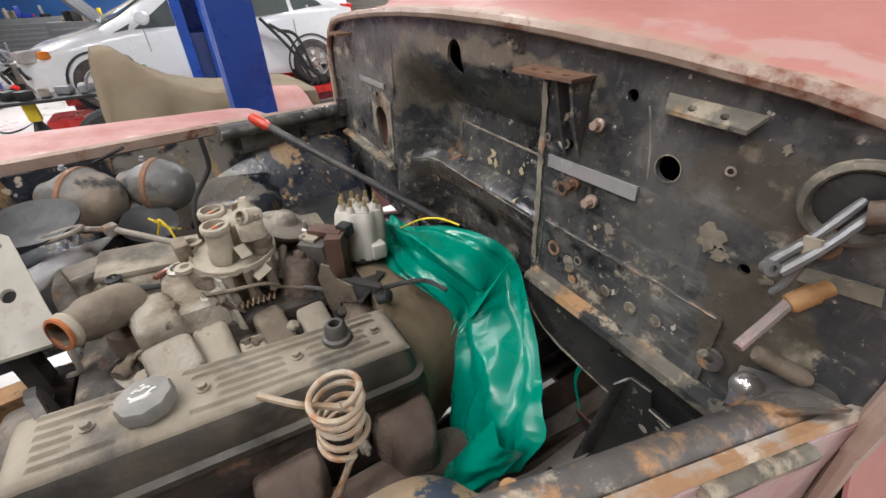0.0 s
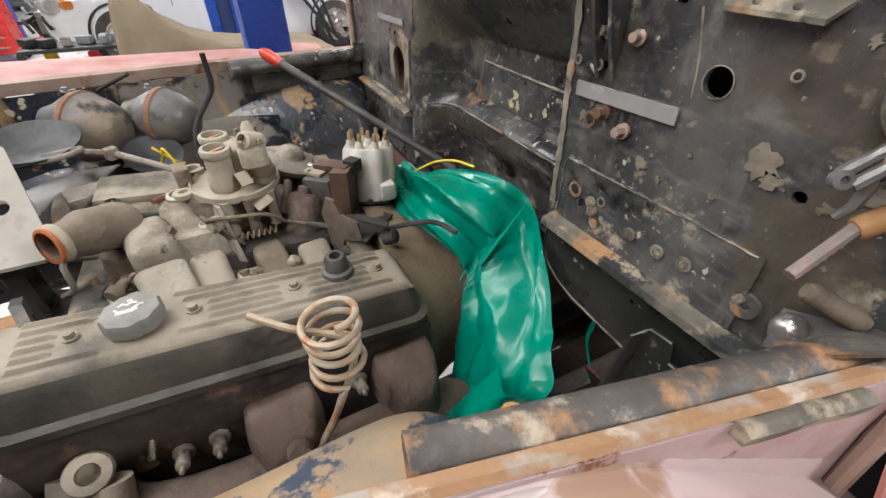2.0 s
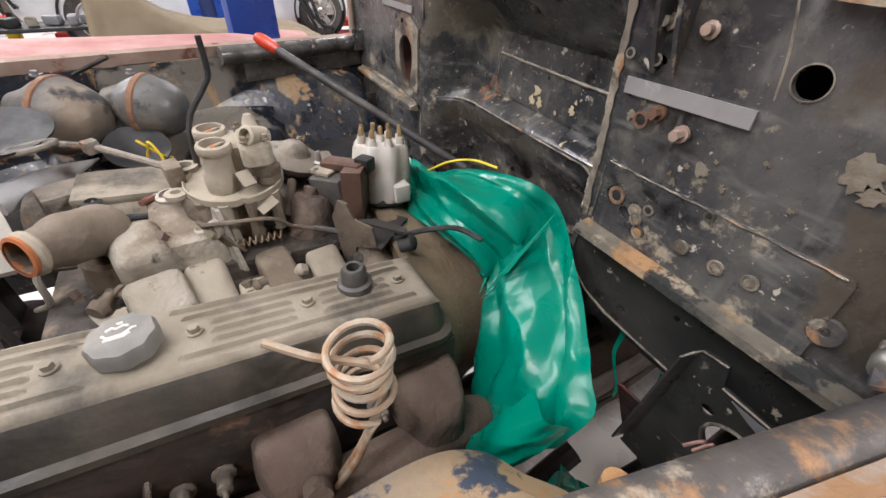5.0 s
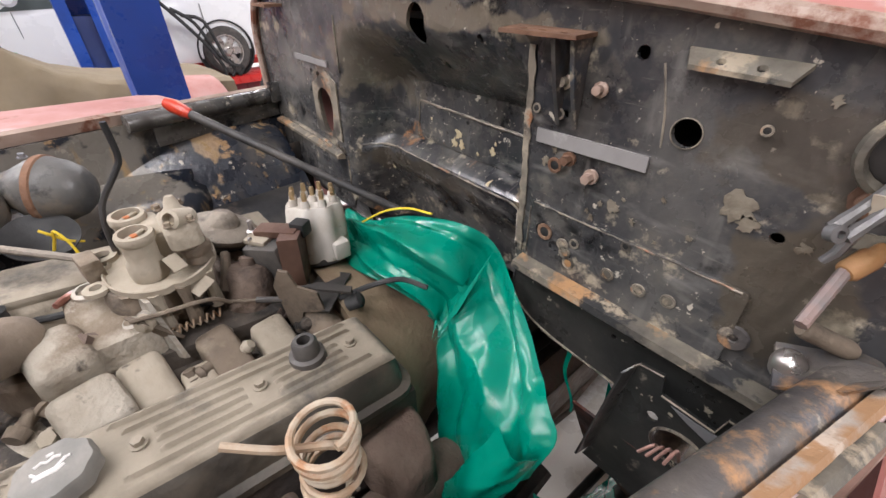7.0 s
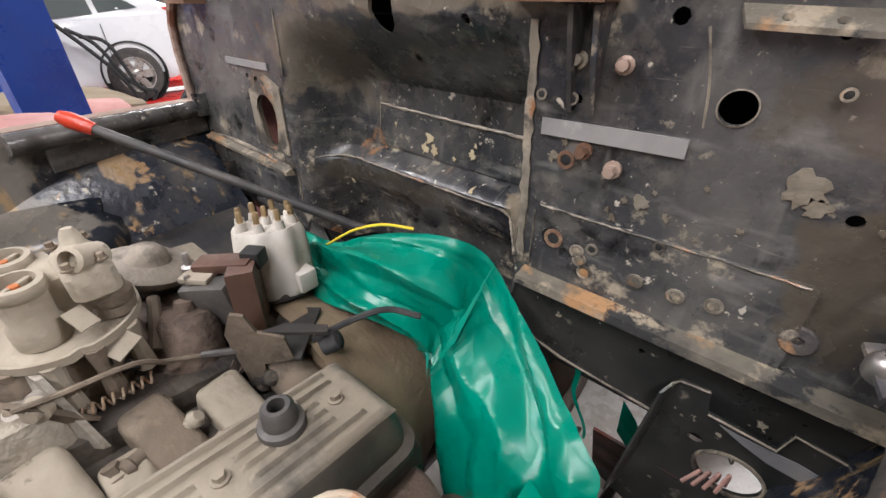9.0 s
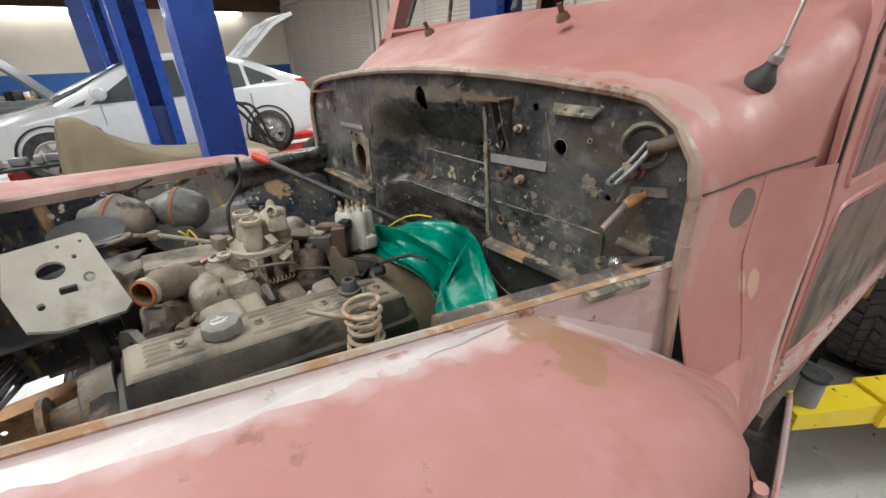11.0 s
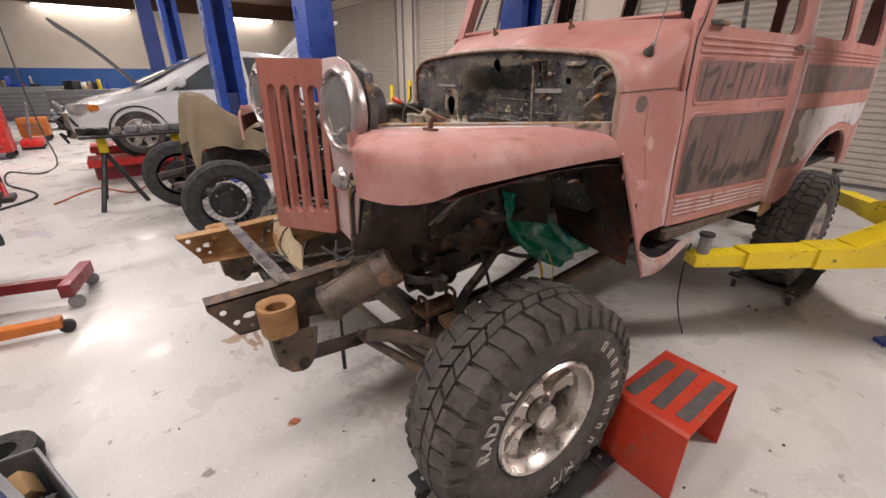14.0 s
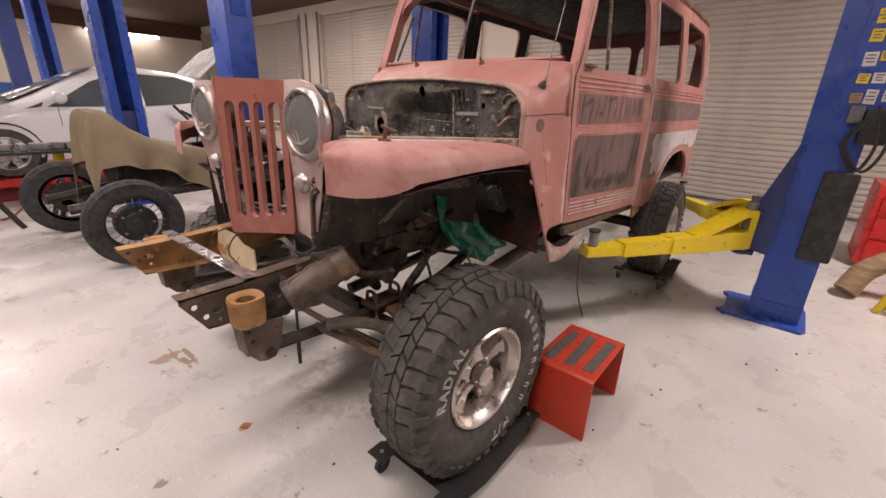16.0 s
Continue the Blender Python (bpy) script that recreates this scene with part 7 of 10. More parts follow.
part("vacuum_pipe", tube(B(), smooth([(-0.085, -0.455, 1.245), (-0.092, -0.452, 1.285), (-0.10, -0.443, 1.315), (-0.10, -0.416, 1.35), (-0.10, -0.405, 1.37), (-0.10, -0.404, 1.415)], 5), 0.0040, 8), m_blackdirty, tb)
ev = part("egr_valve", lathe(B(), (-0.100, -0.318, 1.225), (0.12, 0.34, 1), [(0.030, -0.020), (0.050, -0.006), (0.053, 0.0), (0.053, 0.004), (0.048, 0.007), (0.026, 0.013), (0.020, 0.024), (0.012, 0.030), (0.0, 0.031)], 28), m_engine, engine, "dusty saucer-shaped diaphragm valve")
part("under_bowl", lathe(B(), (-0.100, -0.319, 1.221), (-0.12, -0.34, -1), [(0.047, 0.002), (0.040, 0.014), (0.022, 0.030), (0.016, 0.05), (0, 0.05)], 22), m_blackdirty, ev)
part("egr_block", box(B(), (-0.07, -0.33, 1.15), (0.06, 0.05, 0.08), 0.01), m_castbrown, engine)
part("elbow_tube", tube(B(), smooth([(-0.04, -0.335, 1.215), (-0.015, -0.345, 1.205), (0.01, -0.36, 1.185)], 5), 0.007, 8), m_dustdark, engine)
# distributor
dz = part("distributor", lathe(B(), (0.004, -0.207, 1.10), (-0.16, 0.10, 1), [(0.03, 0), (0.032, 0.06), (0.046, 0.07), (0.046, 0.085), (0, 0.086)], 20), m_blackplastic, engine)
ax = Vector((-0.16, 0.10, 1)).normalized()
o = Vector((-0.010, -0.198, 1.185))
rs = []
for h, k in ((-0.012, 1.0), (-0.006, 1.04), (0.045, 1.0), (0.072, 0.94), (0.077, 0.87), (0.078, 0.5)):
    x, y, _ = frame_of(ax)
    rs.append([o + ax * h + (x * math.cos(a) + y * math.sin(a)) * 0.047 * k * (1 + 0.05 * math.cos(8 * a)) for a in [2 * math.pi * i / 64 for i in range(64)]])
capd = part("cap", loft(B(), rs), m_dizzy, dz, "dusty pale grey distributor cap")
x, y, _ = frame_of(ax)
for i in range(9):
    a = 2 * math.pi * i / 8
    c = o + ax * 0.076 + (x * math.cos(a) + y * math.sin(a)) * (0.033 if i < 8 else 0)
    part("terminal_tower", lathe(B(), c, ax, [(0.009, -0.01), (0.0065, 0.008), (0.006, 0.012), (0, 0.0121)], 10), m_dizzy, capd)
    part("terminal", lathe(B(), c, ax, [(0.004, 0.01), (0.0042, 0.022), (0.003, 0.026), (0, 0.0262)], 8), m_brass, capd)
bm = box(B(), o + Vector((0.044, 0.014, 0.012)), (0.026, 0.026, 0.030), 0.004)
part("connector", bm, m_dizzy, capd)
# ignition coil and brackets
ic = part("ignition_coil", box(B(), (-0.004, -0.274, 1.205), (0.060, 0.056, 0.058), 0.006, (4, -8, 34)), m_blackplastic, engine, "black ignition coil with brown laminated core")
m_core = mat("brown_laminated_core", (0.10, 0.055, 0.04), (0.14, 0.08, 0.055), 0.5, 0.3, 12)
part("core", loft(B(), [[Vector((0.034, -0.276, 1.175)) + o_, Vector((0.052, -0.252, 1.172)) + o_, Vector((0.046, -0.248, 1.252)) + o_, Vector((0.028, -0.272, 1.250)) + o_] for o_ in (Vector((-0.03, 0.02, 0)), Vector((0.010, -0.007, 0.002)))]), m_core, ic)
part("core", box(B(), (0.002, -0.262, 1.246), (0.070, 0.026, 0.012), 0.002, (4, -6, 36)), m_core, ic)
part("terminal", lathe(B(), (-0.032, -0.290, 1.228), (0, 0, 1), [(0.009, 0), (0.0085, 0.014), (0.004, 0.016), (0.004, 0.030), (0.0025, 0.032), (0, 0.032)], 12), m_bareSteel, ic)
part("terminal", lathe(B(), (-0.014, -0.300, 1.230), (0.2, -0.1, 1), [(0.005, 0), (0.005, 0.008), (0.002, 0.014), (0, 0.014)], 10), m_bareSteel, ic)
part("winding_top", box(B(), (-0.012, -0.288, 1.236), (0.036, 0.030, 0.008), 0.003, (0, 0, 34)), m_dust, ic)
part("plug_socket", box(B(), (0.022, -0.235, 1.250), (0.024, 0.022, 0.022), 0.003, (0, 0, 34)), m_black, ic)
bm = loft(B(), [[(0.074, -0.297, 1.130), (0.070, -0.300, 1.165), (0.066, -0.304, 1.205), (0.074, -0.296, 1.232), (0.082, -0.286, 1.228), (0.090, -0.280, 1.205), (0.112, -0.262, 1.198), (0.116, -0.258, 1.165), (0.092, -0.282, 1.160), (0.090, -0.284, 1.130)], [(0.078, -0.300, 1.130), (0.074, -0.303, 1.165), (0.070, -0.307, 1.205), (0.078, -0.299, 1.232), (0.086, -0.289, 1.228), (0.094, -0.283, 1.205), (0.116, -0.265, 1.198), (0.120, -0.261, 1.165), (0.096, -0.285, 1.160), (0.094, -0.287, 1.130)]])
cbk = part("coil_bracket", bm, m_dustdark, engine, "bent dusty steel bracket")
part("bracket_arm", loft(B(), [[(0.092, -0.280, 1.200), (0.112, -0.262, 1.198), (0.140, -0.226, 1.190), (0.130, -0.218, 1.190), (0.100, -0.252, 1.198)], [(0.092, -0.280, 1.204), (0.112, -0.262, 1.202), (0.140, -0.226, 1.194), (0.130, -0.218, 1.194), (0.100, -0.252, 1.202)]]), m_blackdirty, cbk)
part("arm_plate", box(B(), (0.078, -0.238, 1.165), (0.05, 0.09, 0.004), 0.001, (0, 0, 40)), m_blackdirty, cbk)
part("throttle_cable", tube(B(), [(0.072, -0.300, 1.178), (0.028, -0.365, 1.183), (0.002, -0.402, 1.186)], [0.0030, 0.0020, 0.0018], 6), m_dustdark, engine)
part("cable_sleeve", tube(B(), [(0.072, -0.300, 1.178), (0.052, -0.330, 1.181)], 0.0045, 8), m_blackplastic, engine)
part("cable_end", tube(B(), [(0.022, -0.375, 1.184), (0.012, -0.390, 1.186), (-0.004, -0.408, 1.188)], [0.004, 0.008, 0.003], 8), m_black, engine)
bm = tube(B(), smooth([(0.12, -0.235, 1.175), (0.14, -0.19, 1.188), (0.165, -0.155, 1.195), (0.20, -0.135, 1.19)], 5), 0.004, 6)
part("rubber_hose", bm, m_rubber, engine)
bm = lathe(B(), (0.128, -0.228, 1.165), (0.4, 0.6, 0.3), [(0.012, 0), (0.013, 0.02), (0.008, 0.024), (0.0, 0.025)], 10)
part("hose_end", bm, m_rubber, engine)
# thermostat elbow
el = smooth([(0.065, -0.634, 1.245), (0.045, -0.614, 1.240), (0.022, -0.592, 1.233), (0.002, -0.572, 1.222), (-0.010, -0.560, 1.200)], 6)
bm = tube(B(), el, [0.0225] * 4 + [0.024, 0.025, 0.026] + [0.028, 0.030] + [0.031] * 6 + [0.032] * 4 + [0.030, 0.026, 0.020, 0.012, 0.006, 0.003], 20, False)
for v in bm.verts:
    v.co += Vector((0.0012, 0.0012, 0.0016)) * noise.noise(v.co * 60)
elbow = part("water_outlet", thicken(bm, 0.0025), m_dustdark, engine, "dusty water outlet elbow")
part("hose_bead", lathe(B(), el[2], el[0] - el[4], [(0.0225, -0.006), (0.026, -0.002), (0.026, 0.002), (0.0225, 0.006)], 20, False), m_dust, elbow)
part("lip", lathe(B(), el[0], el[0] - el[2], [(0.0195, -0.004), (0.0235, -0.003), (0.0235, 0.001), (0.0195, 0.002)], 20, False), m_orange, elbow, "orange-rusted mouth")
part("ear", loft(B(), [[(-0.022, -0.585, z), (0.0, -0.600, z), (0.030, -0.570, z), (0.022, -0.548, z), (-0.005, -0.545, z)] for z in (1.192, 1.204)]), m_dust, elbow)
for p_ in ((0.012, -0.592, 1.204), (0.018, -0.560, 1.204)):
    part("bolt", bolt(B(), p_, (0.2, -0.1, 1), 0.0065, 0.010), m_dust, elbow)
bm = tube(B(), [el[0], el[6]], [0.0195, 0.021], 18, False)
part("inner_face", bm, m_orange, elbow, "orange rust inside the elbow")
bm = lathe(B(), (0.005, -0.572, 1.145), (0, 0, 1), [(0.042, 0), (0.044, 0.02), (0.040, 0.045), (0.034, 0.05), (0, 0.05)], 22)
part("thermostat_flange", bm, m_dustdark, elbow)
# front of the engine
part("timing_cover", tilt(box(B(), (EX, -0.73, 0.93), (0.26, 0.07, 0.26), 0.03)), m_frame_dark, engine)
bm = lathe(B(), (EX, -0.72, 1.03), (0, -1, 0), [(0.075, 0), (0.07, 0.05), (0.035, 0.06), (0.03, 0.10), (0.055, 0.102), (0.055, 0.112), (0, 0.113)], 24)
part("water_pump", bm, m_engine, engine)
bm = plate(B(), [(-0.81, -0.128), (-0.70, -0.138), (-0.690, -0.132), (-0.664, -0.03), (-0.655, 0.0), (-0.668, 0.012), (-0.76, 0.012), (-0.80, 0.0), (-0.82, -0.06)], [circle(-0.703, -0.058, 0.009, 12), circle(-0.752, -0.083, 0.021, 14, 0.015), circle(-0.716, -0.098, 0.004, 8), circle(-0.702, -0.122, 0.003, 8), circle(-0.735, -0.120, 0.003, 8), circle(-0.775, -0.03, 0.006, 8)], 0.005, lambda u, v, w: (v, u, 1.310 - (v + 0.13) * 0.77 - w), [-0.75, -0.70], [-0.1, -0.05])
part("accessory_bracket", bm, mat("dusty_grey_plate", (0.34, 0.315, 0.27), (0.27, 0.245, 0.20), 0.7, 0.1, 6, spots=[((0.2, 0.17, 0.13), 9, 0.62, 0.8)], bump=(90, 0.12)), engine, "grey triangular plate with holes")
part("bracket_leg", loft(B(), [[(-0.06 + a_, -0.735 + b_, z) for a_, b_ in ((-0.02, -0.012), (0.02, -0.012), (0.02, 0.012), (-0.02, 0.012))] for z in (1.02, 1.25)]), m_blackdirty, engine)
bm = lathe(B(), (-0.21, -0.70, 1.15), (0.3, 1, 0), [(0.035, 0), (0.05, 0.01), (0.052, 0.09), (0.04, 0.10), (0, 0.101)], 22)
box(bm, (-0.18, -0.64, 1.185), (0.06, 0.07, 0.05), 0.008, (0, 0, 20))
part("pump_body", bm, m_engine, engine)
bm = lathe(B(), (-0.11, -0.60, 1.175), (0, 0, 1), [(0.011, 0), (0.011, 0.03), (0.013, 0.034), (0.008, 0.038), (0.007, 0.02), (0, 0.02)], 12)
part("hose_stub", bm, m_rubber, engine)
bm = tube(B(), smooth([(-0.15, -0.57, 1.155), (-0.10, -0.585, 1.165), (-0.05, -0.60, 1.16)], 4), 0.006, 8)
tube(bm, smooth([(0.0, -0.62, 1.18), (0.03, -0.645, 1.20), (0.035, -0.65, 1.16), (0.0, -0.68, 1.13)], 4), 0.004, 8)
part("pipe", bm, m_engine, engine)
bm = plate(B(), [(0.02, 1.10), (0.10, 1.10), (0.135, 1.14), (0.13, 1.175), (0.10, 1.19), (0.06, 1.175), (0.03, 1.14)], [circle(0.098, 1.155, 0.015, 12)], 0.012, lambda u, v, w: (u + 0.045, -0.672 + w + 0.35 * (u - 0.08), v + 0.035))
part("lifting_eye", bm, m_blackdirty, engine)
bm = cyl(B(), (0.25, -0.70, 1.045), (0.25, -0.80, 1.05), 0.055, seg=20)
box(bm, (0.25, -0.72, 1.09), (0.10, 0.06, 0.06), 0.015)
part("alternator", bm, m_engine, engine)

# exhaust
bm = tube(B(), smooth([(0.27, -0.67, 1.05), (0.315, -0.60, 1.01), (0.325, -0.45, 0.99), (0.325, -0.3, 0.985), (0.31, -0.2, 0.95), (0.29, -0.14, 0.86)], 5), 0.034, 14)
manifold = part("exhaust_manifold", bm, m_castbrown, engine, "brown rusty exhaust manifold")
for y, dx in ((-0.44, 0.01), (-0.27, 0.01)):
    bm = loft(B(), [[(x, y + yy, z) for yy, z in ((-hw_, zl), (hw_, zl), (hw_ * 0.85, zh), (-hw_ * 0.75, zh))] for x, hw_, zl, zh in ((0.265, 0.052, 1.02, 1.085), (0.29 + dx, 0.05, 1.01, 1.085), (0.325 + dx, 0.040, 0.97, 1.065), (0.338 + dx, 0.026, 0.98, 1.045))])
    bmesh.ops.bevel(bm, geom=bm.edges[:], offset=0.012, segments=3, profile=0.6, affect="EDGES")
    part("port", bm, m_castbrown, manifold)
part("manifold_bolt", lathe(B(), (0.345, -0.43, 1.055), (1, 0, 0.6), [(0.015, 0), (0.014, 0.022), (0.0, 0.023)], 12), m_castbrown, manifold)
bm = lathe(B(), (0.290, -0.630, 1.092), (0.62, 0.30, 0.72), [(0.022, -0.03), (0.022, 0.012), (0.020, 0.018), (0.011, 0.019), (0.010, 0.002), (0.004, 0.0), (0, 0.0)], 20)
port_ = part("open_port", bm, m_dust, manifold, "tan dusty open pipe flange")
for dx, dy in ((0.0, -0.03), (0.03, 0.015)):
    part("lug", tube(B(), [(0.27 + dx, -0.628 + dy, 1.08), (0.29 + dx, -0.634 + dy, 1.05), (0.298 + dx, -0.640 + dy, 0.99)], [0.018, 0.020, 0.015], 12), m_dust, port_)
part("pillar", tube(B(), [(0.235, -0.590, 1.13), (0.250, -0.592, 1.09), (0.262, -0.594, 1.04)], [0.020, 0.021, 0.019], 12), m_dustdark, manifold)
part("clip", tube(B(), [(0.262, -0.585, 1.075), (0.275, -0.575, 1.085), (0.285, -0.58, 1.07), (0.275, -0.59, 1.055)], 0.004, 6), m_bareSteel, manifold)
for y in (-0.555, -0.515, -0.335):
    part("spark_plug", lathe(B(), (0.268, y, 1.045), (1, 0, 0.25), [(0.013, 0), (0.013, 0.012), (0.008, 0.014), (0.008, 0.034), (0.003, 0.036), (0.003, 0.044), (0, 0.045)], 10), m_engine, engine)
# loose wire coil on the manifold
pts = []
for i in range(5 * 20 + 1):
    a = 2 * math.pi * i / 20
    rr_ = 0.0285 + 0.0025 * math.sin(a * 0.27)
    pts.append((0.335 + rr_ * math.cos(a), -0.362 + rr_ * math.sin(a) * 0.95, 1.245 - 0.0175 * i / 20 + 0.003 * math.sin(a + 1)))
coil = solo("wire_coil", tube(B(), pts + [(0.365, -0.37, 1.15), (0.36, -0.385, 1.10), (0.345, -0.41, 1.035)], 0.0038, 8), m_wire, "coiled rusty brake line standing on the manifold", "brake line")
part("straight_end", tube(B(), smooth([(0.29, -0.435, 1.235), (0.315, -0.40, 1.222), (0.345, -0.345, 1.20), (0.35, -0.37, 1.12), (0.335, -0.405, 1.03)], 5), 0.0042, 8), m_wire, coil)

# ---- loose things in the bay ----
def bucket(c, axis, r, name_label):
    b = thing("headlamp_bucket", name_label, "headlamp bucket", (c[0], c[1], c[2] - r), "loose headlamp buckets")
    ax = Vector(axis).normalized()
    prof = [(r, 0.0), (r * 1.04, 0.006), (r * 0.99, 0.02), (r * 0.93, 0.045), (r * 0.78, 0.075), (r * 0.52, 0.098), (r * 0.2, 0.107), (0, 0.108)]
    part("shell", lathe(B(), c, ax, [(rr_, h * r / 0.092) for rr_, h in prof], 30), m_steel_bucket, b)
    part("rim", lathe(B(), Vector(c) - ax * 0.012, ax, [(r * 0.9, 0), (r * 1.07, 0.004), (r * 1.08, 0.014), (r * 1.0, 0.018)], 30, False), m_rust, b, "rust-brown rim")
    part("neck", lathe(B(), Vector(c) - ax * 0.002, -ax, [(r * 0.98, 0), (r * 0.93, 0.02), (r * 0.62, 0.05), (r * 0.45, 0.075), (0, 0.076)], 26), m_steel_bucket, b)
    for k in range(3):
        a = 2.1 * k + 0.5
        x, y, _ = frame_of(ax)
        part("screw", bolt(B(), Vector(c) + (x * math.cos(a) + y * math.sin(a)) * r * 1.02 - ax * 0.02, x * math.cos(a) + y * math.sin(a), 0.005, 0.006), m_steelgrey, b)


m_steel_bucket = mat("grey_blue_dirty_steel", (0.085, 0.088, 0.09), (0.14, 0.13, 0.115), 0.55, 0.2, 7, spots=[((0.24, 0.19, 0.14), 6, 0.52, 0.75), ((0.20, 0.10, 0.05), 10, 0.62, 0.7), ((0.03, 0.03, 0.03), 8, 0.62, 0.72)], bump=(70, 0.2))
bucket((-0.390, -0.512, 1.249), (0.55, 1, -0.12), 0.057, "dirty headlamp bucket with a rusty rim")
bucket((-0.388, -0.646, 1.252), (0.60, 1, -0.15), 0.064, "large grey headlamp bucket lying on the inner fender")
for i, (c, nrm, r) in enumerate((((-0.305, -0.548, 1.203), (0.45, 0.15, 1), 0.052), ((-0.262, -0.700, 1.272), (0.22, 0.05, 1), 0.068))):
    bm = lathe(B(), c, nrm, [(0.012, -0.02), (0.02, -0.01), (r * 0.7, -0.004), (r, 0.004), (r, 0.007), (r * 0.65, 0.0), (0.012, -0.004), (0.0, -0.004)], 28)
    solo("horn_disc", bm, m_black, "black pressed steel horn disc", "horn", "horn discs")
bm = tube(B(), smooth([(-0.255, -0.535, 1.20), (-0.24, -0.525, 1.225), (-0.232, -0.52, 1.24), (-0.225, -0.51, 1.22), (-0.22, -0.505, 1.185)], 5), 0.0022, 6)
solo("yellow_wire", bm, m_yellowwire, "short bent yellow wire on the bucket", "wire", "yellow wires")
bm = tube(B(), smooth([(-0.30, -0.50, 1.18), (-0.275, -0.515, 1.20), (-0.26, -0.53, 1.225), (-0.262, -0.54, 1.235)], 5), 0.0022, 6)
solo("yellow_wire", bm, m_yellowwire, "short bent yellow wire on the bucket", "wire", "yellow wires")
# throttle rod with loop
bm = B()
loopc = Vector((-0.215, -0.66, 1.262))
lp = [loopc + Vector((0.012 * math.sin(a), 0.032 * math.cos(a), 0.004 * math.cos(a))) for a in [2 * math.pi * i / 16 for i in range(17)]]
tube(bm, lp, 0.005, 8)
tube(bm, [loopc + Vector((0, 0.032, 0.0)), (-0.195, -0.585, 1.258), (-0.10, -0.475, 1.235)], 0.0055, 8)
box(bm, (-0.196, -0.588, 1.258), (0.02, 0.02, 0.02), 0.004, (0, 0, 30))
solo("throttle_rod", bm, m_engine, "dusty rod with a looped end leaning on the engine", "rod")

# prop rod
pr0, pr1 = Vector((-0.448, -0.273, 1.338)), Vector((-0.085, 0.021, 1.140))
prop = solo("prop_rod", tube(B(), [pr0, pr1], 0.0088, 12), m_blackplastic, "black hood prop rod with a red tip", "prop rod")
d = (pr1 - pr0).normalized()
part("tip", tube(B(), [pr0 - d * 0.02, pr0 - d * 0.005, pr0 + d * 0.02, pr0 + d * 0.035], [0.010, 0.014, 0.013, 0.010], 12), m_stool, prop, "red plastic tip")
# far fender bracket, black panel and sloped brace
bm = box(B(), (-0.585, -0.16, 1.262), (0.008, 0.32, 0.055), 0.002, (0, 0, 13))
part("inner_panel", bm, m_firewall, wagon)
bm = tube(B(), [(-0.47, -0.62, 1.30), (-0.42, -0.55, 1.335)], 0.004, 6)
tube(bm, [(-0.54, -0.78, 1.315), (-0.45, -0.64, 1.285)], 0.008, 6)
part("hood_brace", bm, m_blackdirty, wagon)
bm = surf(B(), 24, 14, lambda a, b: (-0.60 + 0.22 * b ** 1.3, -0.54 + 0.51 * a, 1.212 - 0.17 * b ** 2 + 0.045 * math.sin(math.pi * a) ** 0.7 * (1 - b)))
part("inner_arch", thicken(bm, 0.004), m_innerfender, wagon)
bm = surf(B(), 4, 4, lambda a, b: (-0.53, -0.93 + 0.95 * a, 0.82 + 0.36 * b))
part("inner_wall", thicken(bm, 0.004), m_blackdirty, wagon)
bm = surf(B(), 4, 4, lambda a, b: (-0.60 + 0.38 * a, -0.95 + 0.9 * b, 1.13 - 0.05 * a))
part("inner_shelf", thicken(bm, 0.004), m_blackdirty, wagon)
bm = tube(B(), smooth([(-0.215, -0.735, 1.188), (-0.25, -0.69, 1.190), (-0.29, -0.65, 1.190), (-0.33, -0.614, 1.188)], 4), [0.022] * 5 + [0.020, 0.018, 0.016, 0.013, 0.010, 0.007, 0.004, 0.002], 14)
part("air_duct", bm, mat("pale_blue_grey_duct", (0.50, 0.50, 0.50), (0.38, 0.36, 0.33), 0.5, 0.1, 9, spots=[((0.30, 0.24, 0.17), 8, 0.56, 0.72)], bump=(60, 0.1)), engine)

# ---- green tarpaulin ----
T_LEFT = smooth([(-0.03, -0.165, 1.135), (0.05, -0.160, 1.142), (0.105, -0.132, 1.135), (0.145, -0.105, 1.115), (0.163, -0.088, 1.072), (0.185, -0.096, 1.030), (0.220, -0.118, 0.992), (0.255, -0.140, 0.965), (0.285, -0.163, 0.935), (0.31, -0.182, 0.90), (0.335, -0.20, 0.865)], 8)
T_RIGHT = smooth([(-0.118, -0.085, 1.165), (-0.03, -0.080, 1.180), (0.07, -0.070, 1.226), (0.166, -0.045, 1.240), (0.205, -0.015, 1.215), (0.24, -0.012, 1.178), (0.30, -0.032, 1.142), (0.364, -0.076, 1.112), (0.410, -0.108, 1.106), (0.436, -0.134, 1.085), (0.425, -0.16, 1.02)], 8)
S_LEFT = smooth([(0.43, -0.341, 1.053), (0.43, -0.303, 0.949), (0.435, -0.262, 0.842), (0.45, -0.132, 0.722), (0.47, 0.013, 0.643)], 8)
S_RIGHT = smooth([(0.44, -0.159, 0.997), (0.45, -0.114, 0.929), (0.46, -0.009, 0.84), (0.47, 0.101, 0.773), (0.48, 0.215, 0.696)], 8)


def facet(u, v, seed):
    """Creased relief: random heights on a skewed lattice, joined by flat triangles; 0 to 1."""
    def hsh(i, j):
        return (math.sin(i * 127.1 + j * 311.7 + seed * 74.7) * 43758.5453) % 1.0
    i, j = math.floor(u), math.floor(v)
    f, g = u - i, v - j
    if f + g < 1:
        return hsh(i, j) * (1 - f - g) + hsh(i + 1, j) * f + hsh(i, j + 1) * g
    return hsh(i + 1, j + 1) * (f + g - 1) + hsh(i, j + 1) * (1 - f) + hsh(i + 1, j) * (1 - g)


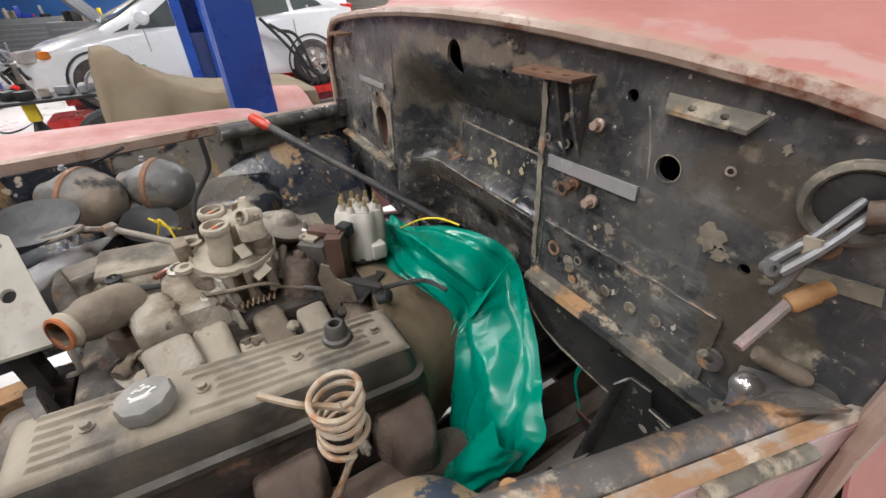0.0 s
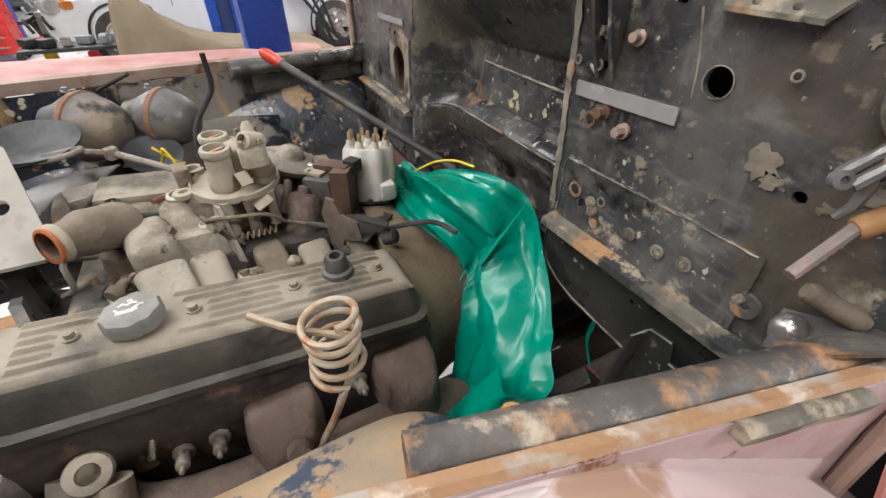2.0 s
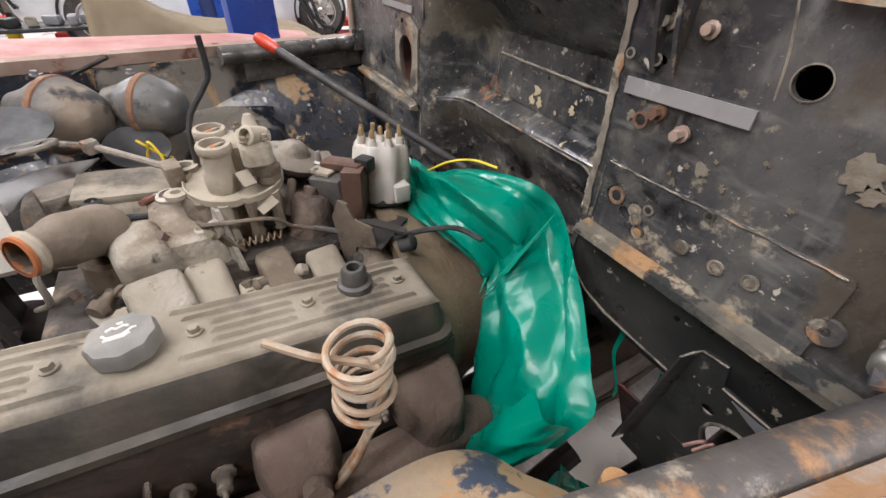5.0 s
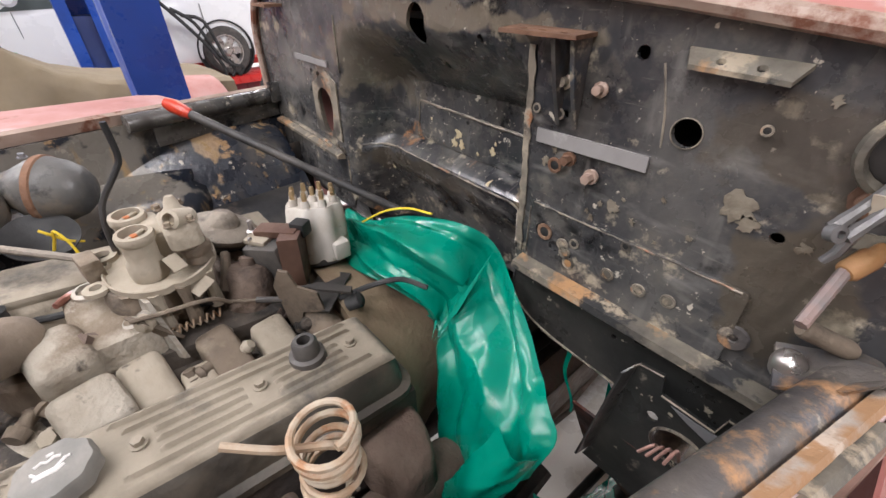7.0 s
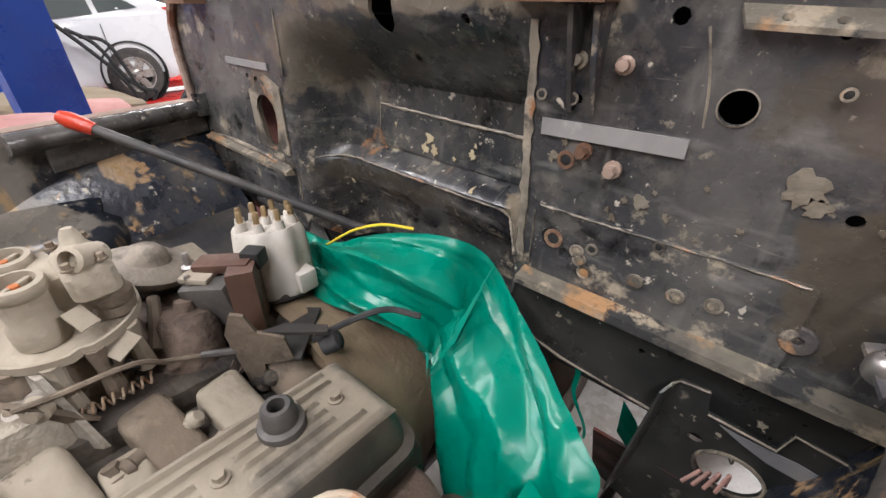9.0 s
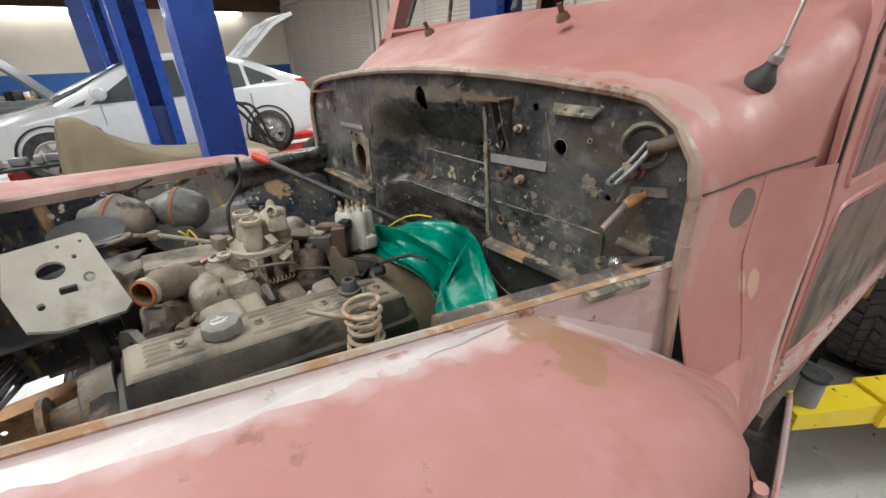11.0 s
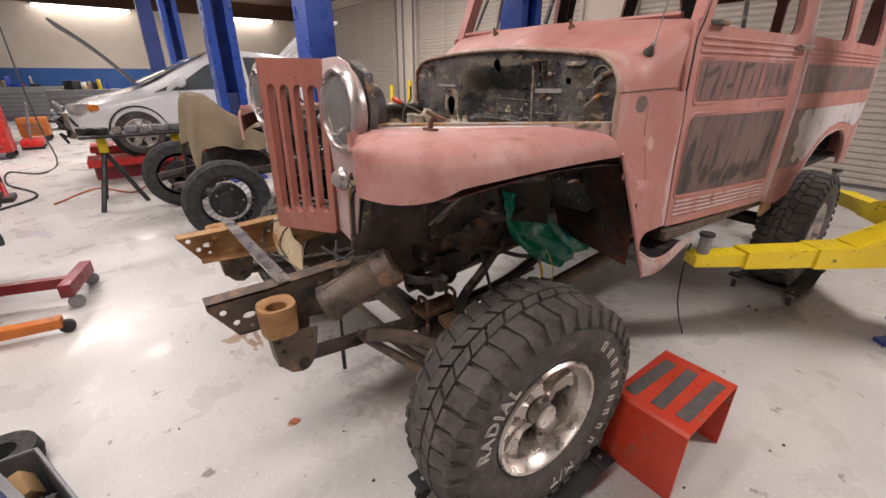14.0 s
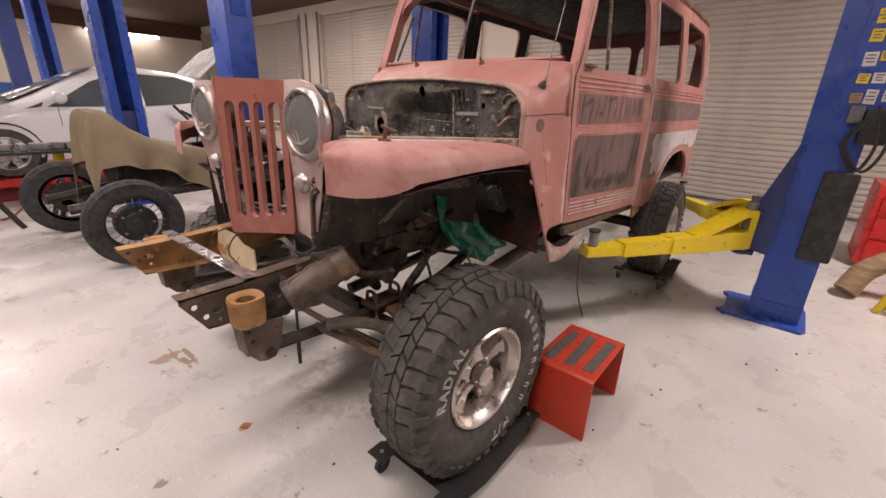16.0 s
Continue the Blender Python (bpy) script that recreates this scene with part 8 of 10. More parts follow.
def sheet_pt(left, right, a, b, bulge, amp, gather, seed):
    """A crumpled sheet between two edges: long creased folds down it, finer puckers where it is gathered."""
    k = a * (len(left) - 1)
    i = min(int(k), len(left) - 2)
    f = k - i
    p0, p1 = left[i].lerp(left[i + 1], f), right[i].lerp(right[i + 1], f)
    c = p0.lerp(p1, -0.02 + 1.06 * b)
    nrm = (left[i + 1] + right[i + 1] - left[i] - right[i]).cross(p1 - p0).normalized()
    if nrm.x - nrm.y + 0.6 * nrm.z < 0:
        nrm = -nrm
    s_ = b * 2 - 1
    w = Vector((a * 5, b * 2, seed))
    wu, wv = 0.5 * noise.noise(w), 0.5 * noise.noise(w + Vector((7, 3, 1)))
    big = facet(b * 3.1 + a * 0.9 + wu, a * 3.3 + wv, seed)
    mid = facet(b * 5.3 - a * 2.6 + wv, a * 7.5 + b * 1.2 + wu, seed + 3)
    fine = facet(b * 9 + a * 5 + wu, a * 17 - b * 2 + wv, seed + 5)
    g = max(0.0, 1 - a * gather) if gather else 0.0
    puck = facet(b * 4 + wu, a * 34 + b * 3, seed + 8)
    pleat = abs((b * 2.3 + 0.5 * a + 0.8 * wu) % 1.0 - 0.5) * 2
    return c + nrm * ((1 - s_ * s_) * bulge + 0.5 * amp * (0.6 - pleat) * (1 - abs(s_) ** 4) + amp * 0.8 * (big - 0.35) + 0.45 * amp * (mid - 0.5) + 0.16 * amp * (fine - 0.5) + 0.020 * g * (puck - 0.4))


bm = thicken(surf(B(), 190, 60, lambda a, b: sheet_pt(T_LEFT, T_RIGHT, a, b, 0.020, 0.050, 4.0, 2)), 0.001)
tarp = solo("tarpaulin", bm, m_tarp, "crumpled shiny green tarpaulin stuffed behind the engine", "tarpaulin")
tarp.data.set_sharp_from_angle(angle=radians(30))
part("hanging_sheet", thicken(surf(B(), 80, 34, lambda a, b: sheet_pt(S_LEFT, S_RIGHT, a, b, 0.012, 0.05, 0, 11)), 0.001), m_tarp, tarp, sharp=30)
fl00, fl10, fl01, fl11 = Vector((0.372, -0.158, 1.094)), Vector((0.428, -0.150, 1.088)), Vector((0.318, -0.205, 0.955)), Vector((0.395, -0.205, 0.985))
part("fold", thicken(surf(B(), 40, 26, lambda a, b: fl00.lerp(fl01, a).lerp(fl10.lerp(fl11, a), b) + Vector((0.022, -0.030, 0.014)) * (0.5 * math.sin(math.pi * b) + 1.1 * facet(a * 1.4 + b * 1.1, b * 1.8 - a * 0.4, 21) + 0.3 * facet(a * 4, b * 4 + a, 23))), 0.001), m_tarp, tarp, sharp=30)
part("torn_edge", thicken(surf(B(), 30, 3, lambda a, b: (0.325 + 0.055 * a + 0.006 * math.sin(a * 9) + 0.010 * b * (1 - 0.6 * a), 0.052 - 0.03 * a, 1.075 - 0.13 * a)), 0.001), m_tarp, tarp)
part("torn_corner", thicken(loft(B(), [[(0.415, 0.062, 1.02), (0.44, 0.055, 1.0), (0.455, 0.045, 0.985)], [(0.42, 0.064, 0.95), (0.435, 0.06, 0.94), (0.45, 0.05, 0.93)]], False, False), 0.001), m_tarp, tarp)
part("cord", tube(B(), smooth([(-0.03, -0.105, 1.185), (0.02, -0.085, 1.222), (0.07, -0.07, 1.243), (0.115, -0.055, 1.246)], 5), 0.002, 6), m_yellowwire, tarp)
part("hook", tube(B(), [(0.475, -0.13, 0.735), (0.482, -0.135, 0.715), (0.486, -0.13, 0.70)], 0.006, 6), m_steelgrey, tarp)
part("cord", tube(B(), smooth([(0.486, -0.13, 0.705), (0.492, -0.118, 0.66), (0.488, -0.112, 0.62), (0.49, -0.108, 0.55)], 5), [0.008, 0.009, 0.006, 0.007, 0.008, 0.006, 0.005, 0.007, 0.005, 0.006, 0.005, 0.006, 0.004, 0.005, 0.004, 0.004], 6), m_yellowwire, tarp, "knotted yellow cord with a steel hook")
part("cord", tube(B(), smooth([(0.49, -0.10, 0.76), (0.50, -0.06, 0.68), (0.50, -0.05, 0.62), (0.505, -0.07, 0.57)], 5), 0.0022, 6), m_yellowwire, tarp)

# ---- steering gear and pedal plate on the near side ----
ring_ = part("column_ring", thicken(lathe(B(), (0.572, -0.004, 1.467), (0.35, -1, 0.0), [(0.034, 0.0), (0.033, 0.006), (0.029, 0.008), (0.026, 0.004), (0.024, -0.004)], 28, False), 0.0015), m_ledge, firewall, "dusty dished ring round the column hole")
part("ring_floor", lathe(B(), (0.572, -0.002, 1.467), (0.35, -1, 0.0), [(0.025, 0.0), (0.022, 0.002), (0, 0.002)], 20), m_blackdirty, ring_)
column = part("steering_column", tube(B(), [(0.615, -0.002, 1.480), (0.60, -0.008, 1.472), (0.582, -0.012, 1.466)], [0.011, 0.010, 0.009], 12), m_frame, wagon, "greasy linkage stub at the firewall")
m_link = mat("grey_linkage_steel", (0.20, 0.20, 0.205), (0.12, 0.115, 0.11), 0.45, 0.4, 14, spots=[((0.30, 0.25, 0.19), 18, 0.6, 0.72)], bump=(80, 0.2))
for dx, dz_ in ((0.0, 0.0), (0.009, -0.004)):
    part("shift_linkage", tube(B(), smooth([(0.576 + dx, -0.006, 1.472 + dz_), (0.566 + dx, -0.030, 1.445 + dz_), (0.553 + dx, -0.052, 1.421 + dz_)], 4), [0.0034, 0.0038, 0.0042, 0.0038, 0.0040, 0.0044, 0.0042, 0.0048, 0.0048], 8), m_link, column)
part("linkage_eye", lathe(B(), (0.556, -0.056, 1.420), (0.6, -0.5, 0.3), [(0.0065, -0.003), (0.0065, 0.004), (0.003, 0.005), (0.003, 0.001), (0, 0.001)], 12), m_link, column)
part("linkage_clip", loft(B(), [[(0.563, -0.038, 1.447), (0.573, -0.034, 1.446), (0.576, -0.032, 1.432), (0.568, -0.036, 1.428)], [(0.562, -0.041, 1.447), (0.572, -0.037, 1.446), (0.575, -0.035, 1.432), (0.567, -0.039, 1.428)]]), m_dust, column, "pale bent clip")
part("stay", tube(B(), [(0.566, -0.030, 1.420), (0.563, -0.028, 1.395), (0.558, -0.03, 1.385)], [0.005, 0.004, 0.003], 8), m_link, column)
part("brass_union", tube(B(), [(0.586, -0.010, 1.400), (0.582, -0.018, 1.396), (0.581, -0.019, 1.395), (0.574, -0.034, 1.386), (0.573, -0.036, 1.385)], [0.0070, 0.0070, 0.0088, 0.0084, 0.0065], 12), m_tanrust, column, "brass-coloured union")
bm = B()
for i in range(6):
    t = i / 6
    a_, b_ = Vector((0.572, -0.046, 1.378)), Vector((0.568, -0.082, 1.358))
    tube(bm, [a_.lerp(b_, t), a_.lerp(b_, t + 0.05), a_.lerp(b_, t + 0.12)], [0.0040, 0.0050, 0.0040], 10)
tube(bm, [(0.573, -0.034, 1.386), (0.568, -0.082, 1.358)], 0.0048, 8)
part("threaded_rod", bm, mat("pinkish_rusty_thread", (0.30, 0.22, 0.20), (0.22, 0.20, 0.195), 0.6, 0.3, 40), column)
part("cylinder_body", tube(B(), [(0.570, -0.036, 1.327), (0.573, -0.034, 1.326), (0.603, -0.014, 1.312), (0.607, -0.011, 1.310)], [0.0065, 0.0085, 0.0085, 0.0065], 12), m_dustdark, column)
part("pale_strip", plate(B(), [(0.560, 1.403), (0.612, 1.412), (0.616, 1.398), (0.560, 1.389)], [], 0.002, lambda u, v, w: (u, -0.0025 + w, v)), m_ledge, firewall, "pale dusty strip")
bm = lathe(B(), (0.577, -0.040, 1.292), (-0.1, -0.4, 1), [(0.013, -0.012), (0.0135, 0), (0.011, 0.007), (0.006, 0.011), (0, 0.012)], 18)
part("ball_stud", bm, m_bareSteel, column)
part("mount_plate", loft(B(), [[(0.562, -0.022, 1.300 + o_), (0.590, -0.012, 1.306 + o_), (0.640, -0.030, 1.330 + o_), (0.612, -0.066, 1.318 + o_), (0.575, -0.068, 1.290 + o_)] for o_ in (-0.010, -0.006)]), m_rustblack, column)
part("flange", lathe(B(), (0.532, -0.004, 1.262), (0, -1, 0.1), [(0.015, 0), (0.013, 0.002), (0.005, 0.002), (0.004, 0.0), (0, 0.0)], 14), m_rustblack, column)
bm = plate(B(), [(0.44, 0.95), (0.448, 0.985), (0.460, 1.162), (0.466, 1.171), (0.494, 1.174), (0.500, 1.145), (0.561, 1.142), (0.566, 1.170), (0.612, 1.165), (0.635, 1.06), (0.62, 0.95)], [circle(0.540, 1.076, 0.031, 22, 0.027), circle(0.500, 1.101, 0.008, 10), circle(0.585, 1.12, 0.004, 8)], 0.004, lambda u, v, w: (u, -0.014 + w - 0.12 * max(0, 1.06 - v), v))
pedal = part("pedal_plate", bm, m_toe, wagon, "bent black pedal support plate with a round opening")
part("flange", loft(B(), [[(x, y, z) for x, y, z in ((0.460 + k, -0.014, 1.165), (0.449 + k, -0.014, 0.985), (0.437 + k, -0.052, 0.975), (0.452 + k, -0.030, 1.155))] for k in (0.0, 0.003)]), m_toe, pedal)
part("opening_rim", tube(B(), [(u, -0.016, v) for u, v in circle(0.540, 1.076, 0.033, 22, 0.029) + [(0.573, 1.076)]], 0.0022, 6), m_crease, pedal, "bare worn rim")
part("worn_edge", tube(B(), [(0.452, -0.016, 1.04), (0.460, -0.016, 1.162), (0.466, -0.016, 1.171), (0.494, -0.016, 1.174)], 0.0015, 6), m_crease, pedal)
part("worn_edge", tube(B(), [(0.500, -0.016, 1.145), (0.561, -0.016, 1.142), (0.566, -0.016, 1.170), (0.612, -0.016, 1.165)], 0.0014, 6), m_crease, pedal)
part("bare_patch", plate(B(), [(0.513, 1.138), (0.535, 1.128), (0.56, 1.12), (0.60, 1.118), (0.606, 1.135), (0.58, 1.139), (0.545, 1.137)], [], 0.001, lambda u, v, w: (u, -0.0155 + w, v)), m_steelgrey, pedal)
bm = B()
for k in range(4):
    tube(bm, smooth([(0.520 + 0.009 * k, 0.0, 1.04), (0.517 + 0.008 * k, -0.022, 1.066 + 0.006 * k), (0.506 + 0.010 * k, -0.034, 1.05 + 0.004 * k)], 4), 0.0022, 6)
part("cut_wire", bm, mat("pink_brown_wire", (0.42, 0.24, 0.20), (0.2, 0.12, 0.1), 0.6, 0, 20), pedal)

# ---- small hardware on the engine ----
random.seed(33)
for i in range(30):
    x, y = random.uniform(-0.10, 0.105), random.uniform(-0.62, -0.24)
    z = 1.150 - 0.25 * max(0, abs(x - 0.01) - 0.06) + (-0.45 - y) * 0.095
    c = Vector((x, y, z))
    if i % 2:
        part("bolt", bolt(B(), c - Vector((0, 0, 0.004)), (random.uniform(-0.4, 0.4), random.uniform(-0.4, 0.4), 1), random.uniform(0.005, 0.008), 0.011), random.choice((m_dust, m_dustdark, m_castbrown)), engine)
    else:
        d = Vector((random.uniform(-1, 1), random.uniform(-1, 1), random.uniform(0.1, 0.9))).normalized()
        part("fitting", lathe(B(), c - d * 0.01, d, [(0.010, 0), (0.012, 0.012), (0.008, 0.014), (0.008, 0.028), (0.010, 0.03), (0.006, 0.036), (0.0, 0.036)], 10), random.choice((m_dust, m_dustdark, m_grime)), engine)
part("wire_loom", tube(B(), smooth([(-0.14, -0.62, 1.17), (-0.09, -0.53, 1.18), (-0.11, -0.44, 1.17), (-0.12, -0.34, 1.18), (-0.09, -0.25, 1.16)], 6), 0.005, 8), m_rubber, engine)

# ---- clutter in the wheel well and under the nose ----
def rod(name, pts, r, m, lb=""):
    part(name, tube(B(), smooth(pts, 5), r, 8), m, wagon, lb)


rod("thin_rod", [(0.45, -0.70, 0.995), (0.45, -0.575, 1.07)], 0.004, m_steelgrey)
rod("thin_rod", [(0.44, -0.66, 1.0), (0.44, -0.535, 1.075)], 0.004, m_steelgrey)
rod("heater_hose", [(0.40, -0.64, 0.98), (0.40, -0.55, 1.01), (0.40, -0.42, 0.985), (0.40, -0.27, 0.925)], 0.012, m_engine, "dusty grey hose")
rod("pitman_arm", [(0.36, -0.70, 0.74), (0.33, -0.62, 0.66), (0.30, -0.60, 0.655), (0.22, -0.60, 0.68)], 0.022, m_frame_dark)
part("ball_joint", lathe(B(), (0.22, -0.60, 0.665), (0, 0, 1), [(0.02, 0), (0.034, 0.01), (0.034, 0.03), (0.015, 0.045), (0.012, 0.06), (0, 0.061)], 14), m_frame_dark, wagon)
for y in (-0.66, -0.52):
    part("spring_bolt", tube(B(), smooth([(0.315, y, 0.47), (0.315, y, 0.62), (0.33, y, 0.645), (0.36, y, 0.645), (0.375, y, 0.62), (0.375, y, 0.47)], 4), 0.008, 8), m_rust, wagon)
part("spring_plate", box(B(), (0.345, -0.59, 0.588), (0.09, 0.19, 0.022), 0.005), m_rust, wagon)
bm = loft(B(), [[(0.305 + a * k, -0.52 + b * k, z) for a, b in ((-0.03, -0.045), (0.03, -0.045), (0.03, 0.045), (-0.03, 0.045))] for z, k in ((0.80, 1.2), (0.75, 1.0), (0.68, 0.9), (0.655, 0.6))])
part("bump_stop", bm, m_frame_dark, wagon)
rod("steering_arm", [(0.36, -0.22, 0.82), (0.37, -0.32, 0.74), (0.39, -0.40, 0.69), (0.38, -0.46, 0.63), (0.42, -0.53, 0.60), (0.50, -0.58, 0.58)], 0.020, m_frame_dark)
rod("steering_arm", [(0.34, -0.78, 0.80), (0.38, -0.72, 0.76), (0.44, -0.66, 0.77)], 0.018, m_frame_dark)
part("joint_boot", lathe(B(), (0.45, -0.655, 0.755), (0.2, 0.1, 1), [(0.012, -0.03), (0.024, -0.02), (0.028, 0.0), (0.020, 0.02), (0.026, 0.03), (0.014, 0.04), (0, 0.045)], 12), m_frame_dark, wagon)
part("knuckle_bracket", box(B(), (0.50, -0.60, 0.55), (0.22, 0.07, 0.028), 0.008, (0, 6, -8)), m_rust, wagon, "orange-rusted axle bracket")
rod("drag_link", [(0.40, -0.93, 0.62), (0.52, -0.83, 0.63), (0.70, -0.72, 0.60)], 0.024, m_frame)
rod("brake_hose", [(0.50, -0.50, 0.86), (0.56, -0.50, 0.72), (0.58, -0.52, 0.60), (0.62, -0.55, 0.52)], 0.006, m_rubber)
rod("exhaust_pipe", [(0.29, -0.14, 0.86), (0.30, -0.05, 0.74), (0.28, 0.15, 0.68), (0.25, 0.6, 0.66), (0.25, 1.2, 0.66)], 0.028, m_castbrown, "rusty exhaust pipe")
rod("shift_rod", [(0.34, -0.35, 0.80), (0.42, -0.15, 0.72), (0.44, 0.15, 0.70)], 0.010, m_frame_dark)
rod("brake_pipe", [(0.33, -1.0, 0.87), (0.35, -0.7, 0.90), (0.34, -0.3, 0.885), (0.36, 0.1, 0.86)], 0.005, m_frame)
rod("loose_cable", [(-0.10, -0.95, 0.93), (-0.30, -1.02, 0.86), (-0.38, -1.05, 0.78), (-0.28, -1.06, 0.73), (-0.1, -1.02, 0.76)], 0.004, m_blackplastic)
rod("loose_cable", [(0.02, -0.96, 0.93), (-0.14, -1.0, 0.88), (-0.16, -1.04, 0.80), (-0.05, -1.03, 0.75)], 0.004, m_blackplastic)
rod("loose_cable", [(0.20, -0.98, 0.90), (0.30, -1.02, 0.94), (0.38, -0.98, 0.92), (0.45, -0.9, 0.94)], 0.004, m_rubber)
rod("loose_cable", [(0.24, -0.95, 0.93), (0.33, -0.99, 0.90), (0.40, -0.95, 0.95)], 0.005, m_rubber)
part("engine_mount", box(B(), (0.27, -0.62, 0.86), (0.14, 0.12, 0.10), 0.02, (0, 20, 10)), m_frame_dark, wagon)
part("starter_motor", lathe(B(), (0.22, -0.42, 0.80), (0, 1, 0), [(0.04, 0), (0.048, 0.01), (0.048, 0.16), (0.03, 0.17), (0.03, 0.2), (0, 0.2)], 18), m_frame_dark, wagon)
part("transfer_case", box(B(), (0.08, 0.55, 0.70), (0.34, 0.30, 0.24), 0.05), m_frame_dark, wagon)
part("skid_plate", box(B(), (0.0, 0.45, 0.58), (0.5, 0.3, 0.02), 0.005), m_frame_dark, wagon)
part("axle_truss", box(B(), (-0.05, -0.60, 0.505), (0.5, 0.05, 0.05), 0.01), m_frame_dark, wagon)
random.seed(8)
for i in range(14):
    y = -0.9 + 0.06 * i
    x = 0.36 + random.uniform(-0.03, 0.12)
    part("bracket", box(B(), (x, y, 0.93 + random.uniform(-0.06, 0.1)), (random.uniform(0.02, 0.06), random.uniform(0.02, 0.07), random.uniform(0.02, 0.06)), 0.006, (random.uniform(-40, 40), random.uniform(-40, 40), random.uniform(0, 90))), random.choice((m_frame_dark, m_frame, m_blackdirty)), wagon)


# ---- cars and clutter behind ----
def small_wheel(parent, c, r, w, spokes, out=1, m_rim=None):
    wh = part("wheel", lathe(B(), c, (out, 0, 0), [(r * 0.66, -w / 2), (r * 0.9, -w / 2), (r, -w / 4), (r, w / 4), (r * 0.92, w / 2), (r * 0.68, w / 2), (r * 0.62, w / 2 - 0.02), (r * 0.62, -w / 2 + 0.02)], 36, False), m_rubber if spokes > 10 else m_tyre, parent)
    rim = part("rim", lathe(B(), c, (out, 0, 0), [(r * 0.64, -w / 2 + 0.02), (r * 0.67, w / 2 - 0.004), (r * 0.63, w / 2 - 0.002), (r * 0.58, w / 2 - 0.04), (r * 0.58, -w / 2)], 36, False), m_rim or m_steelgrey, wh)
    for k in range(spokes):
        a = 2 * math.pi * k / spokes
        ca, sa = math.cos(a), math.sin(a)
        wd = 0.045 if spokes < 10 else 0.0013
        bm = loft(B(), [[(c[0] + out * (w / 2 - dx), c[1] + rr_ * ca - sa * q, c[2] + rr_ * sa + ca * q) for q, dx in ((-wd, 0.03), (wd, 0.03), (wd, 0.05), (-wd, 0.05))] for rr_ in (r * 0.16, r * 0.61)])
        part("spoke", bm, m_rim if m_rim and spokes < 10 else m_steelgrey, rim)
    part("hub", lathe(B(), c, (out, 0, 0), [(r * 0.24, -w / 2), (r * 0.24, w / 2 - 0.04), (r * 0.18, w / 2 - 0.015), (r * 0.1, w / 2 - 0.005), (0, w / 2)], 20), m_rim or m_steelgrey, rim)
    if spokes > 10:
        for k in range(5):
            a = 2 * math.pi * k / 5
            part("wheel_nut", cyl(B(), (c[0] + out * (w / 2 - 0.02), c[1] + r * 0.32 * math.cos(a), c[2] + r * 0.32 * math.sin(a)), (c[0] + out * (w / 2 - 0.002), c[1] + r * 0.32 * math.cos(a), c[2] + r * 0.32 * math.sin(a)), 0.011, seg=6), m_steelgrey, rim)
        part("brake_drum", lathe(B(), c, (out, 0, 0), [(r * 0.42, -w / 2), (r * 0.42, w / 2 - 0.035), (r * 0.38, w / 2 - 0.02), (r * 0.28, w / 2 - 0.018), (r * 0.25, w / 2 + 0.01), (r * 0.14, w / 2 + 0.016), (r * 0.12, w / 2 + 0.05), (0, w / 2 + 0.055)], 26), m_black, rim)
    return wh


# white hatchback on a low red lift
hatch = thing("hatchback", "white hatchback with open hood and no front bumper", "car", (-7.06, 0.1, 0.31))
HX, HG, HF = -7.06, 0.305, -2.12
ST = [  # along, half width, sill, belt, top, roof half width
    (0.10, 0.70, 0.30, 0.62, 0.66, 0.55), (0.30, 0.80, 0.22, 0.70, 0.76, 0.60), (0.70, 0.855, 0.20, 0.76, 0.86, 0.66), (1.05, 0.865, 0.20, 0.82, 0.95, 0.68), (1.30, 0.868, 0.20, 0.86, 1.07, 0.66), (1.75, 0.868, 0.20, 0.90, 1.33, 0.62),
    (2.10, 0.868, 0.20, 0.92, 1.46, 0.58), (2.60, 0.868, 0.20, 0.95, 1.49, 0.57), (3.10, 0.865, 0.20, 0.98, 1.45, 0.56), (3.60, 0.855, 0.20, 1.0, 1.34, 0.56), (4.0, 0.83, 0.22, 1.02, 1.18, 0.58), (4.25, 0.79, 0.26, 1.0, 1.10, 0.60), (4.40, 0.70, 0.34, 0.80, 0.86, 0.58)]


def hring(st):
    s_, w, zb, zl, zt, wr = st
    half = [(0, zb), (w * 0.93, zb), (w * 0.985, zb + 0.10), (w, zb + 0.28), (w * 0.985, zl - 0.05), (w * 0.965, zl), (wr + (w * 0.96 - wr) * 0.25, zl + (zt - zl) * 0.8), (wr * 0.9, zt - 0.015), (wr * 0.5, zt)]
    pts = half + [(0, zt + 0.004)] + [(-x, z) for x, z in reversed(half[1:])]
    return [(HX + x, HF + s_, HG + z) for x, z in pts]


part("body", loft(B(), [hring(st) for st in ST]), m_carwhite, hatch)


def hx(y, z):
    s_ = y - HF
    v = [lerp_table(s_, [(st[0], st[i]) for st in ST]) for i in range(1, 6)]
    w, zb, zl, zt, wr = v
    zz = z - HG
    if zz <= zl:
        return HX + w * 0.985
    k = min(1, (zz - zl) / max(0.05, (zt - zl) * 0.8))
    return HX + w * 0.965 + (wr + (w * 0.96 - wr) * 0.25 - w * 0.965) * k


for poly in ([(-0.72, 1.20), (-0.18, 1.55), (0.18, 1.68), (0.36, 1.69), (0.36, 1.23)], [(0.42, 1.235), (0.42, 1.69), (0.95, 1.67), (1.20, 1.60), (1.20, 1.30)], [(1.26, 1.31), (1.26, 1.585), (1.62, 1.42), (1.70, 1.36)], [(-0.95, 1.175), (-0.78, 1.20), (-0.5, 1.37)]):
    bm = plate(B(), poly, [], 0.006, lambda u, v, w: (hx(u, v) + 0.008 - w, u, v), [-0.6, -0.3, 0, 0.3, 0.6, 0.9, 1.2], [1.3, 1.4, 1.5, 1.6])
    part("window", bm, m_carglass, hatch, "dark side window")
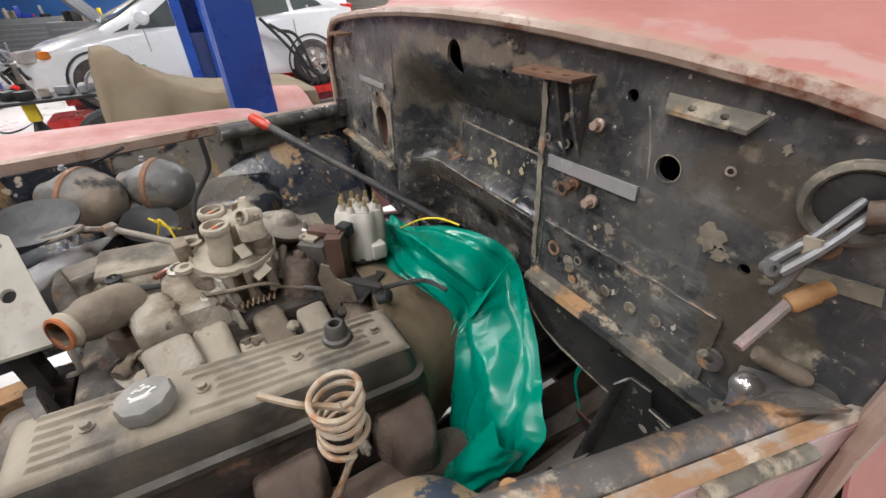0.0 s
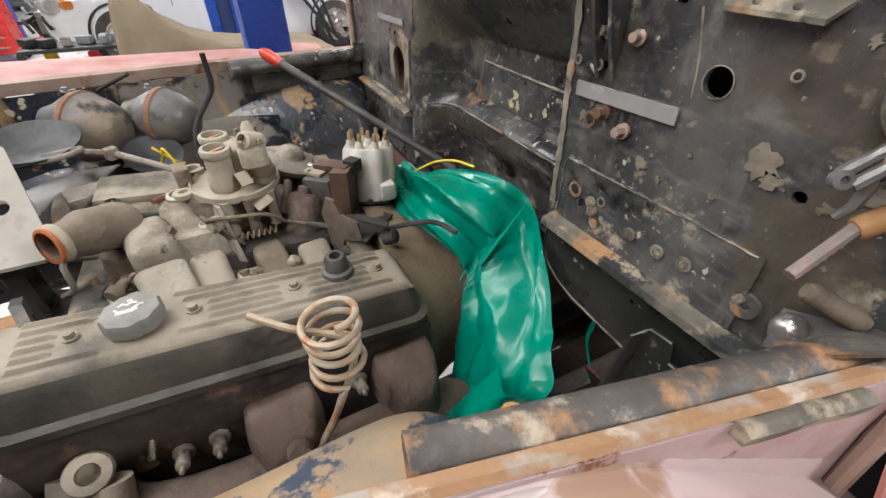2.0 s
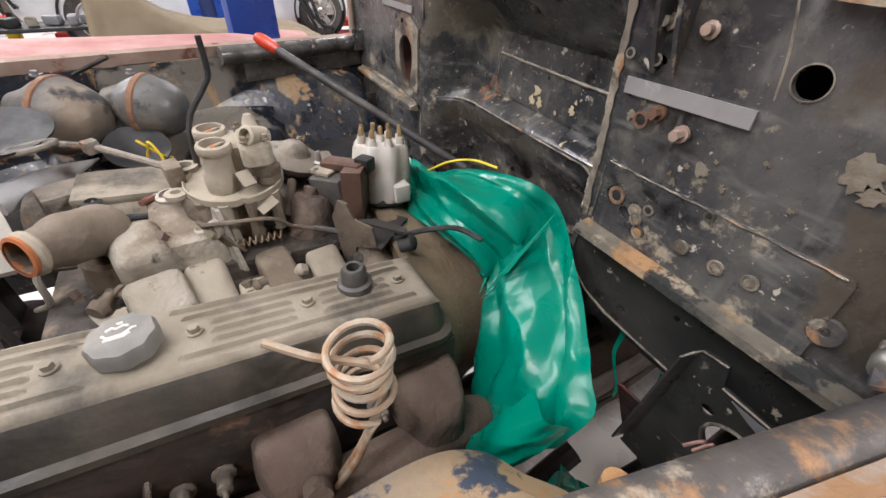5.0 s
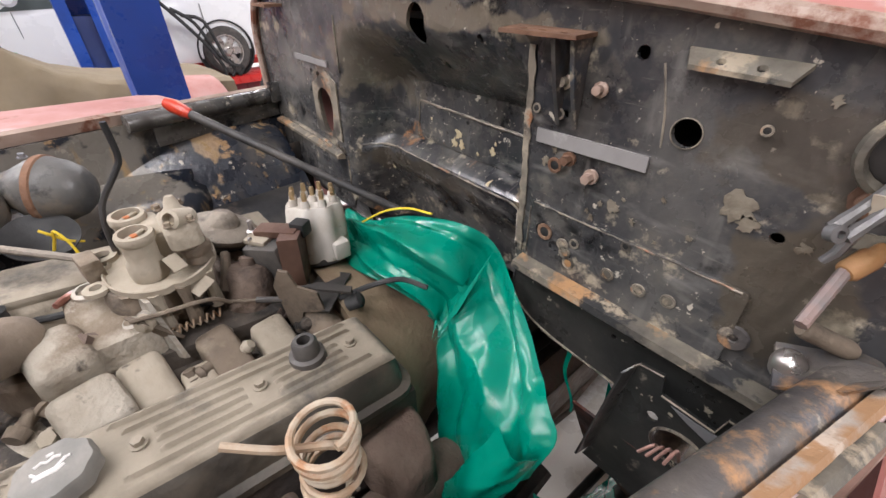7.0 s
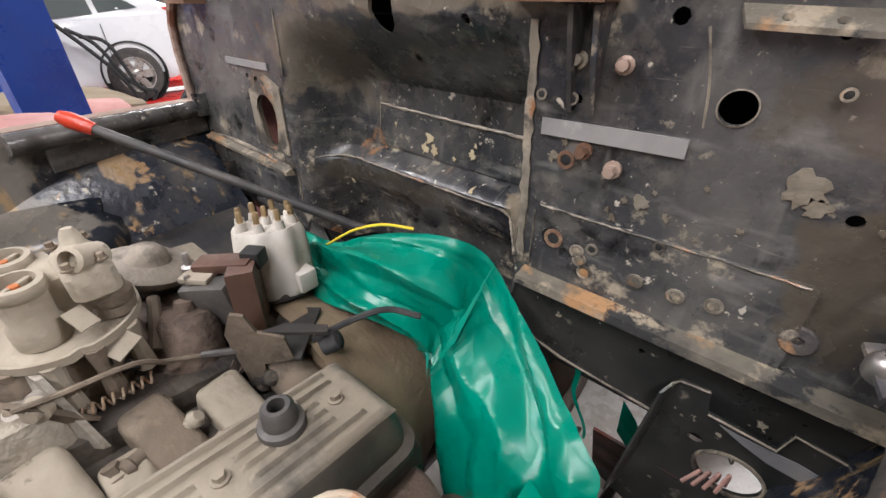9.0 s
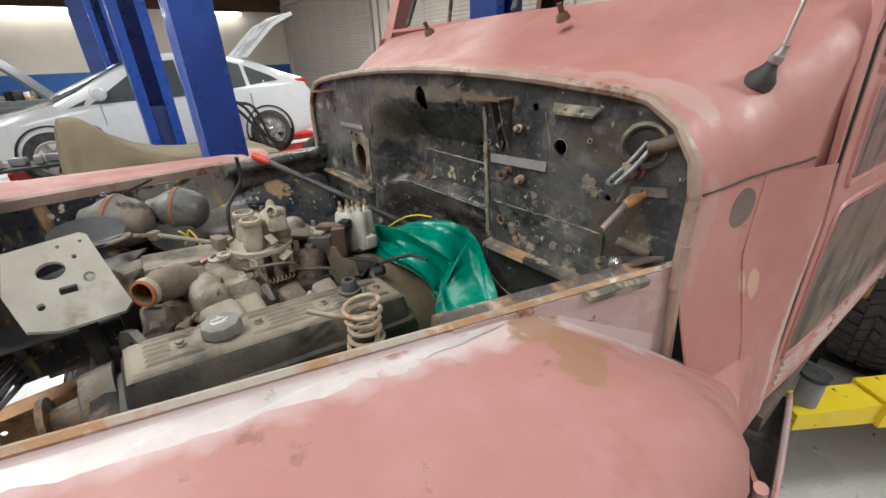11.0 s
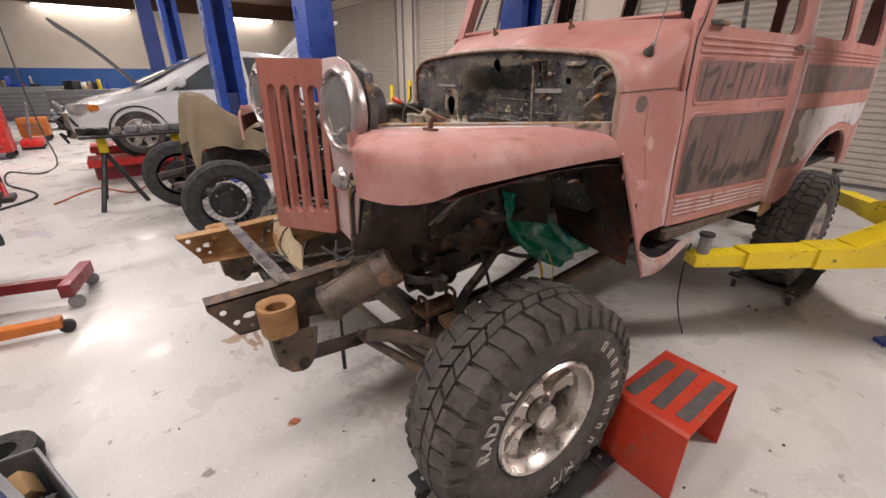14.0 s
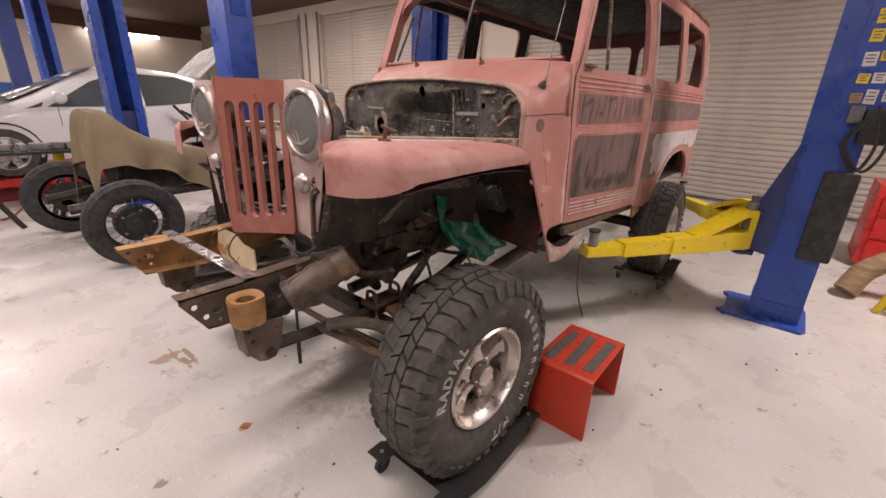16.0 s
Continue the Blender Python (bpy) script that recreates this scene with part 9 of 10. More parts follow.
bm = surf(B(), 8, 8, lambda a, b: (HX + (a * 2 - 1) * (0.66 - 0.06 * b), HF + 1.08 + 0.95 * b - 0.12 * (1 - (a * 2 - 1) ** 2) * (1 - b), HG + 0.975 + 0.46 * b + 0.012))
part("windscreen", thicken(bm, 0.004), m_carglass, hatch)
for y in (0.39, 1.23, -0.62):
    part("shut_line", box(B(), (HX + 0.868 * 0.99, y, HG + 0.58), (0.006, 0.008, 0.62)), m_grey, hatch)
for y in (-1.23, 1.42):
    part("wheel_arch", lathe(B(), (HX + 0.82, y, HG + 0.33), (1, 0, 0), [(0.375, 0), (0.375, 0.045), (0.355, 0.05), (0.35, 0.004), (0.0, 0.004)], 32), m_black, hatch)
    small_wheel(hatch, (HX + 0.80, y, HG + 0.315), 0.315, 0.19, 6, 1, m_polish)
    small_wheel(hatch, (HX - 0.80, y, HG + 0.315), 0.315, 0.19, 6, -1)
part("door_mirror", lathe(B(), (HX + 0.88, -0.59, HG + 1.03), (1, -0.1, 0), [(0.05, -0.03), (0.085, 0.03), (0.09, 0.09), (0.06, 0.14), (0, 0.15)], 18), m_carwhite, hatch)
part("headlamp", box(B(), (HX + 0.70, HF + 0.30, HG + 0.68), (0.22, 0.32, 0.14), 0.05, (0, 0, 25)), m_lens, hatch)
part("marker_lamp", box(B(), (HX + 0.80, HF + 0.42, HG + 0.69), (0.1, 0.12, 0.09), 0.03, (0, 0, 25)), mat("amber_lens", (0.7, 0.22, 0.03), None, 0.2), hatch)
part("crash_beam", box(B(), (HX, HF + 0.05, HG + 0.46), (1.25, 0.10, 0.14), 0.02), m_black, hatch)
part("exposed_front", box(B(), (HX, HF + 0.14, HG + 0.45), (1.4, 0.2, 0.36), 0.05), m_engine, hatch)
random.seed(19)
for k in range(22):
    c_ = Vector((HX + random.uniform(0.25, 0.82), HF + random.uniform(-0.02, 0.22), HG + random.uniform(0.3, 0.72)))
    if k % 3:
        part("front_bracket", box(B(), c_, (random.uniform(0.04, 0.2), random.uniform(0.03, 0.1), random.uniform(0.03, 0.12)), 0.01, (random.uniform(-20, 20), random.uniform(-20, 20), random.uniform(-30, 30))), random.choice((m_black, m_chrome, m_steelgrey, m_grey)), hatch)
    else:
        part("front_hose", tube(B(), smooth([c_, c_ + Vector((0.1, -0.04, 0.05)), c_ + Vector((0.2, 0.02, -0.06))], 4), 0.018, 8), random.choice((m_black, m_steelgrey)), hatch)
part("hood", thicken(surf(B(), 6, 8, lambda a, b: (HX + (a * 2 - 1) * 0.70, HF + 1.02 - 0.78 * b, HG + 1.0 + 0.80 * b + 0.06 * math.sin(math.pi * b))), 0.03), m_grey, hatch, "open hood seen from its dark underside")
part("hatch_lid", thicken(surf(B(), 6, 8, lambda a, b: (HX + (a * 2 - 1) * 0.55, HF + 3.45 + 0.85 * b, HG + 1.42 + 0.75 * b - 0.35 * max(0, b - 0.6))), 0.05), m_carwhite, hatch, "open white tailgate")
part("tail_lamp", box(B(), (HX + 0.70, HF + 4.2, HG + 0.92), (0.12, 0.2, 0.28), 0.04), m_red, hatch)
lift = thing("drive_on_lift", "low red scissor lift under the white hatchback", "vehicle lift", (HX, 0, 0))
for x in (HX + 0.72, HX - 0.72):
    part("runway", box(B(), (x, 0.35, 0.25), (0.55, 4.6, 0.10), 0.01), m_red, lift)
    for y in (-1.4, 1.6):
        part("scissor_leg", box(B(), (x, y, 0.10), (0.3, 1.0, 0.20), 0.01), m_maroon, lift)
part("ramp", box(B(), (HX + 0.72, 3.0, 0.16), (0.55, 0.8, 0.05), 0.01, (-14, 0, 0)), m_red, lift)

for k in range(3):
    part("hydraulic_hose", tube(B(), smooth([(HX + 0.98, 0.75 + 0.1 * k, 1.25 - 0.08 * k), (HX + 1.02, 0.95 + 0.12 * k, 1.0), (HX + 1.02, 1.15 + 0.1 * k, 0.72 - 0.1 * k), (HX + 0.98, 1.3 + 0.12 * k, 0.42), (HX + 0.95, 1.28 + 0.1 * k, 0.31)], 5), 0.022, 8), m_rubber, lift)

# old roadster chassis under a cover
TH = radians(7.6)
old = thing("old_car_chassis", "vintage car chassis on wire wheels, partly covered", "car", (-3.5, -0.9, 0))


def oc(x, y, z):
    return Vector((-3.347 + x * math.cos(TH) - y * math.sin(TH), -0.92 + x * math.sin(TH) + y * math.cos(TH), z))


for x, y in ((0.76, 0.0), (-0.76, 0.0), (0.76, 2.6), (-0.76, 2.6)):
    c = oc(x, y, 0.372)
    small_wheel(old, c, 0.372, 0.13, 24, 1 if x > 0 else -1, m_black)
bm = tube(B(), [oc(-0.72, 0, 0.38), oc(-0.3, 0.02, 0.34), oc(0.3, 0.02, 0.34), oc(0.72, 0, 0.38)], 0.03, 10)
part("front_axle", bm, m_frame_dark, old)
for x in (-0.36, 0.36):
    part("frame_rail", tube(B(), [oc(x * 0.8, -0.3, 0.46), oc(x, 0.3, 0.52), oc(x * 1.2, 2.8, 0.52)], 0.045, 6), m_frame_dark, old)
part("cowl", box(B(), oc(-0.1, 1.15, 0.66), (0.75, 0.5, 0.34), 0.10, (0, 0, 7.6)), m_primer_red, old)
part("radiator_shell", box(B(), oc(0, 0.20, 0.90), (0.34, 0.12, 0.62), 0.05, (0, 0, 7.6)), m_frame_dark, old)
part("engine_block", box(B(), oc(0, 0.5, 0.72), (0.4, 0.6, 0.4), 0.05, (0, 0, 7.6)), m_frame_dark, old)
part("rear_fender", tube(B(), [oc(0.80, 2.15, 0.5), oc(0.80, 2.3, 0.76), oc(0.80, 2.6, 0.84), oc(0.80, 2.95, 0.74), oc(0.8, 3.1, 0.5)], 0.10, 12), m_primer_red, old)
part("front_fender", thicken(surf(B(), 16, 6, lambda a, b: oc(0.42 + 0.42 * b, 0.86 + 0.42 * a, 0.94 - 0.24 * b ** 2.2 - 0.03 * a ** 2)), 0.01), m_primer, old, "pink primer fender")


def cover_pt(a, b):
    """Canvas over the radiator, sagging to the rear, hanging at the sides in folds."""
    y = -0.17 + 1.5 * a
    top = lerp_table(y, ((-0.17, 1.27), (0.0, 1.285), (0.06, 1.27), (0.2, 1.13), (0.36, 1.03), (0.55, 0.97), (0.75, 0.94), (1.4, 0.88)))
    hem = lerp_table(y, ((-0.17, 0.84), (0.25, 0.80), (0.45, 0.72), (0.7, 0.54), (1.0, 0.41), (1.4, 0.38))) + 0.02 * math.sin(y * 21)
    half = lerp_table(y, ((-0.17, 0.15), (0.1, 0.22), (0.5, 0.36), (1.4, 0.48)))
    s_ = b * 2 - 1
    sg = 1 if s_ > 0 else -1
    k = abs(s_)
    if k < 0.45:
        x, z = half * s_ / 0.45, top - 0.02 * (k / 0.45) ** 3 + 0.012 * noise.noise(Vector((s_ * 5, y * 5, 2)))
    else:
        f = (k - 0.45) / 0.55
        fold = 0.035 * f * math.sin(y * 19 + 2 * noise.noise(Vector((y * 3, f, sg)))) + 0.02 * f * noise.noise(Vector((y * 9, f * 2, sg * 3)))
        x, z = sg * (half + 0.02 * min(1, f * 4) + 0.09 * f + fold), top - 0.03 + (hem - top) * f
    front = max(0.0, (0.06 - a) / 0.06)
    return oc(x, y + 0.10 + 0.06 * front * (k < 0.45), z - 0.45 * front ** 1.5)


canvas = solo("canvas_cover", thicken(surf(B(), 60, 44, cover_pt), 0.004), m_canvas, "olive canvas cover draped over the old car's nose", "canvas cover")

for e_ in (0.0, 1.0):
    part("hem", tube(B(), [cover_pt(0.06 + 0.94 * k / 50, e_) for k in range(51)], 0.006, 6), m_canvas, canvas)

# work plank on stands
pl = thing("work_plank", "dark plank on folding stands with parts on it", "work stand", (-4.6, -1.5, 0))
part("top", box(B(), (-4.62, -1.15, 0.80), (0.4, 1.4, 0.03), 0.005), m_black, pl)
for y in (-1.67, -0.95):
    for dx, dy in ((0.32, -0.16), (-0.32, -0.14), (0.05, 0.28)):
        part("leg", cyl(B(), (-4.62, y, 0.62), (-4.62 + dx, y + dy, 0.0), 0.026, seg=8), m_black, pl)
    part("head", box(B(), (-4.62, y, 0.70), (0.09, 0.09, 0.18), 0.01), m_yellow, pl)
random.seed(11)
for i in range(9):
    y = -1.78 + 0.14 * i
    solo("spare_part", box(B(), (-4.62 + random.uniform(-0.12, 0.12), y, 0.8175 + 0.035), (random.uniform(0.08, 0.2), random.uniform(0.06, 0.12), 0.07), 0.015, (0, 0, random.uniform(0, 90))), random.choice((m_engine, m_steelgrey, m_maroon, m_grey, m_black)), "small loose car part lying on the plank", "car part", "parts on the plank")
bt = solo("spray_bottle", lathe(B(), (-4.7, -0.68, 0.8175), (0, 0, 1), [(0.035, 0), (0.036, 0.12), (0.02, 0.15), (0.015, 0.17), (0.0, 0.171)], 16), mat("green_bottle", (0.05, 0.22, 0.10), None, 0.4), "green spray bottle on the plank", "bottle")

# engine on an orange stand, engine crane leg
st = thing("engine_stand", "orange engine stand on casters", "engine stand", (-1.9, -2.5, 0))
part("leg", box(B(), (-1.56, -2.24, 0.085), (0.07, 0.46, 0.06), 0.004, (0, 0, -8)), m_orangepaint, st)
part("leg", box(B(), (-1.52, -2.62, 0.085), (0.07, 0.40, 0.06), 0.004, (0, 0, 20)), m_orangepaint, st)
part("long_leg", box(B(), (-2.0, -2.44, 0.085), (0.9, 0.07, 0.06), 0.004, (0, 0, 6)), m_orangepaint, st)
part("mast", loft(B(), [[Vector((x, y, z)) + Vector(o_) for o_ in ((-0.04, -0.035, 0), (0.04, -0.035, 0), (0.04, 0.035, 0), (-0.04, 0.035, 0))] for x, y, z in ((-1.60, -2.43, 0.06), (-1.92, -2.62, 0.82))]), m_orangepaint, st)
for p in ((-1.545, -2.0, 0.04), (-1.45, -2.84, 0.04), (-2.44, -2.49, 0.04)):
    part("caster", lathe(B(), (p[0] - 0.02, p[1], p[2]), (1, 0, 0), [(0.01, 0), (0.04, 0.004), (0.04, 0.036), (0.01, 0.04)], 16), m_rubber, st)
e2 = thing("spare_engine", "dirty black engine hanging on an orange stand", "engine", (-2.4, -2.75, 0.5))
part("block", box(B(), (-2.35, -2.52, 0.78), (0.42, 0.36, 0.34), 0.06, (0, 12, 15)), m_black, e2)
part("sump", box(B(), (-2.35, -2.52, 0.50), (0.42, 0.34, 0.22), 0.06, (0, 12, 15)), m_blackdirty, e2)
random.seed(15)
for k in range(44):
    c_ = Vector((-2.3 + random.uniform(-0.28, 0.25), -2.45 + random.uniform(-0.25, 0.2), random.uniform(0.5, 1.12)))
    if k % 2:
        part("pipe", tube(B(), smooth([c_, c_ + Vector((random.uniform(-0.15, 0.15), random.uniform(-0.15, 0.15), random.uniform(-0.1, 0.1))), c_ + Vector((random.uniform(-0.25, 0.25), random.uniform(-0.2, 0.2), random.uniform(-0.15, 0.15)))], 4), random.uniform(0.01, 0.035), 8), random.choice((m_black, m_blackdirty, m_engine, m_rubber)), e2)
    else:
        part("bracket", box(B(), c_, (random.uniform(0.04, 0.16), random.uniform(0.04, 0.16), random.uniform(0.04, 0.14)), 0.012, (random.uniform(-30, 30), random.uniform(-30, 30), random.uniform(0, 90))), random.choice((m_black, m_blackdirty, m_engine)), e2)
part("head_cover", box(B(), (-2.5, -2.55, 1.02), (0.4, 0.14, 0.10), 0.03, (25, 12, 15)), m_blackdirty, e2)
part("intake", tube(B(), smooth([(-2.2, -2.9, 1.0), (-2.3, -2.6, 1.12), (-2.55, -2.6, 1.1)], 5), 0.05, 12), m_engine, e2)
for k in range(4):
    part("pulley", lathe(B(), (-2.15 + 0.03 * k, -2.6 - 0.07 * k, 0.72 + 0.09 * (k % 2)), (1, 0.2, 0), [(0.03, -0.04), (0.07, -0.03), (0.075, 0.02), (0.03, 0.03), (0, 0.03)], 18), m_engine, e2)
cr = thing("engine_crane", "maroon engine crane leg with steel casters", "engine crane", (-2.2, -2.3, 0))
part("leg", loft(B(), [[Vector((x, y, 0.13)) + Vector(o_) for o_ in ((-0.03, -0.01, -0.035), (0.03, 0.01, -0.035), (0.03, 0.01, 0.035), (-0.03, -0.01, 0.035))] for x, y in ((-2.05, -1.98), (-2.55, -3.7))]), m_maroon, cr)
part("foot", box(B(), (-2.05, -1.95, 0.14), (0.42, 0.07, 0.09), 0.005, (0, 0, -14)), m_maroon, cr)
for p in ((-1.88, -1.97, 0.045), (-2.24, -1.90, 0.045)):
    part("caster", lathe(B(), (p[0] - 0.015, p[1], p[2]), (1, 0.2, 0), [(0.01, 0), (0.045, 0.004), (0.045, 0.03), (0.01, 0.034)], 16), m_steelgrey, cr)
part("chain_hook", tube(B(), [(-2.34 + 0.06 * math.cos(a), -2.75 + 0.09 * math.sin(a), 0.18) for a in [i * math.pi / 6 for i in range(13)]], 0.012, 6), m_bareSteel, cr)

# drawer chest and waste bin near the camera
ch = thing("drawer_chest", "blue tool chest with grey drawer fronts", "tool chest", (0.27, -2.18, 0))
part("carcass", box(B(), (0.274, -2.18, 0.255), (0.62, 0.50, 0.49), 0.01, (0, 0, 25)), m_bluedark, ch)
CHM = pose(0.274, -2.18, 0, 0, 0, 25)
part("rim", loft(B(), [[CHM @ Vector((x, y, z)) for x, y, z in ((u, 0.235, 0.50), (u, 0.255, 0.50), (u, 0.255, 0.515), (u, 0.235, 0.515))] for u in (-0.315, 0.315)]), m_grey, ch)
for k in range(5):
    part("divider", box(B(), CHM @ Vector((-0.24 + 0.12 * k, 0.0, 0.507)), (0.03, 0.46, 0.012), 0.003, (0, 0, 25)), m_steelgrey, ch)
bn = thing("open_bin", "grey open bin with cardboard and plastic", "bin", (0.0, -1.96, 0))
b_top = [(-0.160, -2.085, 0.263), (0.155, -1.965, 0.263), (0.165, -1.836, 0.263), (-0.153, -1.955, 0.263)]
b_low = [(-0.145, -2.075, 0.004), (0.14, -1.965, 0.004), (0.15, -1.850, 0.004), (-0.14, -1.96, 0.004)]
part("bin_body", thicken(loft(B(), [b_low, b_top], True, False), 0.006), m_grey, bn)
part("bin_rim", tube(B(), [Vector(p) for p in b_top + b_top[:1]], 0.007, 6), m_steelgrey, bn)
solo("cardboard_piece", box(B(), (-0.07, -2.005, 0.19), (0.09, 0.07, 0.10), 0.012, (20, 30, 20)), m_card, "crumpled brown cardboard in the bin", "cardboard")
solo("plastic_wrap", thicken(surf(B(), 14, 14, lambda a, b: (-0.01 + 0.09 * a, -1.985 + 0.07 * b, 0.17 + 0.05 * a * (1 - a) + 0.02 * noise.noise(Vector((a * 6, b * 6, 1))))), 0.001), m_steelgrey, "crumpled clear plastic wrap in the bin", "plastic")
solo("tyre_ring", lathe(B(), (-0.43, -2.13, 0.06), (0, 0, 1), [(0.05, -0.05), (0.11, -0.05), (0.12, 0.0), (0.11, 0.05), (0.05, 0.05), (0.05, -0.05)], 24, False), m_rubber, "small black rubber ring on the floor", "rubber ring")


def tool_cart(x, y, w, h, mt, group, label, rz=0):
    c = thing("tool_cart", label, "tool cart", (x, y, 0), group)
    part("cabinet", box(B(), (x, y, 0.12 + (h - 0.12) / 2), (0.5, w, h - 0.12), 0.015, (0, 0, rz)), mt, c)
    n = max(3, int((h - 0.15) / 0.14))
    for k in range(n):
        part("drawer", box(B(), (x + 0.255, y, 0.2 + (h - 0.25) * k / n), (0.02, w - 0.06, (h - 0.25) / n - 0.02), 0.004, (0, 0, rz)), mt, c)
        part("handle", box(B(), (x + 0.275, y, 0.225 + (h - 0.25) * k / n), (0.02, w - 0.2, 0.018), 0.004, (0, 0, rz)), m_steelgrey, c)
    for sx in (-0.2, 0.2):
        for sy in (-w / 2 + 0.06, w / 2 - 0.06):
            part("caster", lathe(B(), (x + sx - 0.02, y + sy, 0.06), (1, 0, 0), [(0.02, 0), (0.06, 0.004), (0.06, 0.036), (0.02, 0.04)], 14), m_rubber, c)


m_bluebright = mat("bright_blue_paint", (0.015, 0.05, 0.42), (0.012, 0.04, 0.32), 0.4, 0, 3)
tool_cart(-9.3, -3.4, 0.62, 0.95, m_red, "red tool carts", "red rolling tool cart with drawers")
tool_cart(-10.3, -3.75, 0.9, 1.95, m_bluebright, "blue tool chests", "tall blue tool chest with many drawers")
tool_cart(-10.0, -4.7, 0.9, 1.1, m_bluebright, "blue tool chests", "tall blue tool chest with many drawers")
tool_cart(-11.7, -3.0, 0.5, 0.5, m_orangepaint, "low carts", "low orange cart on casters")
tool_cart(-7.2, -4.9, 0.8, 1.1, m_red, "red tool carts", "red rolling tool cart with drawers")
tool_cart(-5.6, -3.9, 0.7, 0.9, m_red, "red tool carts", "red rolling tool cart with drawers")
tool_cart(-14.0, -2.0, 1.6, 1.0, m_grey, "grey benches", "cluttered grey work bench with drawers")
tool_cart(-17.6, 1.5, 2.6, 1.0, m_grey, "grey benches", "cluttered grey work bench with drawers")
tool_cart(-17.6, -3.8, 2.6, 1.0, m_grey, "grey benches", "cluttered grey work bench with drawers")
random.seed(7)
for i in range(70):
    bx_, by_, bz_ = random.choice(((-9.3, -3.4, 0.95), (-10.0, -4.7, 1.1), (-7.2, -4.9, 1.1), (-5.6, -3.9, 0.9), (-14.0, -2.0, 1.0), (-17.6, 1.5, 1.0), (-17.6, -3.8, 1.0), (-14.0, -2.0, 1.0)))
    hh = random.uniform(0.06, 0.3)
    sz = random.uniform(0.05, 0.22)
    yy = by_ + random.uniform(-0.25, 0.25) * (2.2 if bx_ < -13 else 1)
    xx = bx_ + random.uniform(-0.15, 0.15)
    mt = random.choice((m_red, m_bluebright, m_black, m_steelgrey, m_paper, m_yellow, m_card, m_engine, m_alu, m_black))
    if i % 3:
        bm = box(B(), (xx, yy, bz_ + hh / 2), (sz, sz * random.uniform(0.6, 1.6), hh), 0.01, (0, 0, random.uniform(0, 90)))
        solo("workshop_box", bm, mt, "small workshop box standing on a cart or bench", "box", "clutter boxes")
    else:
        bm = lathe(B(), (xx, yy, bz_), (0, 0, 1), [(sz * 0.35, 0), (sz * 0.36, hh * 0.7), (sz * 0.2, hh * 0.85), (sz * 0.15, hh), (0, hh)], 14)
        solo("workshop_can", bm, mt, "workshop can standing on a cart or bench", "can", "clutter cans")
rk = thing("ladder_rack", "red steel rack leaning near the carts", "rack", (-5.9, -3.05, 0))
for dy in (-0.28, 0.28):
    part("upright", tube(B(), [(-5.55, -3.05 + dy, 0.03), (-6.1, -3.15 + dy, 1.05)], 0.03, 8), m_red, rk)
for k in range(6):
    f = (k + 0.5) / 6
    part("rung", tube(B(), [(-5.55 - 0.55 * f, -3.33 - 0.1 * f, 0.03 + 1.02 * f), (-5.55 - 0.55 * f, -2.77 - 0.1 * f, 0.03 + 1.02 * f)], 0.022, 8), m_red if k % 2 else m_paper, rk)
part("foot", box(B(), (-5.6, -3.05, 0.03), (0.3, 0.7, 0.06), 0.01), m_black, rk)
jk = thing("trolley_jack", "low red trolley jack on the floor", "jack", (-10.4, -2.95, 0))
part("body", box(B(), (-10.4, -2.95, 0.12), (0.6, 0.34, 0.14), 0.03), m_red, jk)
part("handle", tube(B(), [(-10.2, -2.95, 0.2), (-9.9, -2.8, 0.9)], 0.02, 8), m_steelgrey, jk)
for dx in (-0.22, 0.22):
    part("caster", cyl(B(), (-10.4 + dx, -3.12, 0.05), (-10.4 + dx, -2.78, 0.05), 0.05, seg=12), m_rubber, jk)
# air hose hanging and lying on the floor
bm = tube(B(), smooth([(-8.6, -2.6, 3.6), (-8.55, -2.6, 1.6), (-8.4, -2.55, 0.6), (-8.0, -2.45, 0.05), (-7.2, -2.6, 0.014), (-7.6, -3.0, 0.014), (-6.6, -2.9, 0.014), (-5.6, -2.5, 0.014), (-4.9, -2.9, 0.014)], 8), 0.012, 6)
solo("air_hose", bm, m_rubber, "dark air hose hanging and trailing over the floor", "hose")
bm = tube(B(), smooth([(-5.0, -2.3, 0.012), (-5.6, -1.9, 0.012), (-5.1, -1.5, 0.012), (-6.0, -1.2, 0.012)], 8), 0.01, 6)
solo("air_hose", bm, mat("orange_hose", (0.5, 0.14, 0.04), None, 0.5), "orange air hose lying on the floor", "hose")
# yellow bollards, far posts
for x, y, h_ in ((-10.3, 6.2, 1.25), (-10.9, 5.9, 1.1)):
    solo("bollard", lathe(B(), (x, y, 0), (0, 0, 1), [(0.07, 0), (0.07, h_ - 0.05), (0.05, h_ - 0.01), (0, h_)], 18), m_yellow, "yellow steel bollard by the roller door", "bollard", "bollards")
for x in (-11.6, -11.2, -10.6):
    solo("conduit", cyl(B(), (x, YN - 0.03, 0.2), (x, YN - 0.03, 3.9), 0.03, seg=10), m_steelgrey, "grey conduit on the wall between doors", "conduit", "conduits")

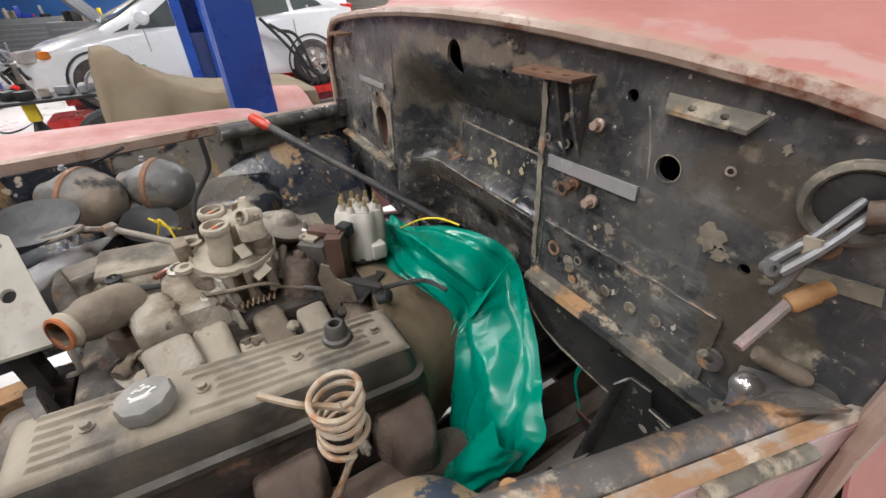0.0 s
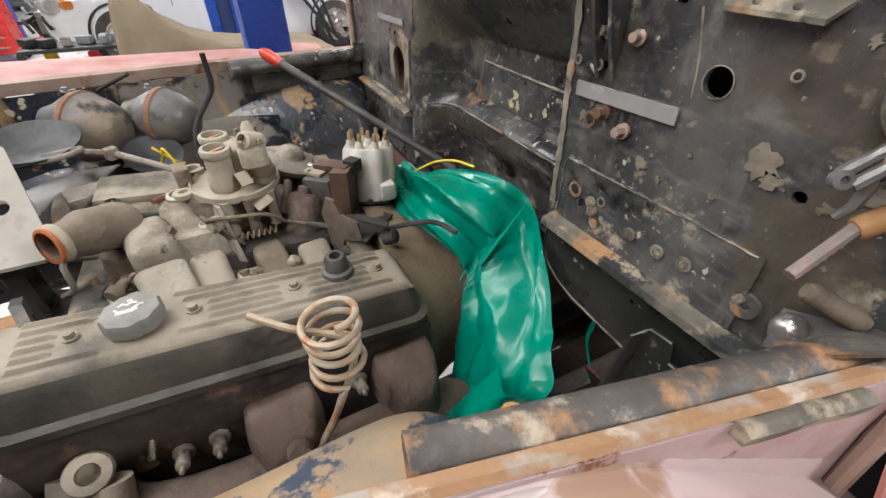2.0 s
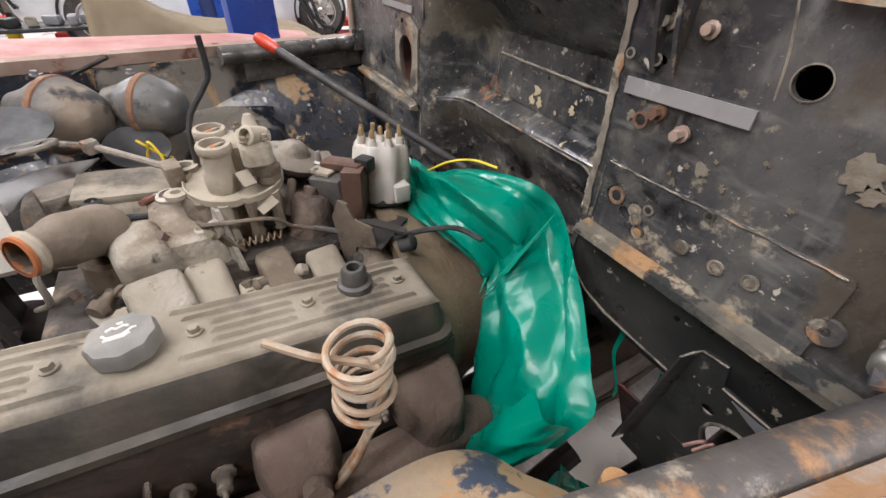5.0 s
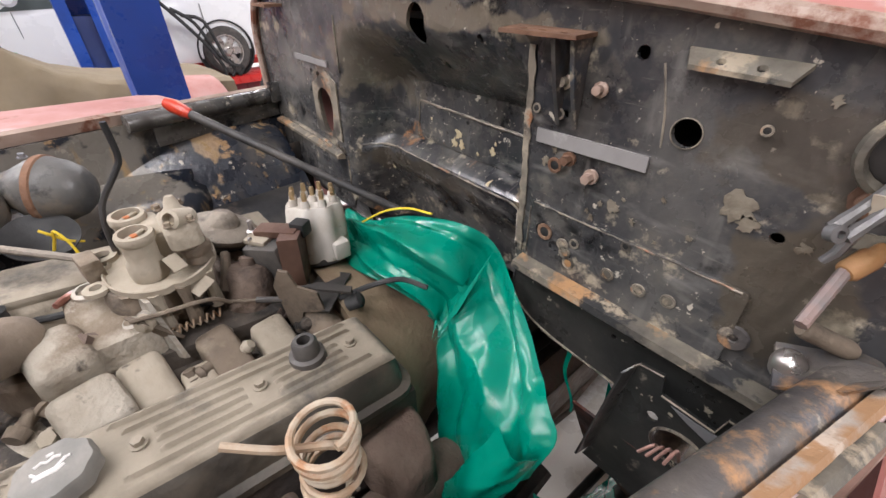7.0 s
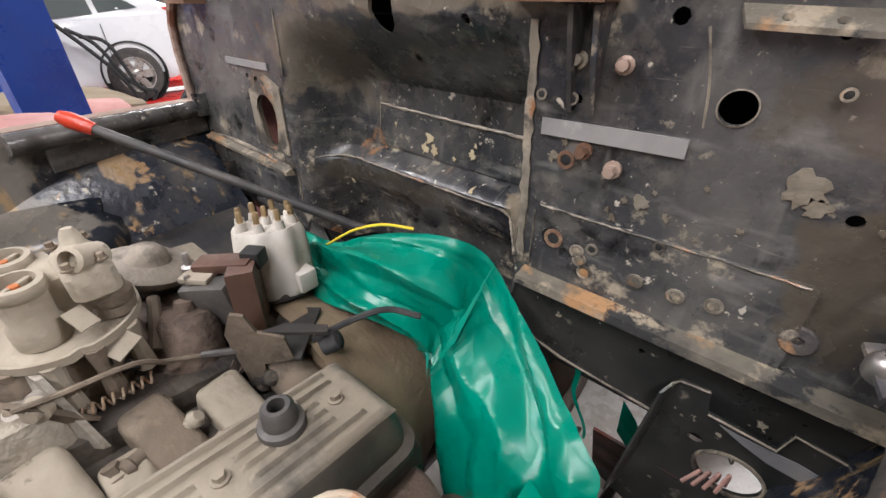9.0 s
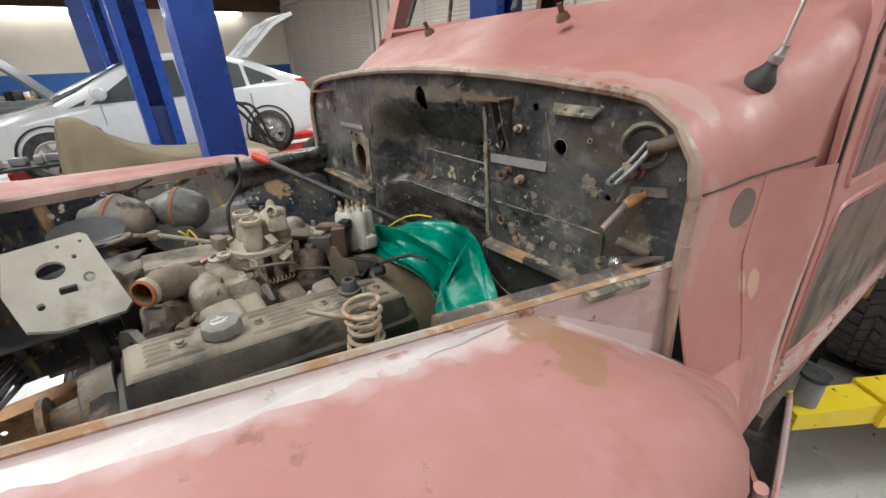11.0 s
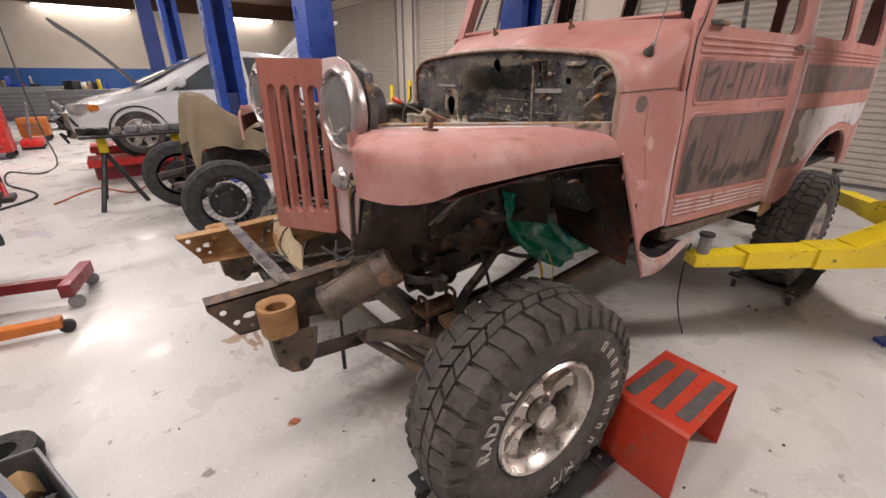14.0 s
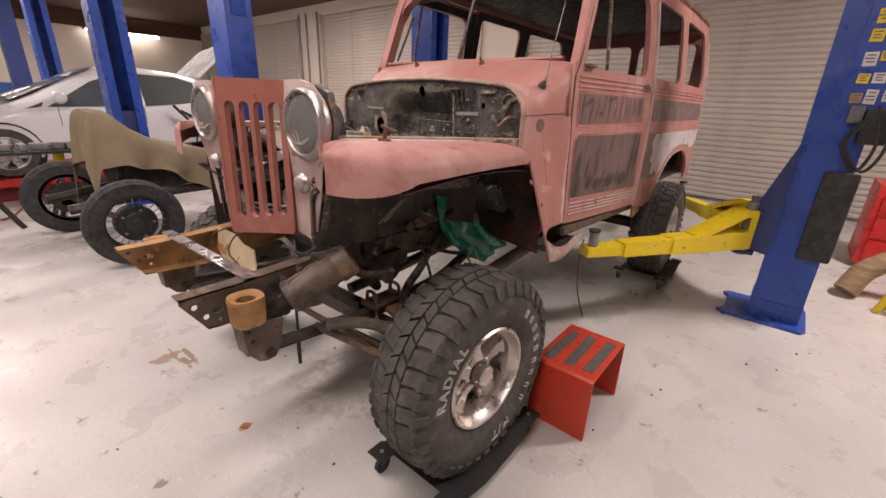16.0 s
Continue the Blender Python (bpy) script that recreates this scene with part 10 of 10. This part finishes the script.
# right of the wagon
cb = thing("red_cabinet", "red steel cabinet behind the lift column", "cabinet", (2.75, 4.2, 0))
part("body", box(B(), (2.75, 4.3, 0.45), (0.8, 0.6, 0.8), 0.01), m_red, cb)
for k in range(3):
    part("drawer", box(B(), (2.75, 3.99, 0.2 + 0.23 * k), (0.7, 0.02, 0.2), 0.005), m_red, cb)
bm = B()
tube(bm, smooth([(2.25, 2.95, 0.05), (2.35, 3.05, 0.25), (2.6, 3.1, 0.42), (2.95, 3.0, 0.5)], 5), 0.085, 12)
solo("wrapped_roll", bm, m_wood, "pale brown wrapped roll leaning by the column", "roll")
js = thing("jack_stand", "yellow steel jack stand on the floor", "jack stand", (2.52, 2.75, 0))
for a in range(4):
    an = a * math.pi / 2 + 0.4
    part("leg", box(B(), (2.52 + 0.07 * math.cos(an), 2.75 + 0.07 * math.sin(an), 0.12), (0.04, 0.04, 0.24), 0.005, (14 * math.sin(an), -14 * math.cos(an), 0)), m_yellow, js)
part("column", cyl(B(), (2.52, 2.75, 0.2), (2.52, 2.75, 0.36), 0.025), m_yellow, js)
# marks and bits on the floor
bm = tube(B(), smooth([(0.72, 1.03, 0.006), (0.74, 0.98, 0.02), (0.70, 0.9, 0.25), (0.69, 0.88, 0.52), (0.70, 0.88, 0.62)], 6), 0.004, 6)
solo("hanging_cable", bm, m_rubber, "thin dark cable hanging from the sill to the floor", "cable")
solo("dry_leaf", box(B(), (-0.007, -1.14, 0.004), (0.035, 0.03, 0.006), 0.002, (0, 0, 30)), m_orange, "small orange-brown scrap on the floor", "scrap")
random.seed(3)
bm = B()
for i in range(70):
    x, y = random.uniform(-2, 2.2), random.uniform(-2.2, 2.0)
    sz = random.uniform(0.004, 0.012)
    box(bm, (x, y, sz * 0.3), (sz, sz * random.uniform(0.5, 1.5), sz * 0.6), 0, (0, 0, random.uniform(0, 90)))
solo("floor_grit", bm, m_frame_dark, "scattered dark grit and flakes on the floor", "grit", kind="stuff")

# ---- oil, water and rust marks on the floor, and two broad darker patches under the wagon ----
stains(m_floor, [((-0.80, -1.10, 0.0), (0.13, 0.016, 1.0), (0.26, 0.15, 0.09)), ((-0.74, -1.135, 0.0), (0.07, 0.022, 1.0), (0.24, 0.14, 0.08)), ((-0.86, -1.16, 0.0), (0.12, 0.012, 1.0), (0.30, 0.2, 0.13)), ((-0.86, -1.2, 0.0), (0.05, 0.09, 1.0), (0.30, 0.20, 0.13)), ((-0.005, -1.14, 0.0), (0.028, 0.035, 1.0), (0.42, 0.16, 0.09)), ((0.1, -0.4, 0.0), (0.30, 0.5, 1.0), (0.42, 0.39, 0.35)), ((0.3, 0.5, 0.0), (0.35, 0.5, 1.0), (0.40, 0.37, 0.33)), ((0.05, -1.5, 0.0), (0.02, 0.03, 1.0), (0.2, 0.18, 0.16))])
